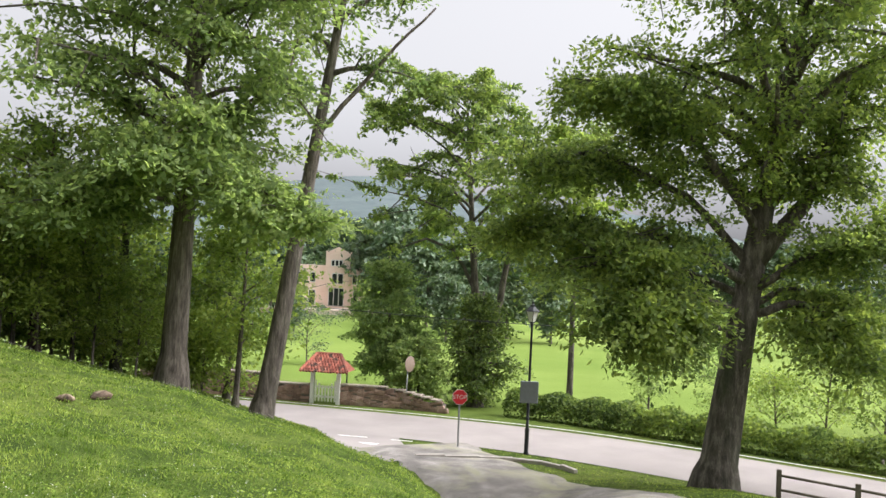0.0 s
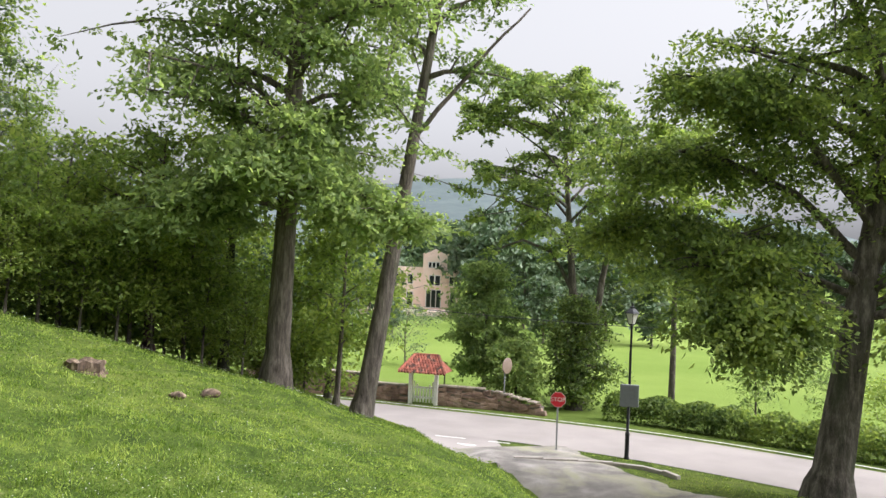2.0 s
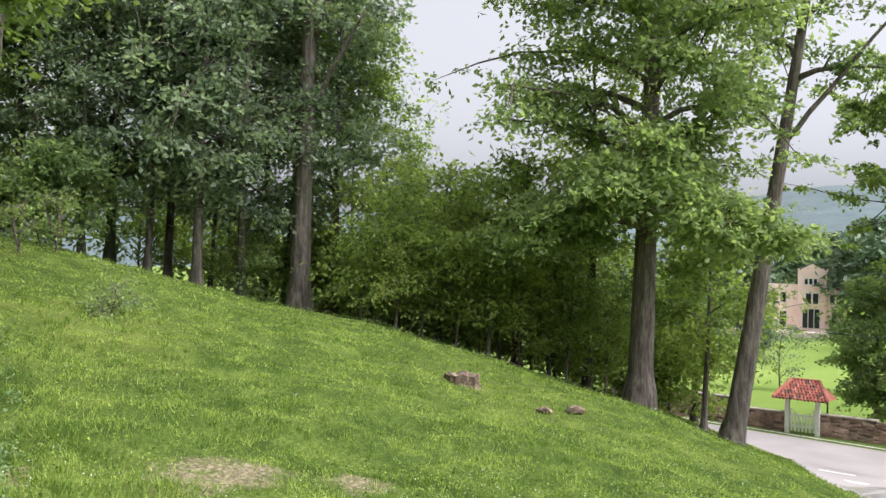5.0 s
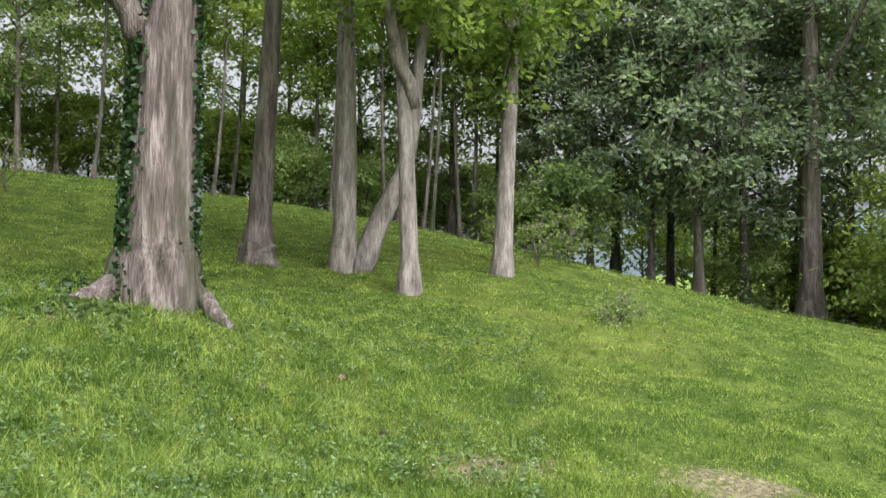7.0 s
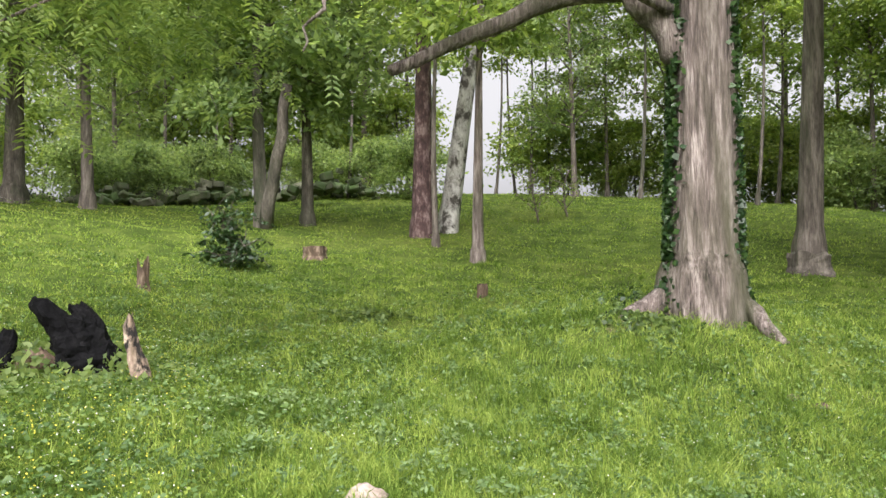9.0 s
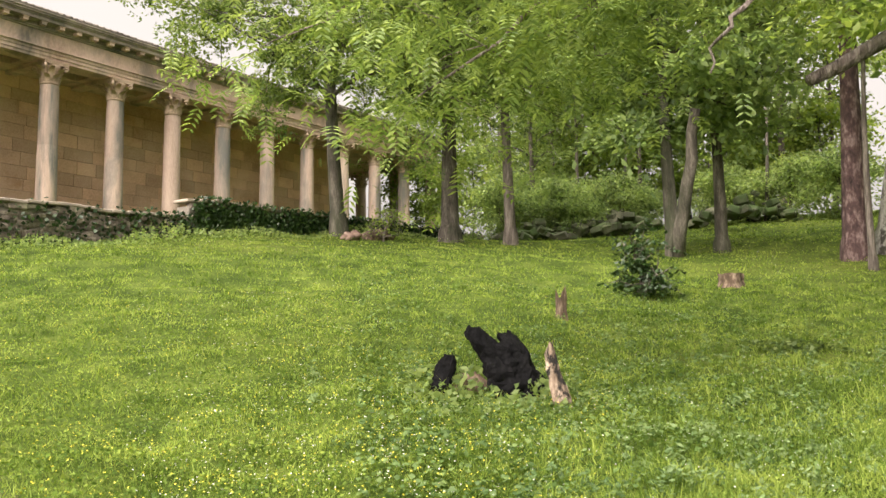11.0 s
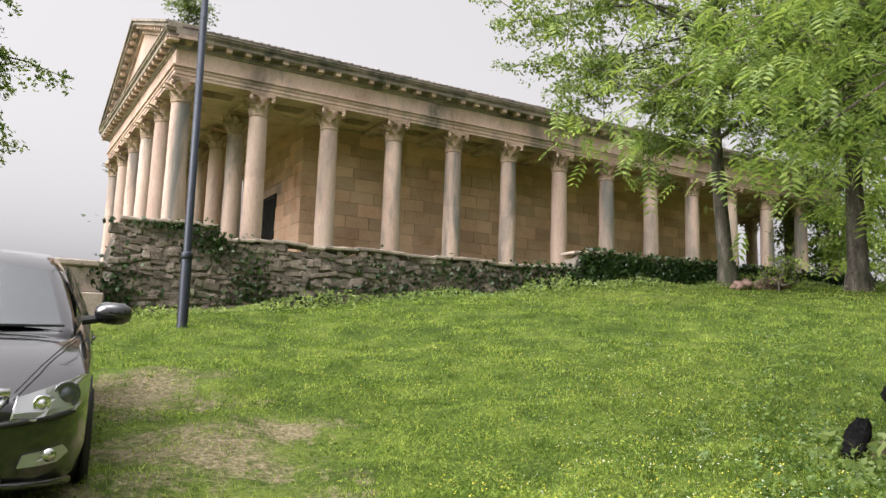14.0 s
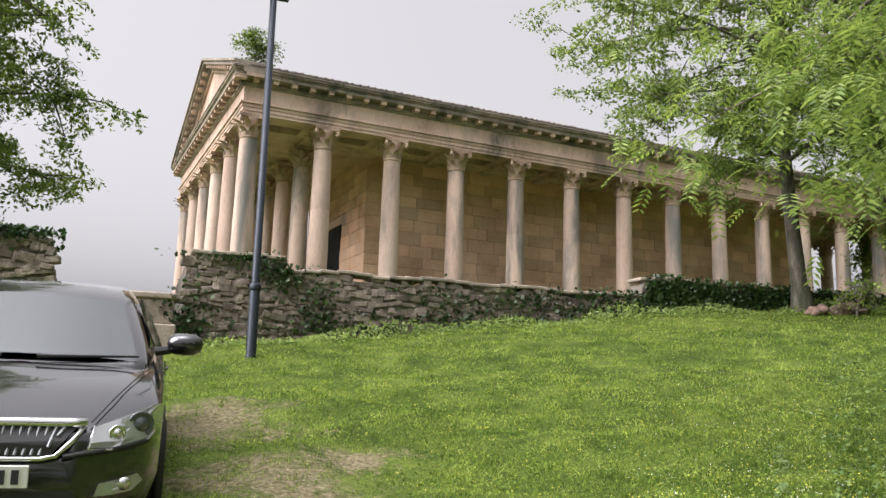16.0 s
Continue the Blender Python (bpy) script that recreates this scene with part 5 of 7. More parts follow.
# ---- by the road ----
# street lamp
def street_lamp():
    x, y, z = spot(-6.64, 33.4)
    s = thing("street_lamp", "black iron street lamp with a glazed lantern", "street lamp", pose(x, y, z, 0.4, 0.3, 0))
    part("post", Build().lathe([(0.11, -0.2), (0.11, 0.05), (0.085, 0.1), (0.085, 0.9), (0.1, 0.95), (0.1, 1.0), (0.06, 1.06), (0.045, 5.05), (0.06, 5.1), (0.06, 5.2), (0.03, 5.25)], 12).mesh("post", M_BLACKMETAL, True), s)
    ln = part("lantern", Build().lathe([(0.05, 5.2), (0.13, 5.24), (0.13, 5.27)], 4).mesh("lantern", M_BLACKMETAL), s)
    part("glazing", Build().lathe([(0.125, 5.27), (0.24, 5.68)], 4).mesh("glazing", plain("frosted_glass", (0.62, 0.62, 0.58), 0.3)), ln)
    for k in range(4):
        a = math.pi / 2 * k
        part("glazing_bar", Build().tube([(0.13 * math.cos(a), 0.13 * math.sin(a), 5.27), (0.25 * math.cos(a), 0.25 * math.sin(a), 5.69)], [0.014, 0.014], 5).mesh("glazing_bar", M_BLACKMETAL), ln)
    part("lantern_roof", Build().lathe([(0.29, 5.68), (0.27, 5.72), (0.13, 5.86), (0.10, 5.88), (0.10, 5.94), (0.04, 5.98), (0.03, 6.08), (0.01, 6.12)], 8).mesh("lantern_roof", M_BLACKMETAL), s)
    bx = part("sign_back", Build().box(-0.36, 0.36, -0.16, -0.08, 2.05, 2.92, bevel=0.02).mesh("sign_back", M_GREYBOX), s, "grey sheet metal notice board seen from behind")
    part("bracket", Build().box(-0.1, 0.1, -0.09, 0.06, 2.3, 2.36).mesh("bracket", M_GALV), bx)
    return s


street_lamp()


def text_mesh(body, size, mat, depth=0.004):
    cu = bpy.data.curves.new("lettering", "FONT")
    cu.body, cu.size, cu.extrude, cu.align_x, cu.align_y = body, size, depth, "CENTER", "CENTER"
    cu.materials.append(mat)
    return cu


# stop sign facing the drive
x, y, z = 1.15, 33.6, land_at(1.15, 33.6)
ss = thing("stop_sign", "red octagonal stop sign on a galvanised post", "road sign", pose(x, y, z, 0, 0, 2))
part("post", Build().box(-0.035, 0.035, 0.0, 0.06, -0.3, 2.3, bevel=0.008).mesh("post", M_GALV), ss)
for nm, r, yy, mt in (("plate_rim", 0.325, -0.012, M_WHITE), ("plate", 0.305, -0.022, M_RED)):
    oct_ = [(r * math.cos(radians(22.5 + 45 * k)), r * math.sin(radians(22.5 + 45 * k))) for k in range(8)]
    part(nm, Build().prism(oct_, [((0, yy, 2.08), (1, 0, 0), (0, 0, 1)), ((0, yy + 0.012, 2.08), (1, 0, 0), (0, 0, 1))]).mesh(nm, mt), ss)
tx = new("lettering", text_mesh("STOP", 0.24, M_WHITE))
tx.parent = ss
tx.matrix_basis = pose(0, -0.026, 2.08, 90, 0, 0)

# round mirror on a post across the road
x, y, z = -1.3, 43.3, land_at(-1.3, 43.3)
tm = thing("traffic_mirror", "round traffic mirror turned away on a grey post", "traffic mirror", pose(x, y, z, 0, 0, 55))
part("post", Build().tube([(0, 0, -0.3), (0, 0, 2.7)], [0.035, 0.035], 8).mesh("post", M_GALV, True), tm)
part("dish", Build().lathe([(0.0, -0.06), (0.3, -0.02), (0.40, 0.03), (0.42, 0.06), (0.38, 0.07), (0.0, 0.10)], 24).mesh("dish", plain("mirror_back", (0.30, 0.22, 0.18), 0.5), True), tm, m=pose(0, -0.08, 2.35, 90, 0, 0))

# lych gate with tiled roof
gx, gy = -5.55, 43.75
gz = ROAD_Z
gate = thing("lych_gate", "white picket gate under a red tiled hipped roof", "gate", pose(gx, gy, gz, 0, 0, -8))
for sx in (-0.74, 0.66):
    part("post", Build().box(sx - 0.10, sx + 0.10, -0.1, 0.12, -0.3, 1.62, bevel=0.012).mesh("post", M_WHITE), gate)
for sx in (-0.95, 0.95):
    part("iron_stay", Build().tube([(sx, 0.6, 0.3), (sx, 0.6, 1.7)], [0.045, 0.045], 6).mesh("iron_stay", M_BLACKMETAL), gate)
leafg = part("gate_leaf", Build().box(-0.60, 0.54, 0.0, 0.04, 0.28, 0.38).box(-0.60, 0.54, 0.0, 0.04, 0.80, 0.90).mesh("gate_leaf", M_WHITE), gate)
for k in range(7):
    h = 0.86 + 0.32 * (abs(k - 3) / 3) ** 1.5
    part("picket", Build().box(-0.58 + k * 0.172, -0.50 + k * 0.172, -0.03, 0.0, 0.08, h, bevel=0.01).mesh("picket", M_WHITE), leafg)
part("lintel", Build().box(-1.0, 0.95, -0.12, 0.7, 1.62, 1.76, bevel=0.02).mesh("lintel", M_WOOD), gate)
roofb = Build()
RW, RD, RH = 1.22, 0.95, 0.82
roofb.add([(-RW, -RD + 0.3, 1.70), (RW, -RD + 0.3, 1.70), (RW, RD + 0.3, 1.70), (-RW, RD + 0.3, 1.70), (-0.62, 0.3, 1.70 + RH), (0.62, 0.3, 1.70 + RH)], [(0, 1, 5, 4), (1, 2, 5), (2, 3, 4, 5), (3, 0, 4), (3, 2, 1, 0)])
groof = part("roof", roofb.mesh("roof", M_TILE), gate, "mossy red clay tile roof")
tileb = Build()
tileb.tube([(0, 0, 0), (0, 0.16, 0.16)], [0.075, 0.065], 6)
tile_me = tileb.mesh("roof_tile", M_TILE)
for r in range(7):
    f = r / 7
    y0, z0 = -RD + 0.3 + (RD) * f, 1.72 + RH * f
    half = RW + (0.62 - RW) * f
    nt = int(2 * half / 0.155)
    for k in range(nt + 1):
        part("roof_tile", tile_me, groof, m=pose(-half + 2 * half * k / nt, y0 - 0.04, z0 - 0.03 + random.uniform(-0.01, 0.015)))
for pth in (((-0.66, 0.3, 2.55), (0.66, 0.3, 2.55)), ((-RW, -RD + 0.3, 1.74), (-0.62, 0.3, 2.55)), ((RW, -RD + 0.3, 1.74), (0.62, 0.3, 2.55))):
    part("ridge_tile", Build().tube(pth, [0.09, 0.09], 8).mesh("ridge_tile", M_TILE), groof)

# roadside walls
rw = tagged(new("wall_roadside"), "low reddish rubble wall along the road", "wall", kind="structure")


def straight_wall(x0, y0, x1, y1, h0, h1, limit, thick=0.4):
    L = math.hypot(x1 - x0, y1 - y0)
    m = pose(x0, y0, ROAD_Z, 0, 0, math.degrees(math.atan2(y1 - y0, x1 - x0)))
    seg = new("wall_run")
    seg.parent = rw
    seg.matrix_basis = m
    part("wall_core", Build().box(0, L, 0.06, thick, -0.4, min(h0, h1) - 0.06).mesh("wall_core", M_MORTAR), seg)
    rubble(seg, 0, L, lambda x: -0.1, lambda x: h0 + (h1 - h0) * x / L, 0.0, 0.25, M_RUBBLE_RED, limit, course=(0.12, 0.24), length=(0.22, 0.6))
    for k in range(int(L / 0.5)):
        part("coping_stone", Build().box(0, 0.48, -0.06, thick + 0.06, 0, 0.08, bevel=0.015).mesh("coping_stone", M_STONE_GREY), seg, m=pose(k * 0.5, 0, h0 + (h1 - h0) * (k * 0.5) / L - 0.02, 0, random.uniform(-2, 2), random.uniform(-2, 2)))


straight_wall(-16.0, 46.0, -9.0, 44.9, 1.28, 1.28, 90)
straight_wall(-9.0, 44.7, -6.5, 44.1, 0.85, 0.85, 45)
straight_wall(-4.8, 43.7, -1.9, 43.4, 0.98, 0.98, 60)
straight_wall(-1.9, 43.5, 0.6, 42.4, 0.85, 0.45, 45)

# hedge along the field
hrs = np.random.RandomState(6)
hp = []
for (ax, ay), (bx, by) in (((4.2, 43.4), (9.0, 40.3)), ((9.0, 40.3), (13.5, 36.8)), ((13.5, 36.8), (19.0, 32.4)), ((19.0, 32.4), (26.0, 26.0))):
    n = 9000
    f = hrs.uniform(size=n)
    a = hrs.uniform(0, math.pi, n)
    r = hrs.uniform(0.75, 1.05, n) + 0.12 * np.sin(f * 17)
    ox = np.cos(a) * 1.0 * r
    oz = np.sin(a) ** 0.5 * 1.30 * r
    L = math.hypot(bx - ax, by - ay)
    nx, ny = -(by - ay) / L, (bx - ax) / L
    hp.append(np.stack([ax + (bx - ax) * f + nx * ox, ay + (by - ay) * f + ny * ox, ROAD_Z - 0.15 + oz], -1))
hp = np.concatenate(hp)
hq = leaf_quads(hp, 0.085, hrs, 0.3, 0.7)
hedge = thing("hedge", "clipped dense dark green roadside hedge", "hedge")
for band in np.array_split(hq[np.argsort(hq[:, 0, 0])], 10):
    part("hedge_section", array_mesh("hedge_section", band, 4, len(band), M_OAK), hedge)

# kerbed grass island and road markings
kerb = tagged(new("kerb"), "low concrete kerb round the grass verge", "kerb", kind="structure")
KL = [(-0.5, 30.9), (0.6, 31.2), (1.9, 31.5), (3.2, 31.6), (4.3, 31.3), (4.9, 30.7), (5.3, 29.9)]
for (ax, ay), (bx, by) in zip(KL, KL[1:]):
    L = math.hypot(bx - ax, by - ay)
    z = max(land_at(ax, ay), land_at(bx, by))
    part("kerb_stone", Build().box(0.005, L - 0.005, -0.09, 0.09, -0.25, 0.14, bevel=0.02).mesh("kerb_stone", M_KERB), kerb, m=pose(ax, ay, z, 0, 0, math.degrees(math.atan2(by - ay, bx - ax))))
mk = tagged(new("road_marking"), "worn white painted road line", "road marking", kind="structure")
for (ax, ay, bx, by, w) in ((-4.1, 34.1, 0.2, 33.3, 0.28), (-3.9, 35.3, -2.6, 35.05, 0.12), (-1.6, 34.8, -0.7, 34.6, 0.12)):
    L = math.hypot(bx - ax, by - ay)
    part("painted_line", Build().box(0, L, -w / 2, w / 2, 0, 0.006).mesh("painted_line", M_WHITE), mk, m=pose(ax, ay, ROAD_Z + 0.002, 0, 0, math.degrees(math.atan2(by - ay, bx - ax))))
# the far edge line follows the ribbon's edge
edge = draped("road_edge_line", [(x + (-(b[1] - y) / math.hypot(b[0] - x, b[1] - y)) * 3.45, y + ((b[0] - x) / math.hypot(b[0] - x, b[1] - y)) * 3.45) for (x, y), b in zip(ROAD_LINE[1:9], ROAD_LINE[2:10])], 0.07, M_WHITE, 0, "thin worn white edge line of the road", "road marking", 1.2, flat=ROAD_Z + 0.005)

# timber fence beside the oak
fence = thing("timber_fence", "weathered timber post and rail fence", "fence", pose(0, 0, 0))
FP = [(spot(-22.85, 28.0)), (spot(-27.35, 27.6)), (spot(-32.0, 27.2)), (spot(-37.0, 27.0))]
for x, y, z in FP:
    part("post", Build().box(-0.075, 0.075, -0.06, 0.06, -0.3, 1.02, bevel=0.015).mesh("post", M_WOOD), fence, m=pose(x, y, z, 0, 0, -20))
for a, b2 in zip(FP, FP[1:]):
    for h in (0.40, 0.84):
        part("rail", Build().tube([(a[0], a[1], a[2] + h), (b2[0], b2[1], b2[2] + h)], [0.042, 0.042], 8).mesh("rail", M_WOOD), fence)

# overhead cable
def hang(p, q, sag, r=0.016):
    p, q = Vector(p), Vector(q)
    return [tuple(p.lerp(q, i / 20) - Vector((0, 0, sag * 4 * (i / 20) * (1 - i / 20)))) for i in range(21)], [r] * 21


P0, P1 = EYE + heading(12.0, -2.05) * 40, EYE + heading(-34.0, -2.1) * 40
tagged(new("overhead_cable", Build().tube(*hang(P0, P1, 0.42), 5).mesh("overhead_cable", M_BLACKMETAL)), "thin black overhead cable across the valley", "cable")

# ---- villa across the field ----
def villa():
    d = 150.0
    x, y, z = spot(6.9, d)
    v = thing("villa", "pink stone country house with crenellated gable", "house", pose(x, y, z + 0.9, 0, 0, 7))
    part("wall", Build().box(-2.0, 2.4, 0, 8, -2, 9.6, bevel=0.05).mesh("wall", M_VILLA), v)
    part("wall", Build().box(2.4, 5.2, 0.6, 8, -2, 7.2, bevel=0.05).mesh("wall", M_VILLA), v)
    part("wall", Build().box(-9.0, -2.0, 0.8, 8, -2, 7.4, bevel=0.05).mesh("wall", M_VILLA), v)
    gab = Build()
    gab.add([(-2.0, yy, 9.6) for yy in (0.2, 0.9)] + [(0.2, 0.2, 10.8), (0.2, 0.9, 10.8), (2.4, 0.2, 9.6), (2.4, 0.9, 9.6)], [(0, 4, 2), (1, 3, 5), (0, 2, 3, 1), (2, 4, 5, 3)])
    part("gable", gab.mesh("gable", M_VILLA), v)
    for k in range(8):
        part("merlon", Build().box(-2.0 + k * 0.62, -1.7 + k * 0.62, -0.05, 0.4, 9.6, 10.0).mesh("merlon", M_VILLA), v)
    for wx, wz, ww, wh in ((-0.7, 7.4, 0.45, 0.9), (0.0, 7.4, 0.45, 0.9), (0.7, 7.4, 0.45, 0.9), (-0.3, 4.2, 0.8, 1.7), (0.75, 4.2, 0.8, 1.7), (3.3, 4.2, 0.7, 1.6), (4.2, 4.2, 0.7, 1.6), (-0.8, 0.2, 0.75, 3.1), (0.1, 0.2, 0.75, 3.1), (1.0, 0.2, 0.75, 3.1), (-4.2, 0.2, 1.0, 2.6), (-6.8, 0.2, 1.0, 2.6), (-4.2, 4.4, 0.8, 1.6), (-6.8, 4.4, 0.8, 1.6), (3.6, 0.4, 0.8, 2.4)):
        yy = -0.06 if -2 < wx < 2.4 else (0.54 if wx > 0 else 0.74)
        w = part("window", Build().box(wx - ww / 2 - 0.12, wx + ww / 2 + 0.12, yy, yy + 0.1, wz - 0.12, wz + wh + 0.12).mesh("window", M_WHITE), v)
        part("pane", Build().box(wx - ww / 2, wx + ww / 2, yy - 0.03, yy, wz, wz + wh).mesh("pane", M_DARKGLASS), w)
    part("string_course", Build().box(-2.1, 2.5, -0.15, 0.1, 3.5, 3.7).mesh("string_course", M_VILLA), v)
    part("terrace", Build().box(-14, 9, -9, 1, -2.4, -0.15, bevel=0.1).mesh("terrace", M_VILLA), v)


villa()

# ---- on the slope ----
def lump(name, label, category, az, d, size, mat, seed, flat=0.6, rough=0.35, sink=0.25, res=10):
    x, y, z = spot(az, d)
    b = Build()
    vs, fs = [], []
    n, m = res * 2, res
    for i in range(m + 1):
        th = math.pi * i / m
        for k in range(n):
            ph = 2 * math.pi * k / n
            v = Vector((math.sin(th) * math.cos(ph), math.sin(th) * math.sin(ph), math.cos(th)))
            r = 1 + rough * noise.noise(v * 1.4 + Vector((seed, 0, 0))) + rough * 0.5 * noise.noise(v * 3.5 + Vector((0, seed, 0)))
            vs.append((v.x * r * size[0], v.y * r * size[1], v.z * r * size[2]))
    for i in range(m):
        fs += [(i * n + k, (i + 1) * n + k, (i + 1) * n + (k + 1) % n, i * n + (k + 1) % n) for k in range(n)]
    b.add(vs, fs)
    return tagged(part(name, b.mesh(name, mat, True), m=pose(x, y, z + size[2] * (1 - 2 * sink), 0, 0, seed * 40)), label, category)


lump("rock", "pale pinkish boulder lying in the grass", "rock", 106.6, 4.25, (0.10, 0.11, 0.085), M_ROCK, 1.3, rough=0.3)
for az, d, s, sd in ((68.6, 7.3, 0.035, 2.1), (76.8, 7.8, 0.05, 2.7), (71.4, 8.6, 0.05, 3.3), (78.4, 7.9, 0.045, 3.9), (21.5, 12.8, 0.10, 5.7), (133.6, 21, 0.25, 8.1), (23.6, 12.2, 0.08, 4.1)):
    lump("stone", "half-buried brown earthy stone in the turf", "stone", az, d, (s * 1.5, s * 1.2, s * 0.7), M_ROT, sd)
# small reddish log, modelled as a rough lump in the red rubble material
lump("red_rubble", "small reddish log by the wall, shaped as a rough lump", "rubble", 135.4, 20.6, (0.26, 0.2, 0.15), M_RUBBLE_RED, 9.1, rough=0.9)
def rubble_heap(az, d, wide, high, seed):
    """A tumbled heap of mossy stones."""
    x, y, z = spot(az, d)
    r = random.Random(seed)
    h = thing("stone_heap", "tumbled heap of mossy stones in the wood", "rubble", pose(x, y, z))
    for k in range(46):
        a, q = r.uniform(0, 6.28), math.sqrt(r.random())
        px, py = wide * q * math.cos(a), wide * 0.6 * q * math.sin(a)
        pz = high * (1 - q) * r.uniform(0.3, 1.0)
        w = r.uniform(0.15, 0.5)
        part("stone", stone_mesh(w, w * 0.6, w * 0.8, k + seed).mesh("stone", M_MOSSY), h, m=pose(px, py, pz, r.uniform(-25, 25), r.uniform(-25, 25), r.uniform(0, 360)))


for az, d, w, h, sd in ((116.5, 31, 2.6, 1.3, 1), (119.5, 30, 2.2, 1.1, 2), (108.5, 31, 2.8, 1.4, 3), (122.5, 28.5, 2.0, 0.9, 4)):
    rubble_heap(az, d, w, h, sd)
    for k in range(3):
        copy_thing(under, stand(az + wrng.uniform(-3, 3), d + wrng.uniform(0, 2), 120 * k, wrng.uniform(0.6, 0.9)))


def stump(name, label, az, d, r, h, mat, seed, jag=0.3, lean=0.0):
    x, y, z = spot(az, d)
    rs2 = random.Random(seed)
    b = Build()
    n, rows = 18, 6
    tops = [h * (1 - jag * rs2.random()) for _ in range(n)]
    vs, fs = [], []
    for i in range(rows + 1):
        t = i / rows
        for k in range(n):
            a = 2 * math.pi * k / n
            rr = r * (1.25 - 0.35 * min(1, t * 2)) * (1 + 0.12 * math.sin(5 * a + seed) + 0.06 * rs2.uniform(-1, 1))
            zz = -0.15 + (tops[k] + 0.15) * t
            vs.append((rr * math.cos(a) + lean * zz, rr * math.sin(a), zz))
    for i in range(rows):
        fs += [(i * n + k, i * n + (k + 1) % n, (i + 1) * n + (k + 1) % n, (i + 1) * n + k) for k in range(n)]
    k0 = len(vs)
    vs += [(vs[rows * n + k][0] * 0.6, vs[rows * n + k][1] * 0.6, tops[k] * 0.72) for k in range(n)]
    fs += [(rows * n + k, rows * n + (k + 1) % n, k0 + (k + 1) % n, k0 + k) for k in range(n)] + [tuple(range(k0, k0 + n))]
    b.add(vs, fs)
    return tagged(part(name, b.mesh(name, mat, False), m=pose(x, y, z)), label, "stump")


stump("tree_stump", "low sawn stump overgrown at its foot", 29.3, 13.2, 0.30, 0.17, M_ROT, 3, 0.35)
stump("tree_stump", "low brown sawn stump in the glade", 109.95, 16.0, 0.25, 0.24, M_ROT, 4, 0.15)
stump("tree_stump", "mossy stump at the foot of a grey tree", 77.2, 17.2, 0.42, 0.42, M_BARK_DARK, 5, 0.3)
stump("tree_stump", "splintered upright stub of rotten wood", 121.0, 11.2, 0.08, 0.44, M_ROT, 6, 0.5)
stump("tree_stump", "small cut stub in the rough grass", 98.4, 12.8, 0.09, 0.2, M_ROT, 7, 0.2)
# the burnt stump: charred slabs, a rotten heart and a pale splintered spike
x, y, z = spot(125.4, 7.3)
bs = thing("burnt_stump", "charred black tree stump with splintered rotten wood", "stump", pose(x, y, z, 0, 0, 126.6) @ Matrix.Diagonal((0.80, 0.8, 0.80, 1)))


def slab(name, pts, widths, thick, mat, seed):
    """A ragged upright slab along points, in the stump's own axes: x across the view, y away, z up."""
    b = Build()
    vs, fs = [], []
    n, sub_n = 20, 4
    fine = []
    for i in range(len(pts) - 1):
        for k in range(sub_n):
            f = k / sub_n
            fine.append((Vector(pts[i]).lerp(Vector(pts[i + 1]), f), widths[i] + (widths[i + 1] - widths[i]) * f))
    fine.append((Vector(pts[-1]), widths[-1]))
    for p, w in fine:
        for k in range(n):
            a = 2 * math.pi * k / n
            v = Vector((math.cos(a) * w * 6, math.sin(a) * 2, p.z * 5 + seed * 7))
            q = 1 + 0.42 * noise.noise(v) + 0.22 * noise.noise(v * 3.1)
            vs.append((p.x + w * math.cos(a) * q, p.y + thick * math.sin(a) * q * (0.4 + 0.6 * w / max(widths)), p.z + 0.10 * noise.noise(Vector((math.cos(a) * 3, math.sin(a) * 3, seed))) * (1 if p.z > 0.05 else 0)))
    for i in range(len(fine) - 1):
        fs += [(i * n + k, i * n + (k + 1) % n, (i + 1) * n + (k + 1) % n, (i + 1) * n + k) for k in range(n)]
    fs += [tuple(reversed(range(n))), tuple(range((len(fine) - 1) * n, len(fine) * n))]
    b.add(vs, fs)
    return part(name, b.mesh(name, mat), bs)


slab("charred_slab", [(0.18, 0, -0.15), (0.10, 0, 0.05), (0.02, 0, 0.3), (-0.10, 0, 0.5), (-0.24, 0, 0.66), (-0.27, 0, 0.72)], [0.22, 0.21, 0.18, 0.14, 0.11, 0.07], 0.16, M_CHAR, 1)
slab("charred_slab", [(0.34, 0.1, -0.1), (0.30, 0.1, 0.2), (0.20, 0.1, 0.48), (0.10, 0.1, 0.62), (0.06, 0.1, 0.66)], [0.15, 0.14, 0.12, 0.10, 0.06], 0.13, M_CHAR, 2)
slab("charred_slab", [(0.22, 0.04, -0.12), (0.20, 0.04, 0.12), (0.12, 0.04, 0.36), (0.02, 0.04, 0.52), (-0.02, 0.04, 0.56)], [0.30, 0.29, 0.24, 0.17, 0.09], 0.17, M_CHAR, 8)
slab("charred_spur", [(-0.64, 0, -0.1), (-0.62, 0, 0.1), (-0.56, 0, 0.32), (-0.53, 0, 0.42)], [0.13, 0.12, 0.10, 0.06], 0.10, M_CHAR, 3)
slab("rotten_heart", [(-0.30, 0.1, -0.1), (-0.34, 0.1, 0.1), (-0.32, 0.1, 0.22)], [0.3, 0.26, 0.12], 0.14, M_ROT, 4)
slab("splintered_spike", [(0.70, -0.45, -0.22), (0.64, -0.42, 0.0), (0.57, -0.38, 0.25), (0.54, -0.36, 0.45), (0.55, -0.36, 0.55)], [0.11, 0.09, 0.065, 0.05, 0.02], 0.06, M_SPIKE, 5)
slab("root", [(-0.78, 0, -0.12), (-0.72, 0, 0.02), (-0.62, 0, 0.08)], [0.12, 0.1, 0.05], 0.08, M_BARK_DARK, 6)
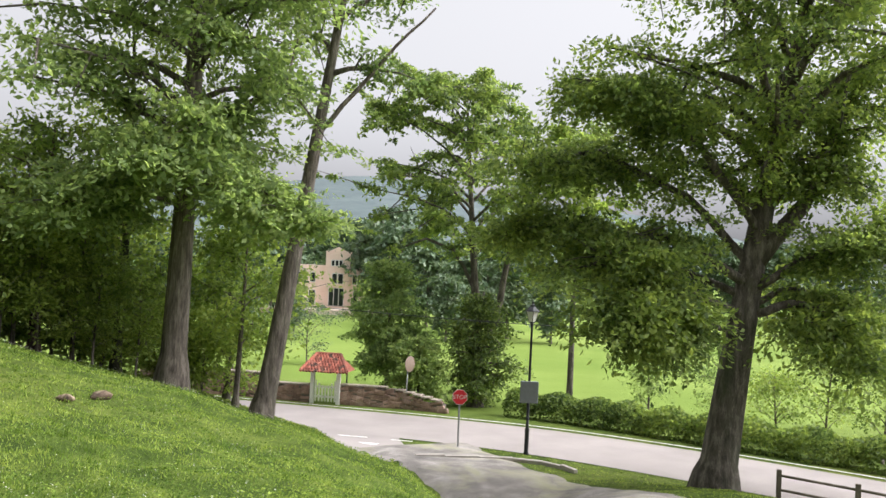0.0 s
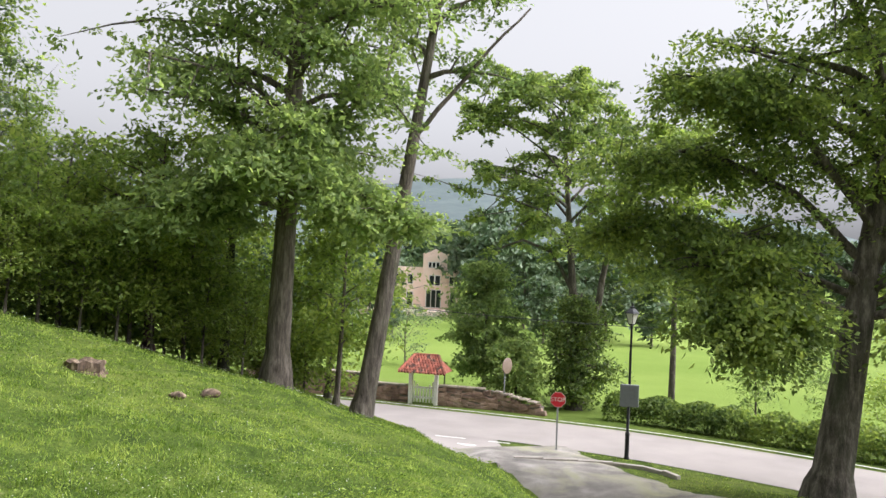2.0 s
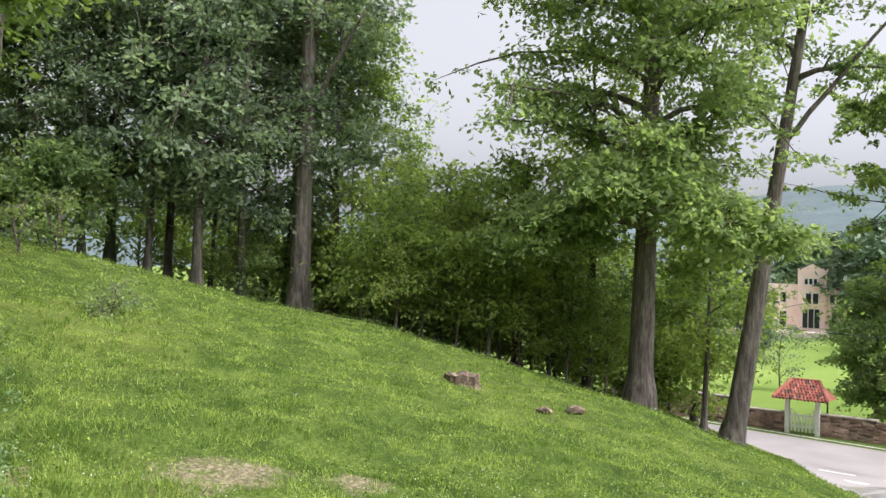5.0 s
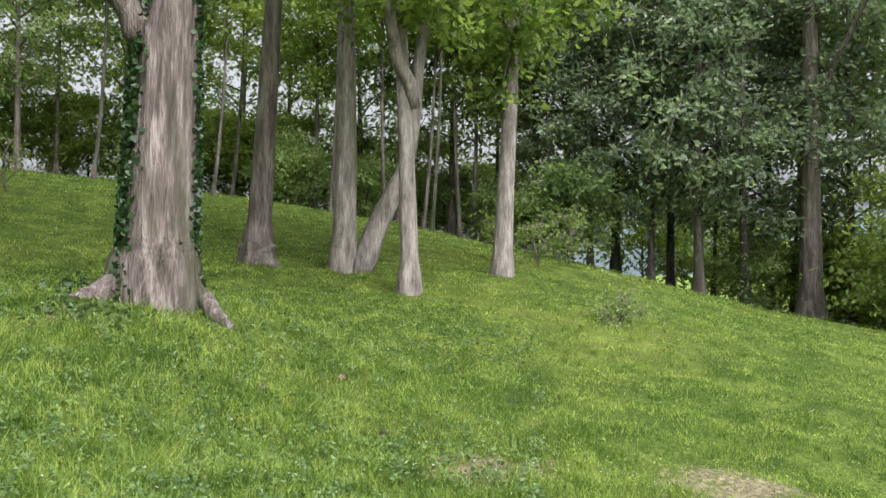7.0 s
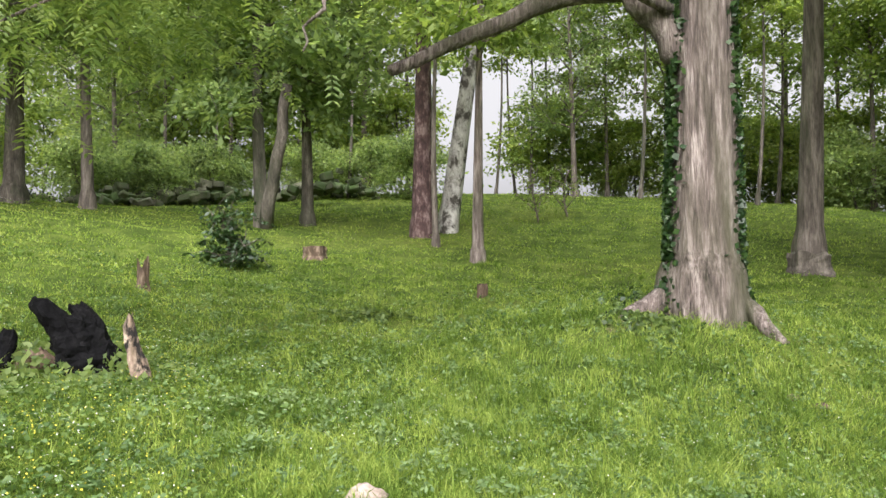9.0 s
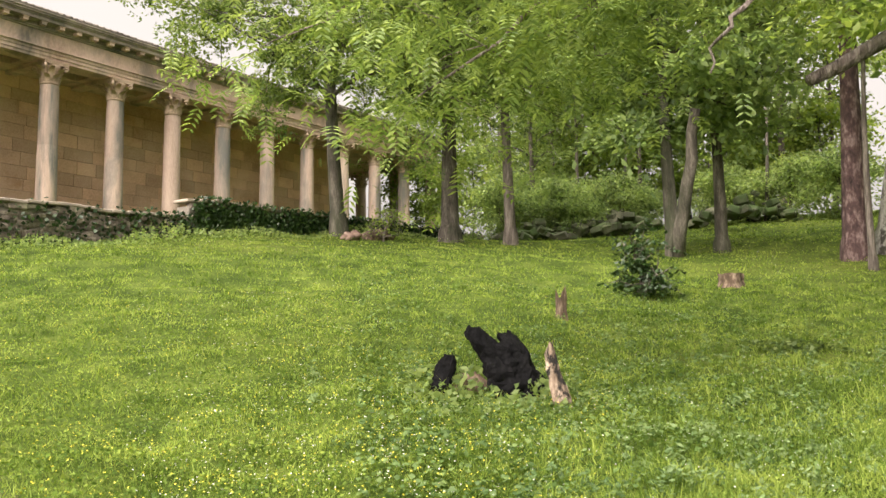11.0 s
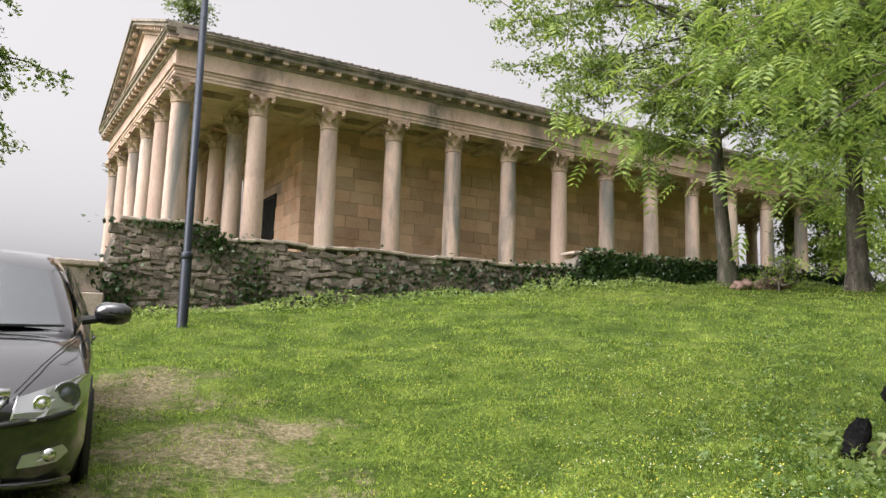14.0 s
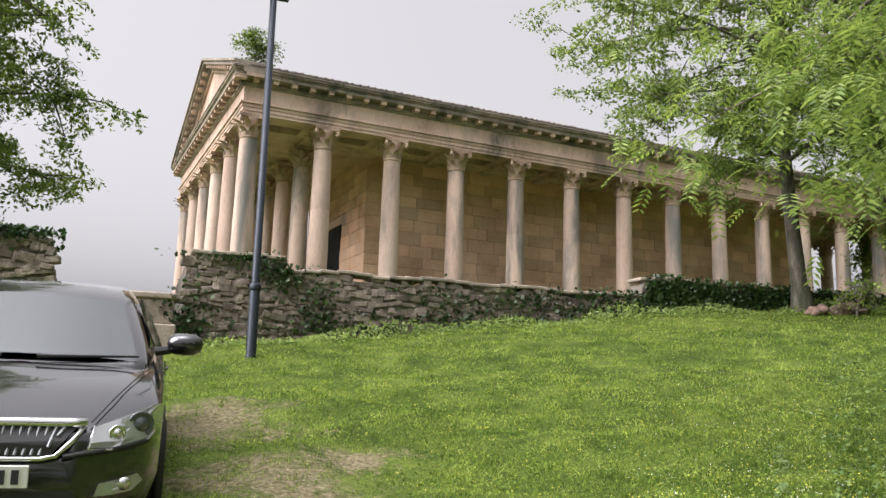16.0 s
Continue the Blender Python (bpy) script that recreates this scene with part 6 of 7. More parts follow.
# small leafy bush in the glade, tuft in the meadow, weeds under the wall
make_tree("bramble_bush", "small dark bush in the sunny glade", 0.85, 0.02, (0.05, 0.34, 0, 0), M_BARK, M_IVY, 95, 1500, 0.05, limbs=12, category="bush", clump=0.10, at=stand(115.8, 14))
make_tree("bramble_bush", "low leafy tuft in the meadow", 0.26, 0.015, (0.03, 0.30, 0, 0), M_BARK, M_MID, 96, 900, 0.04, limbs=10, category="bush", clump=0.10, at=stand(53.2, 14.2))
for az, d, s in ((58.0, 21, 1.2), (56.0, 22.5, 1.3), (92.5, 25, 1.6), (94.5, 24, 1.5), (133.2, 20.6, 0.8), (60.8, 20.5, 1.0)):
    make_tree("tall_weed", "tall wild weeds at the wood's edge", 0.9 * s, 0.015, (0.1, 0.4 * s, 0, 0), M_BARK, M_LIME, int(az * 10), 500, 0.045, limbs=10, category="weed", clump=0.15, spread=1.2, group="tall weeds", at=stand(az, d))
# weeds round the burnt stump and along the foot of the wall
wrs = np.random.RandomState(12)
bx, by, bz = spot(125.4, 7.3)
n = 900
a = wrs.uniform(0, 2 * np.pi, n)
r = wrs.uniform(0.25, 1.0, n)
wx, wy = bx + np.cos(a) * r * 0.9, by + np.sin(a) * r
pts = np.stack([wx, wy, land(wx, wy) + wrs.uniform(0.02, 0.22, n) * (1.1 - r)], -1)
n = 5200
wx = wrs.uniform(-21, -0.5, n)
wy = WALL_Y + 0.1 + np.abs(wrs.normal(0, 0.35, n))
lush = 0.5 + 0.5 * np.sin(wx * 1.7) * np.sin(wx * 0.6 + 1)
pts = np.concatenate([pts, np.stack([wx, wy, land(wx, wy) + wrs.uniform(0.0, 0.42, n) * lush * np.exp(-(wy - WALL_Y) * 0.8)], -1)])
wq = leaf_quads(pts, 0.042, wrs, 0.4, 0.6)
tagged(new("broadleaf_weeds", array_mesh("broadleaf_weeds", wq, 4, len(wq), M_MID)), "broad-leaved weeds at the foot of wall and stump", "weeds", kind="stuff")
# dark trailing ivy over old roots in the glade
n = 1500
a = wrs.uniform(0, 2 * np.pi, n)
r = np.sqrt(wrs.uniform(0, 1, n))
gx, gy, gz = spot(106.4, 10.3)
r = r * (0.75 + 0.35 * np.sin(3 * a + 1) + 0.2 * np.sin(7 * a))
ix, iy = gx + 0.32 * r * np.cos(a), gy + 0.8 * r * np.sin(a)
jx, jy, jz = spot(87.2, 8.9)
ix[1000:], iy[1000:] = jx + 0.5 * r[1000:] * np.cos(a[1000:]), jy + 0.55 * r[1000:] * np.sin(a[1000:])
mat_pts = np.stack([ix, iy, land(ix, iy) + 0.03 + wrs.uniform(0, 0.13, n) * (1 - r)], -1)
iq = leaf_quads(mat_pts, 0.035, wrs, 0.4, 0.75)
tagged(new("ground_ivy", array_mesh("ground_ivy", iq, 4, len(iq), M_ASH)), "dark ivy mats trailing over the turf", "ivy", kind="stuff")
# ---- parked car ----
M_PAINT = plain("black_car_paint", (0.010, 0.010, 0.012), 0.16, 0.0, 1.0)
M_TRIM = plain("black_plastic", (0.012, 0.012, 0.013), 0.55)
M_CHROME = plain("chrome", (0.70, 0.70, 0.72), 0.12, 1.0)
M_RUBBER = plain("tyre_rubber", (0.015, 0.015, 0.016), 0.85)
M_ALLOY = plain("alloy_rim", (0.50, 0.50, 0.52), 0.3, 0.9)
M_GLASS = plain("tinted_window", (0.05, 0.06, 0.065), 0.04, 0.0, 1.0)
M_LAMP = plain("headlamp_reflector", (0.40, 0.41, 0.42), 0.24, 0.6, 1.0)
M_PLATE = plain("plate_white", (0.66, 0.66, 0.64), 0.5)
M_INK = plain("plate_ink", (0.02, 0.02, 0.025), 0.6)

CAR_X = 0.70


def car():
    yf = -4.72
    za, zb = land_at(CAR_X, yf - 0.9), land_at(CAR_X, yf - 3.48)
    tilt = math.degrees(math.atan2(zb - za, 2.58))
    m = pose(CAR_X, yf, za, 0, 0, -1.0) @ pose(0, -0.9, 0) @ pose(0, 0, 0, -tilt) @ pose(0, 0.9, 0)
    c = thing("car", "black saloon car with chrome grille parked on the track", "car", m)

    def lean(x, y, z):
        return y - max(0.0, z - 0.60) * 0.75 * max(0.0, 1 + y / 0.9)

    stations = [(0.0, 0.47, 0.26, 0.63, 0.665), (-0.05, 0.67, 0.21, 0.65, 0.70), (-0.17, 0.80, 0.19, 0.69, 0.745), (-0.40, 0.862, 0.19, 0.765, 0.81), (-0.62, 0.878, 0.19, 0.81, 0.85), (-0.95, 0.885, 0.2, 0.855, 0.895), (-1.25, 0.885, 0.2, 0.89, 0.925), (-1.7, 0.883, 0.2, 0.94, 0.95), (-2.6, 0.883, 0.2, 0.965, 0.97), (-3.6, 0.88, 0.2, 0.99, 1.0), (-4.05, 0.86, 0.22, 1.0, 1.05), (-4.42, 0.80, 0.25, 0.98, 1.04), (-4.57, 0.70, 0.32, 0.90, 0.95)]
    body = Build()
    vs, fs = [], []
    for y, w, zl, zs, zt in stations:
        half = [(0.0, zl), (w * 0.86, zl), (w * 0.97, zl + 0.06), (w, zl + 0.2), (w, 0.56), (w * 0.992, zs - 0.07), (w * 0.965, zs - 0.02), (w * 0.90, zs + 0.01), (w * 0.62, zs + (zt - zs) * 0.72), (w * 0.3, zt - 0.008), (0.0, zt)]
        ring = half + [(-x, z) for x, z in reversed(half[1:-1])]
        vs += [(x, lean(x, y, z), z) for x, z in ring]
    n = len(ring)
    for i in range(len(stations) - 1):
        fs += [(i * n + k, i * n + (k + 1) % n, (i + 1) * n + (k + 1) % n, (i + 1) * n + k) for k in range(n)]
    fs += [tuple(reversed(range(n))), tuple(range((len(stations) - 1) * n, len(stations) * n))]
    body.add(vs, fs)
    part("body", body.mesh("body", M_PAINT, True), c)
    # cabin
    cab = Build()
    cs = [(-1.18, 0.74, 0.88, 0.905), (-1.30, 0.77, 0.90, 0.96), (-1.98, 0.80, 0.96, 1.315), (-2.25, 0.80, 0.98, 1.405), (-2.75, 0.80, 0.98, 1.455), (-3.2, 0.80, 0.99, 1.43), (-3.5, 0.79, 1.0, 1.37), (-4.0, 0.74, 1.02, 1.10), (-4.1, 0.72, 1.02, 1.05)]
    vs, fs = [], []
    for y, w, zl, zt in cs:
        h = zt - zl
        tum = 0.215 * min(1, h / 0.46)
        half = [(0.0, zl - 0.05), (w, zl - 0.05), (w + 0.005, zl + 0.02), (w - tum * 0.5, zl + h * 0.55), (w - tum, zt - 0.045 * min(1, h / 0.3)), (w - tum - 0.07, zt - 0.012 * min(1, h / 0.3)), (w * 0.4, zt), (0.0, zt + 0.006)]
        ring = half + [(-x, z) for x, z in reversed(half[1:-1])]
        vs += [(x, y, z) for x, z in ring]
    n = len(ring)
    for i in range(len(cs) - 1):
        fs += [(i * n + k, i * n + (k + 1) % n, (i + 1) * n + (k + 1) % n, (i + 1) * n + k) for k in range(n)]
    fs += [tuple(reversed(range(n))), tuple(range((len(cs) - 1) * n, len(cs) * n))]
    cab.add(vs, fs)
    part("cabin", cab.mesh("cabin", M_PAINT, True), c)

    def sheet(name, corners, mat, nx=8, ny=5, bow=(0, 0, 0), parent=c, thick=0.006, label="", smooth=True):
        """A bowed four-cornered panel: corners bottom-left, bottom-right, top-right, top-left."""
        a, b2, c2, d2 = (Vector(p) for p in corners)
        vs, fs = [], []
        for layer in (0, 1):
            for j in range(ny + 1):
                for i in range(nx + 1):
                    u, v = i / nx, j / ny
                    p = (a.lerp(b2, u)).lerp(d2.lerp(c2, u), v) + Vector(bow) * (1 - (2 * u - 1) ** 2)
                    vs.append(tuple(p - Vector(bow).normalized() * thick * layer if Vector(bow).length else tuple(p)))
        k0 = (nx + 1) * (ny + 1)
        for j in range(ny):
            for i in range(nx):
                q = j * (nx + 1) + i
                fs.append((q, q + 1, q + nx + 2, q + nx + 1))
                fs.append((k0 + q + nx + 1, k0 + q + nx + 2, k0 + q + 1, k0 + q))
        return part(name, Build().add(vs, fs).mesh(name, mat, smooth), parent, label)

    ws = sheet("windscreen", [(0.70, -1.27, 0.935), (-0.70, -1.27, 0.935), (-0.55, -1.965, 1.32), (0.55, -1.965, 1.32)], M_GLASS, bow=(0, 0.07, 0.035), label="tinted windscreen reflecting the sky")
    for s in (1, -1):
        part("wiper", Build().tube([(s * 0.10, -1.17, 0.955), (s * 0.60 - 0.1, -1.26, 0.97)], [0.012, 0.008], 6).mesh("wiper", M_TRIM), c)
        sheet("side_window", [(s * 0.797, -1.75, 1.02), (s * 0.81, -3.45, 1.045), (s * 0.665, -3.2, 1.345), (s * 0.645, -2.28, 1.355)], M_GLASS, bow=(s * 0.03, 0, 0))
        mir = part("door_mirror", Build().lathe([(0.0, -0.125), (0.055, -0.115), (0.085, -0.07), (0.092, 0.0), (0.085, 0.07), (0.06, 0.11), (0.0, 0.125)], 14).mesh("door_mirror", M_PAINT, True), c, m=pose(s * 1.0, -1.66, 1.045, 0, 90, s * 8) @ Matrix.Diagonal((0.88, 1.0, 1.0, 1)))
        part("mirror_stalk", Build().tube([(s * 0.80, -1.66, 0.985), (s * 0.93, -1.66, 1.01)], [0.03, 0.03], 8).mesh("mirror_stalk", M_TRIM), c)
        for wy in (-0.9, -3.48):
            wh = part("wheel", Build().lathe([(0.20, -0.10), (0.29, -0.105), (0.315, -0.08), (0.318, 0.0), (0.315, 0.08), (0.29, 0.105), (0.225, 0.10)], 32, cap=False).mesh("tyre", M_RUBBER, True), c, "worn black tyre", m=pose(s * 0.80, wy, 0.317, 0, 90, 0))
            rim = Build().lathe([(0.0, 0.05), (0.05, 0.085), (0.06, 0.07)], 16, cap=False).lathe([(0.225, 0.10), (0.212, 0.102), (0.20, 0.03), (0.20, -0.06)], 28, cap=False)
            for k in range(10):
                a = 2 * math.pi * k / 10
                rim.tube([(0.05 * math.cos(a), 0.05 * math.sin(a), 0.07), (0.21 * math.cos(a), 0.21 * math.sin(a), 0.088)], [0.018, 0.013], 6)
            part("rim", rim.mesh("rim", M_ALLOY, True), wh, "silver alloy rim", m=pose(0, 0, 0) if s == 1 else pose(0, 0, 0, 180, 0, 0))
            part("wheel_arch", Build().lathe([(0.36, -0.03), (0.36, 0.006), (0.34, 0.006), (0.34, -0.03)], 32).mesh("wheel_arch", M_TRIM, True), c, m=pose(s * 0.883, wy, 0.34, 0, 90, 0) @ Matrix.Diagonal((1, 1, s, 1)))

    def yplan(x, z):
        xs, ys = [0, 0.47, 0.67, 0.80, 0.862, 0.878, 0.886], [0, 0, -0.05, -0.17, -0.40, -0.62, -0.95]
        y = float(np.interp(abs(x), xs, ys))
        return lean(x, y, z)

    def patch(name, outline, mat, proud, parent=c, label="", depth=0.02):
        """A polygon of (x, z) laid on the curved front, a little proud of it."""
        n = len(outline)
        cx, cz = sum(p[0] for p in outline) / n, sum(p[1] for p in outline) / n
        rings = []
        for f in (1.0, 0.66, 0.33):
            rings.append([(cx + (x - cx) * f, cz + (z - cz) * f) for x, z in outline])
        vs, fs = [], []
        vs += [(x, yplan(x, z) + proud - depth, z) for x, z in outline]
        for r in rings:
            vs += [(x, yplan(x, z) + proud, z) for x, z in r]
        vs.append((cx, yplan(cx, cz) + proud, cz))
        for L in range(3):
            fs += [(L * n + k, L * n + (k + 1) % n, (L + 1) * n + (k + 1) % n, (L + 1) * n + k) for k in range(n)]
        fs += [(3 * n + k, 3 * n + (k + 1) % n, 4 * n) for k in range(n)]
        return part(name, Build().add(vs, fs).mesh(name, mat, False), parent, label)

    def dense(pts, k=6):
        return [(a[0] + (b2[0] - a[0]) * i / k, a[1] + (b2[1] - a[1]) * i / k) for a, b2 in zip(pts, pts[1:] + pts[:1]) for i in range(k)]

    g = patch("grille", dense([(-0.46, 0.682), (-0.34, 0.535), (0.34, 0.535), (0.46, 0.682)]), M_TRIM, 0.006, label="black grille with upright bars")
    for k in range(21):
        x = -0.40 + k * 0.04
        lo = 0.542 if abs(x) < 0.33 else 0.542 + (abs(x) - 0.33) * 1.3
        part("grille_bar", Build().tube([(x * 0.92, yplan(x * 0.92, lo) + 0.012, lo), (x, yplan(x, 0.675) + 0.012, 0.675)], [0.0085, 0.0085], 5).mesh("grille_bar", M_GREYBOX), g)
    top = [(x, yplan(x, 0.693) + 0.014, 0.693) for x in np.linspace(-0.50, 0.50, 15)]
    part("chrome_strip", Build().tube(top, [0.027] * 15, 8).mesh("chrome_strip", M_CHROME, True), g, "broad chrome strip")
    low = [(-0.49, 0.682), (-0.44, 0.61), (-0.37, 0.538), (-0.30, 0.522), (0.30, 0.522), (0.37, 0.538), (0.44, 0.61), (0.49, 0.682)]
    part("chrome_surround", Build().tube([(x, yplan(x, z) + 0.012, z) for x, z in low], [0.014] * 8, 8).mesh("chrome_surround", M_CHROME, True), g, "chrome grille surround")
    bd = part("badge", Build().lathe([(0.058, -0.01), (0.062, 0.008), (0.05, 0.012)], 20).mesh("badge", M_CHROME, True), c, "round chrome badge", m=pose(0, yplan(0, 0.665) + 0.03, 0.668, -75, 0, 0))
    part("badge_face", Build().lathe([(0.046, 0.011), (0.04, 0.016)], 20).mesh("badge_face", M_TRIM, True), bd)
    part("badge_mark", Build().tube([(-0.03, -0.01, 0.018), (0.0, 0.012, 0.019), (0.03, 0.02, 0.018)], [0.006, 0.009, 0.004], 6).mesh("badge_mark", M_CHROME, True), bd)
    for s in (1, -1):
        h = patch("headlight", dense([(s * 0.54, 0.675), (s * 0.52, 0.575), (s * 0.62, 0.575), (s * 0.80, 0.61), (s * 0.862, 0.66), (s * 0.866, 0.755), (s * 0.82, 0.765), (s * 0.66, 0.715)], 4), M_LAMP, 0.012, label="clear headlamp with round lens")
        for lx, lz, r in ((0.755, 0.678, 0.056), (0.645, 0.645, 0.034)):
            part("lens", Build().lathe([(r * 1.25, -0.01), (r * 1.25, 0.012), (r, 0.012), (r * 0.9, 0.002), (r * 0.6, 0.02), (0.0, 0.03)], 18).mesh("lens", M_GLASS if lx > 0.7 else M_CHROME, True), h, m=pose(s * lx, yplan(lx, lz) + 0.015, lz, -90, 0, -s * 18))
        rim = [(0.535, 0.68), (0.515, 0.567), (0.62, 0.565), (0.80, 0.60), (0.872, 0.655)]
        part("lamp_surround", Build().tube([(s * x, yplan(x, z) + 0.012, z) for x, z in rim], [0.007] * 5, 6).mesh("lamp_surround", M_CHROME, True), h)
        f = patch("fog_lamp", dense([(s * 0.56, 0.33), (s * 0.58, 0.395), (s * 0.76, 0.43), (s * 0.79, 0.39), (s * 0.74, 0.345)], 4), M_LAMP, 0.012, label="clear fog lamp")
        part("lens", Build().lathe([(0.034, 0.0), (0.034, 0.012), (0.0, 0.018)], 14).mesh("lens", M_CHROME, True), f, m=pose(s * 0.70, yplan(0.70, 0.388) + 0.014, 0.388, -90, 0, -s * 15))
        part("bumper_strip", Build().tube([(s * x, yplan(x, 0.545) + 0.008, 0.535 + 0.02 * i) for i, x in enumerate((0.40, 0.55, 0.70, 0.80))], [0.016, 0.018, 0.018, 0.012], 6).mesh("bumper_strip", M_TRIM, True), c)
        part("bonnet_seam", Build().tube([(s * 0.52, yplan(0.52, 0.69) + 0.004, 0.697), (s * 0.62, -0.42, 0.80), (s * 0.72, -0.85, 0.878), (s * 0.79, -1.2, 0.912)], [0.004] * 4, 5).mesh("bonnet_seam", M_TRIM), c)
        part("door_seam", Build().tube([(s * 0.886, -1.45, 0.3), (s * 0.886, -1.42, 0.7), (s * 0.87, -1.5, 0.93)], [0.004] * 3, 5).mesh("door_seam", M_TRIM), c)
        part("door_handle", Build().tube([(s * 0.892, -2.25, 0.82), (s * 0.905, -2.35, 0.825), (s * 0.892, -2.45, 0.83)], [0.012, 0.014, 0.012], 6).mesh("door_handle", M_PAINT, True), c)
    pl = part("number_plate", Build().box(-0.26, 0.26, -0.004, 0.012, 0.388, 0.498, bevel=0.004).mesh("number_plate", M_PLATE), c, "white number plate", m=pose(0, 0.012, 0, -3, 0, 0))
    for k in range(7):
        x = -0.20 + k * 0.062 + (0.03 if k > 3 else 0)
        part("plate_mark", Build().box(x - 0.017, x + 0.017, 0.012, 0.016, 0.408, 0.478).mesh("plate_mark", M_INK), pl)
    patch("lower_intake", dense([(-0.50, 0.27), (-0.46, 0.36), (0.46, 0.36), (0.50, 0.27)]), M_TRIM, 0.008)
    part("bumper_lip", Build().tube([(x, yplan(x, 0.25) + 0.004, 0.245) for x in np.linspace(-0.8, 0.8, 15)], [0.02] * 15, 6).mesh("bumper_lip", M_PAINT, True), c)
    return c


car()
# ---- grass ----
def make_grass():
    rs = np.random.RandomState(77)
    n = 640000
    az = np.radians(rs.uniform(-32, 192, n))
    d = 3.2 * (34 / 3.2) ** rs.uniform(0, 1, n) ** 0.92
    d[:30000] = rs.uniform(0.3, 3.4, 30000)
    x, y = -d * np.sin(az), d * np.cos(az)
    clumps = np.sin(x * 2.1 + 1.7 * np.sin(y * 1.3)) * np.sin(y * 2.4 + 1.1 * np.sin(x * 1.7)) + 0.6 * np.sin(x * 6.3 + y * 5.1) * np.sin(y * 7.1 - x * 3.3)
    bare = np.zeros(n, bool)
    for cx, cy, rad in ((-9.15, 0.35, 0.42), (-4.7, 4.6, 0.62), (-3.9, 5.4, 0.34), (-5.6, 3.1, 0.5), (-0.9, -4.6, 1.0), (-1.0, -6.3, 1.0), (-0.6, -8.6, 1.0), (-1.9, -7.0, 0.5)):
        q = np.hypot(x - cx, y - cy) / rad
        bare |= rs.uniform(size=n) < np.clip(1.35 - q, 0, 0.72)
    side = road_side(x, y)
    bare |= side > -ROAD_HALF - 0.15
    bare |= np.hypot((x + 2.9), (y - 33) * 0.6) < 2.5
    for (ax, ay), (bx, by) in zip(DRIVE, DRIVE[1:]):
        dx, dy = bx - ax, by - ay
        t = np.clip(((x - ax) * dx + (y - ay) * dy) / (dx * dx + dy * dy), 0, 1)
        bare |= np.hypot(x - ax - t * dx, y - ay - t * dy) < 2.4
    bare |= y < WALL_Y + 0.1
    k = ~bare
    x, y, d, clumps = x[k], y[k], d[k], clumps[k]
    n = len(x)
    z = land(x, y)
    tall = (0.022 + 0.022 * rs.uniform(size=n) ** 2 + 0.017 * np.clip(clumps, -0.6, 1.5)) * (0.8 + 0.012 * d)
    tall = tall * np.where(rs.uniform(size=n) < 0.04, 2.2, 1.0)
    rank = np.exp(-((x + 6.6) ** 2 + (y - 0.4) ** 2) / 12.0)
    tall = tall * (1 + 1.9 * rank * np.clip(0.6 + clumps, 0.1, 1.6))
    wid = np.maximum(0.0034, 0.0006 * d) * rs.uniform(0.7, 1.5, n)
    a = rs.uniform(0, 2 * np.pi, n)
    lean = rs.normal(size=(n, 2)) * 0.8 * tall[:, None]
    p0 = np.stack([x + np.cos(a) * wid, y + np.sin(a) * wid, z - 0.01], -1)
    p1 = np.stack([x - np.cos(a) * wid, y - np.sin(a) * wid, z - 0.01], -1)
    p2 = np.stack([x + lean[:, 0], y + lean[:, 1], z + tall], -1)
    me = array_mesh("grass", np.stack([p0, p1, p2], 1), 3, n, M_GRASS)
    return tagged(new("grass", me), "rough green meadow grass with clover", "grass", kind="stuff")


def make_leaves_in_turf(name, label, mat, count, size, az0, az1, seed, dmax=26, lift=0.045):
    rs = np.random.RandomState(seed)
    az = np.radians(rs.uniform(az0, az1, count))
    d = 3.5 * (dmax / 3.5) ** rs.uniform(0, 1, count)
    x, y = -d * np.sin(az), d * np.cos(az)
    patch = np.sin(x * 0.9 + 2 * np.sin(y * 0.5)) * np.sin(y * 0.8 + 1.5 * np.sin(x * 0.6)) + rs.normal(size=count) * 0.5
    clear = np.ones(count, bool)
    for cx, cy, rad in ((-4.7, 4.6, 0.7), (-3.9, 5.4, 0.4), (-0.9, -4.6, 1.2), (-1.0, -6.3, 1.2), (-0.6, -8.6, 1.2), (-1.9, -7.0, 0.7)):
        clear &= np.hypot(x - cx, y - cy) > rad * rs.uniform(0.5, 1.1, count)
    k = clear & (patch > -0.1) & (road_side(x, y) < -6) & (y > WALL_Y + 0.2)
    x, y, d = x[k], y[k], d[k]
    c = np.stack([x, y, land(x, y) + lift * (0.6 + 0.06 * d)], -1)
    q = leaf_quads(c, 1.0, rs, 0.75, 0.8)
    s = (size * np.maximum(1, d / 15))[:, None, None]
    q = c[:, None, :] + (q - c[:, None, :]) * s
    return tagged(new(name, array_mesh(name, q, 4, len(q), mat)), label, "flowers" if "flower" in name else "plants", kind="stuff")


M_GRASS = leafy("grass_blades", (0.078, 0.135, 0.020), (0.19, 0.29, 0.056), (0.43, 0.52, 0.13), 0.5, 0.6, 0.9, 2.2, 0.12)
M_PETAL = plain("white_petal", (0.62, 0.64, 0.56), 0.7)
M_YELLOW = plain("yellow_petal", (0.62, 0.56, 0.06), 0.7)
make_grass()


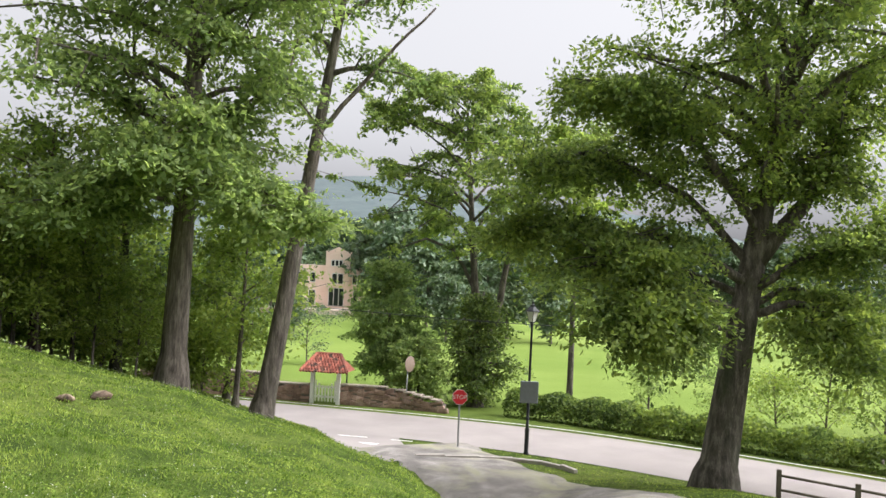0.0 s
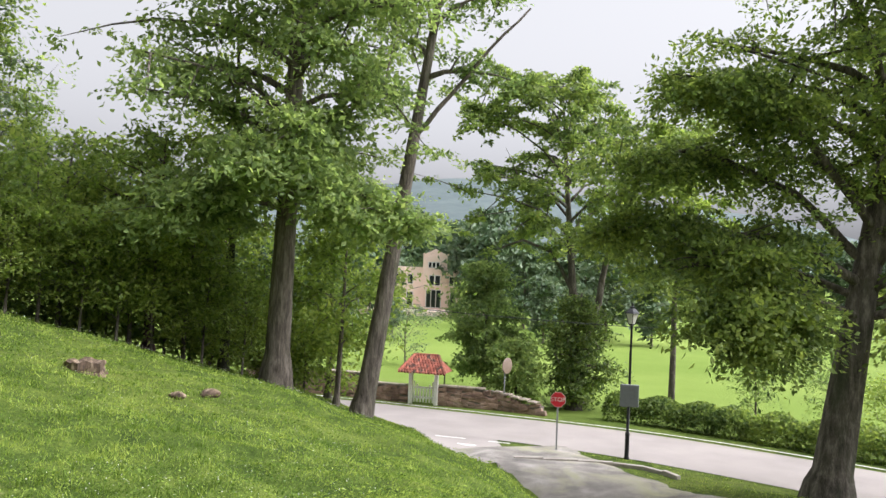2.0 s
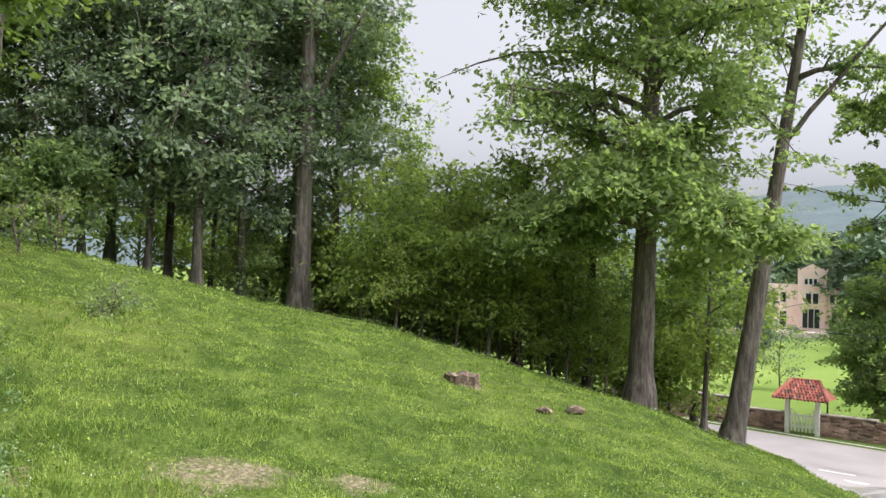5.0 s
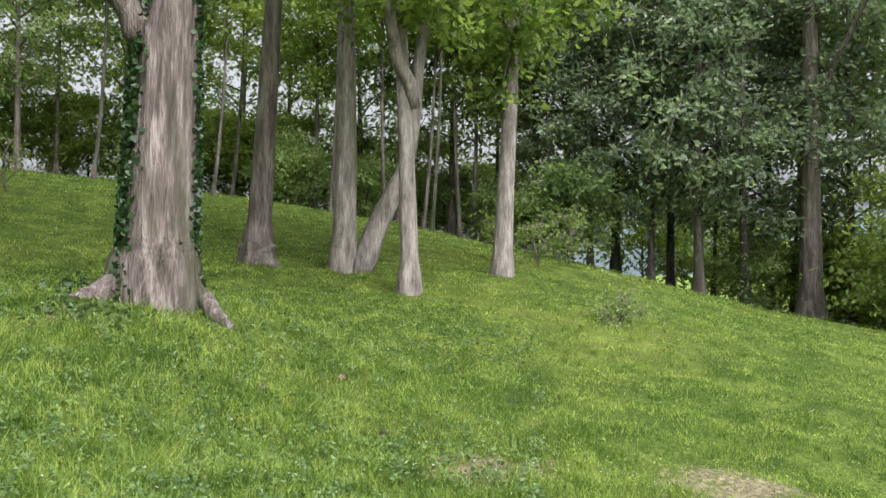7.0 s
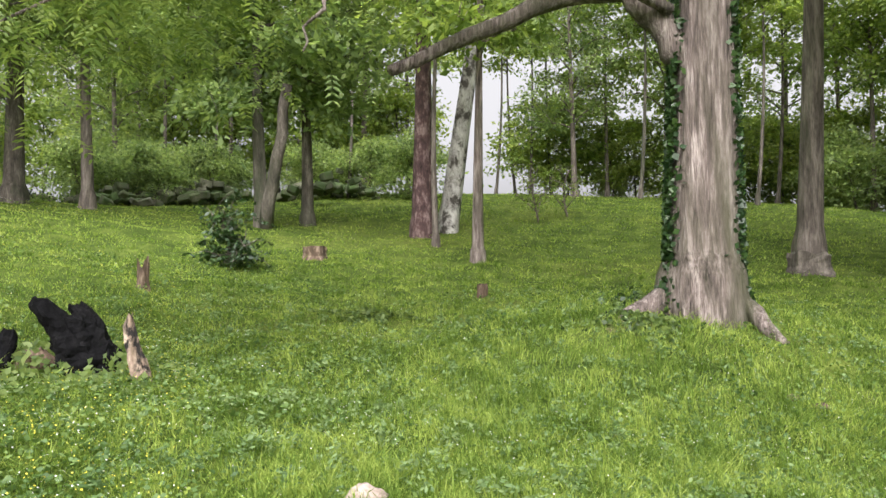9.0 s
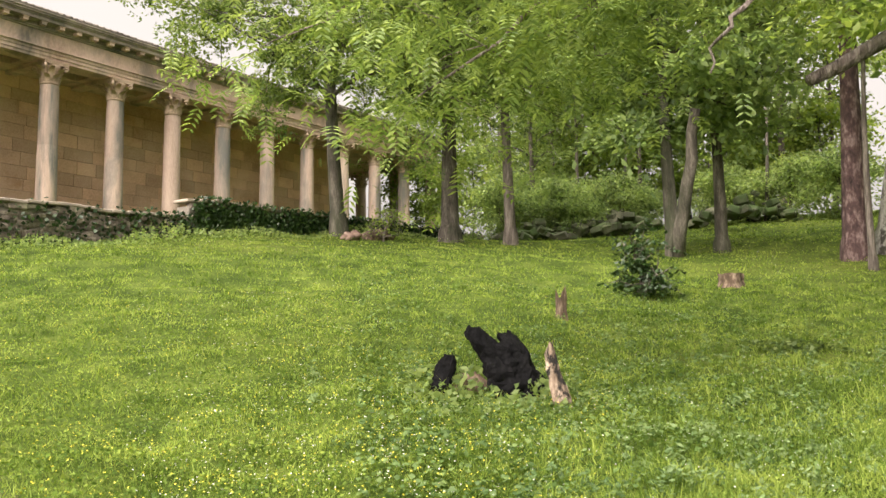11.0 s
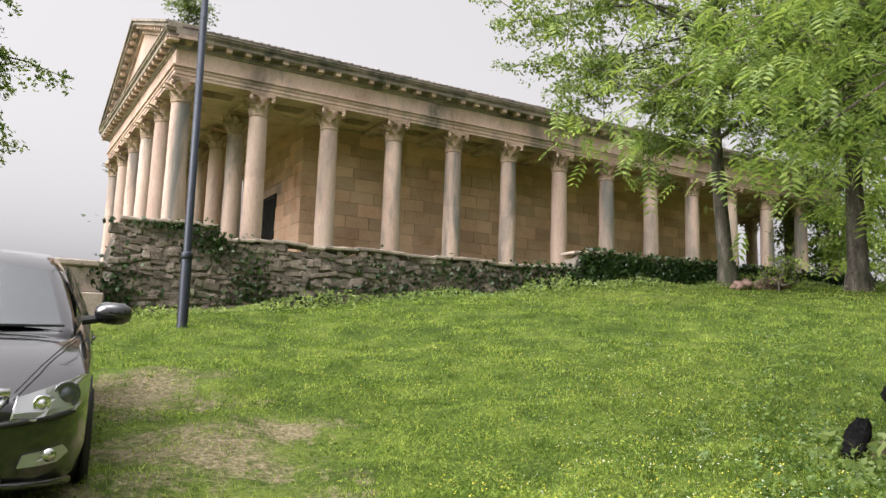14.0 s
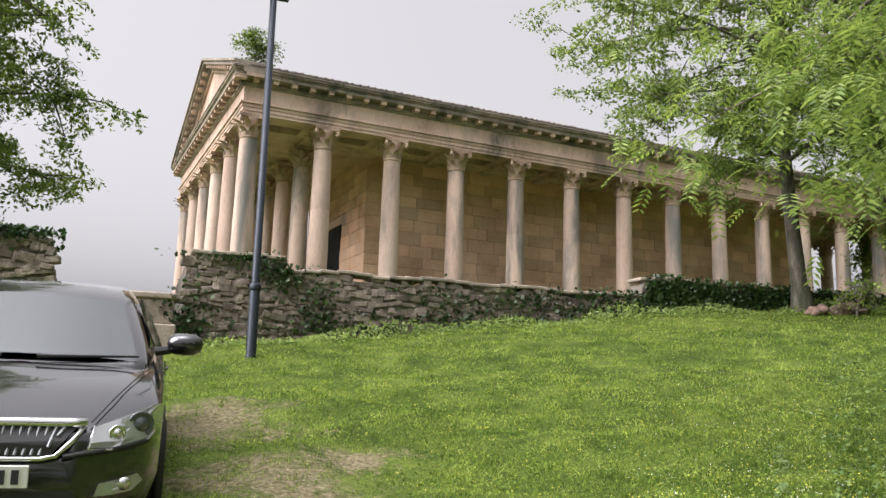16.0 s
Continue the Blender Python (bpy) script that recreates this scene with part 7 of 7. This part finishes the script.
def make_tufts():
    """Taller tufts of grass on the rough bank and over the meadow, each a fan of arching blades."""
    rs = np.random.RandomState(31)
    k, blades = 9000, 12
    az = np.radians(np.where(rs.uniform(size=k) < 0.6, rs.normal(88, 20, k), rs.uniform(20, 185, k)))
    d = 3.4 * (17 / 3.4) ** rs.uniform(0, 1, k)
    x, y = -d * np.sin(az), d * np.cos(az)
    clear = (road_side(x, y) < -8) & (y > WALL_Y + 0.3) & (np.hypot(x + 4.6, y - 4.6) > 1.1) & (np.hypot(x + 0.9, y + 6.3) > 2.6) & (x < 0.2)
    x, y, d = x[clear], y[clear], d[clear]
    k = len(x)
    bank = np.exp(-((x + 6.6) ** 2 + (y - 0.4) ** 2) / 14.0)
    h = (0.05 + 0.05 * rs.uniform(size=k) ** 2) * (1 + 0.9 * bank)
    x, y, d, h = (np.repeat(q, blades) for q in (x, y, d, h))
    n = k * blades
    x, y = x + rs.normal(size=n) * 0.03, y + rs.normal(size=n) * 0.03
    z = land(x, y)
    a, b = rs.uniform(0, 2 * np.pi, n), rs.uniform(0, 2 * np.pi, n)
    w = np.maximum(0.003, 0.0004 * d) * rs.uniform(0.7, 1.4, n)
    h = h * rs.uniform(0.6, 1.3, n)
    out = h * rs.uniform(0.2, 0.9, n)
    side = np.stack([np.cos(a) * w, np.sin(a) * w, 0 * w], -1)
    foot = np.stack([x, y, z - 0.01], -1)
    knee = foot + np.stack([np.cos(b) * out * 0.35, np.sin(b) * out * 0.35, h * 0.7], -1)
    tip = foot + np.stack([np.cos(b) * out, np.sin(b) * out, h], -1)
    quads = np.stack([foot - side, foot + side, knee + side * 0.8, knee - side * 0.8], 1)
    ends = np.stack([knee - side * 0.8, knee + side * 0.8, tip + side * 0.1, tip - side * 0.1], 1)
    allq = np.concatenate([quads, ends])
    return tagged(new("grass_tufts", array_mesh("grass_tufts", allq, 4, len(allq), M_GRASS)), "tufts of taller arching grass on the bank", "grass", kind="stuff")


def make_herbs():
    """Small leafy herbs standing in the rough turf."""
    rs = np.random.RandomState(41)
    k, leaves = 520, 26
    az = np.radians(np.clip(rs.normal(95, 19, k), 58, 138))
    d = 4.3 * (11 / 4.3) ** rs.uniform(0, 1, k)
    x, y = -d * np.sin(az), d * np.cos(az)
    h = rs.uniform(0.05, 0.16, k) * np.where(rs.uniform(size=k) < 0.12, 2.0, 1.0)
    x, y, h = (np.repeat(q, leaves) for q in (x, y, h))
    n = len(x)
    up = rs.uniform(0, 1, n)
    a, r = rs.uniform(0, 2 * np.pi, n), rs.uniform(0.02, 0.09, n) * (1.15 - 0.6 * up)
    x, y = x + r * np.cos(a), y + r * np.sin(a)
    c = np.stack([x, y, land(x, y) + 0.01 + h * up], -1)
    q = leaf_quads(c, 0.022, rs, 0.45, 0.42)
    return tagged(new("wild_herbs", array_mesh("wild_herbs", q, 4, n, leafy("herb_leaves", (0.08, 0.15, 0.05), (0.135, 0.22, 0.075), (0.22, 0.31, 0.12), 0.4, 0.6, 0.9, 0.8))), "small leafy wild herbs in the rough turf", "plants", kind="stuff")


make_tufts()
make_herbs()
make_leaves_in_turf("clover", "low clover leaves among the grass", leafy("clover_leaves", (0.075, 0.135, 0.024), (0.175, 0.265, 0.046), (0.36, 0.45, 0.092), 0.45, 0.6, 1.1, 1.1, 0.15), 190000, 0.013, -5, 190, 5)
make_leaves_in_turf("clover_flowers", "tiny white clover flowers in the meadow", M_PETAL, 26000, 0.0055, 10, 150, 6, 24, 0.07)
make_leaves_in_turf("buttercup_flowers", "scattered tiny yellow flowers in the turf", M_YELLOW, 14000, 0.0065, 118, 182, 7, 22, 0.07)
make_leaves_in_turf("plantain_leaves", "broad-leaved weeds spread among the meadow grass", leafy("weed_leaves", (0.058, 0.115, 0.026), (0.10, 0.175, 0.042), (0.175, 0.26, 0.07), 0.35, 0.6, 1.4, 1.3), 34000, 0.021, 58, 135, 9, 14, 0.06)
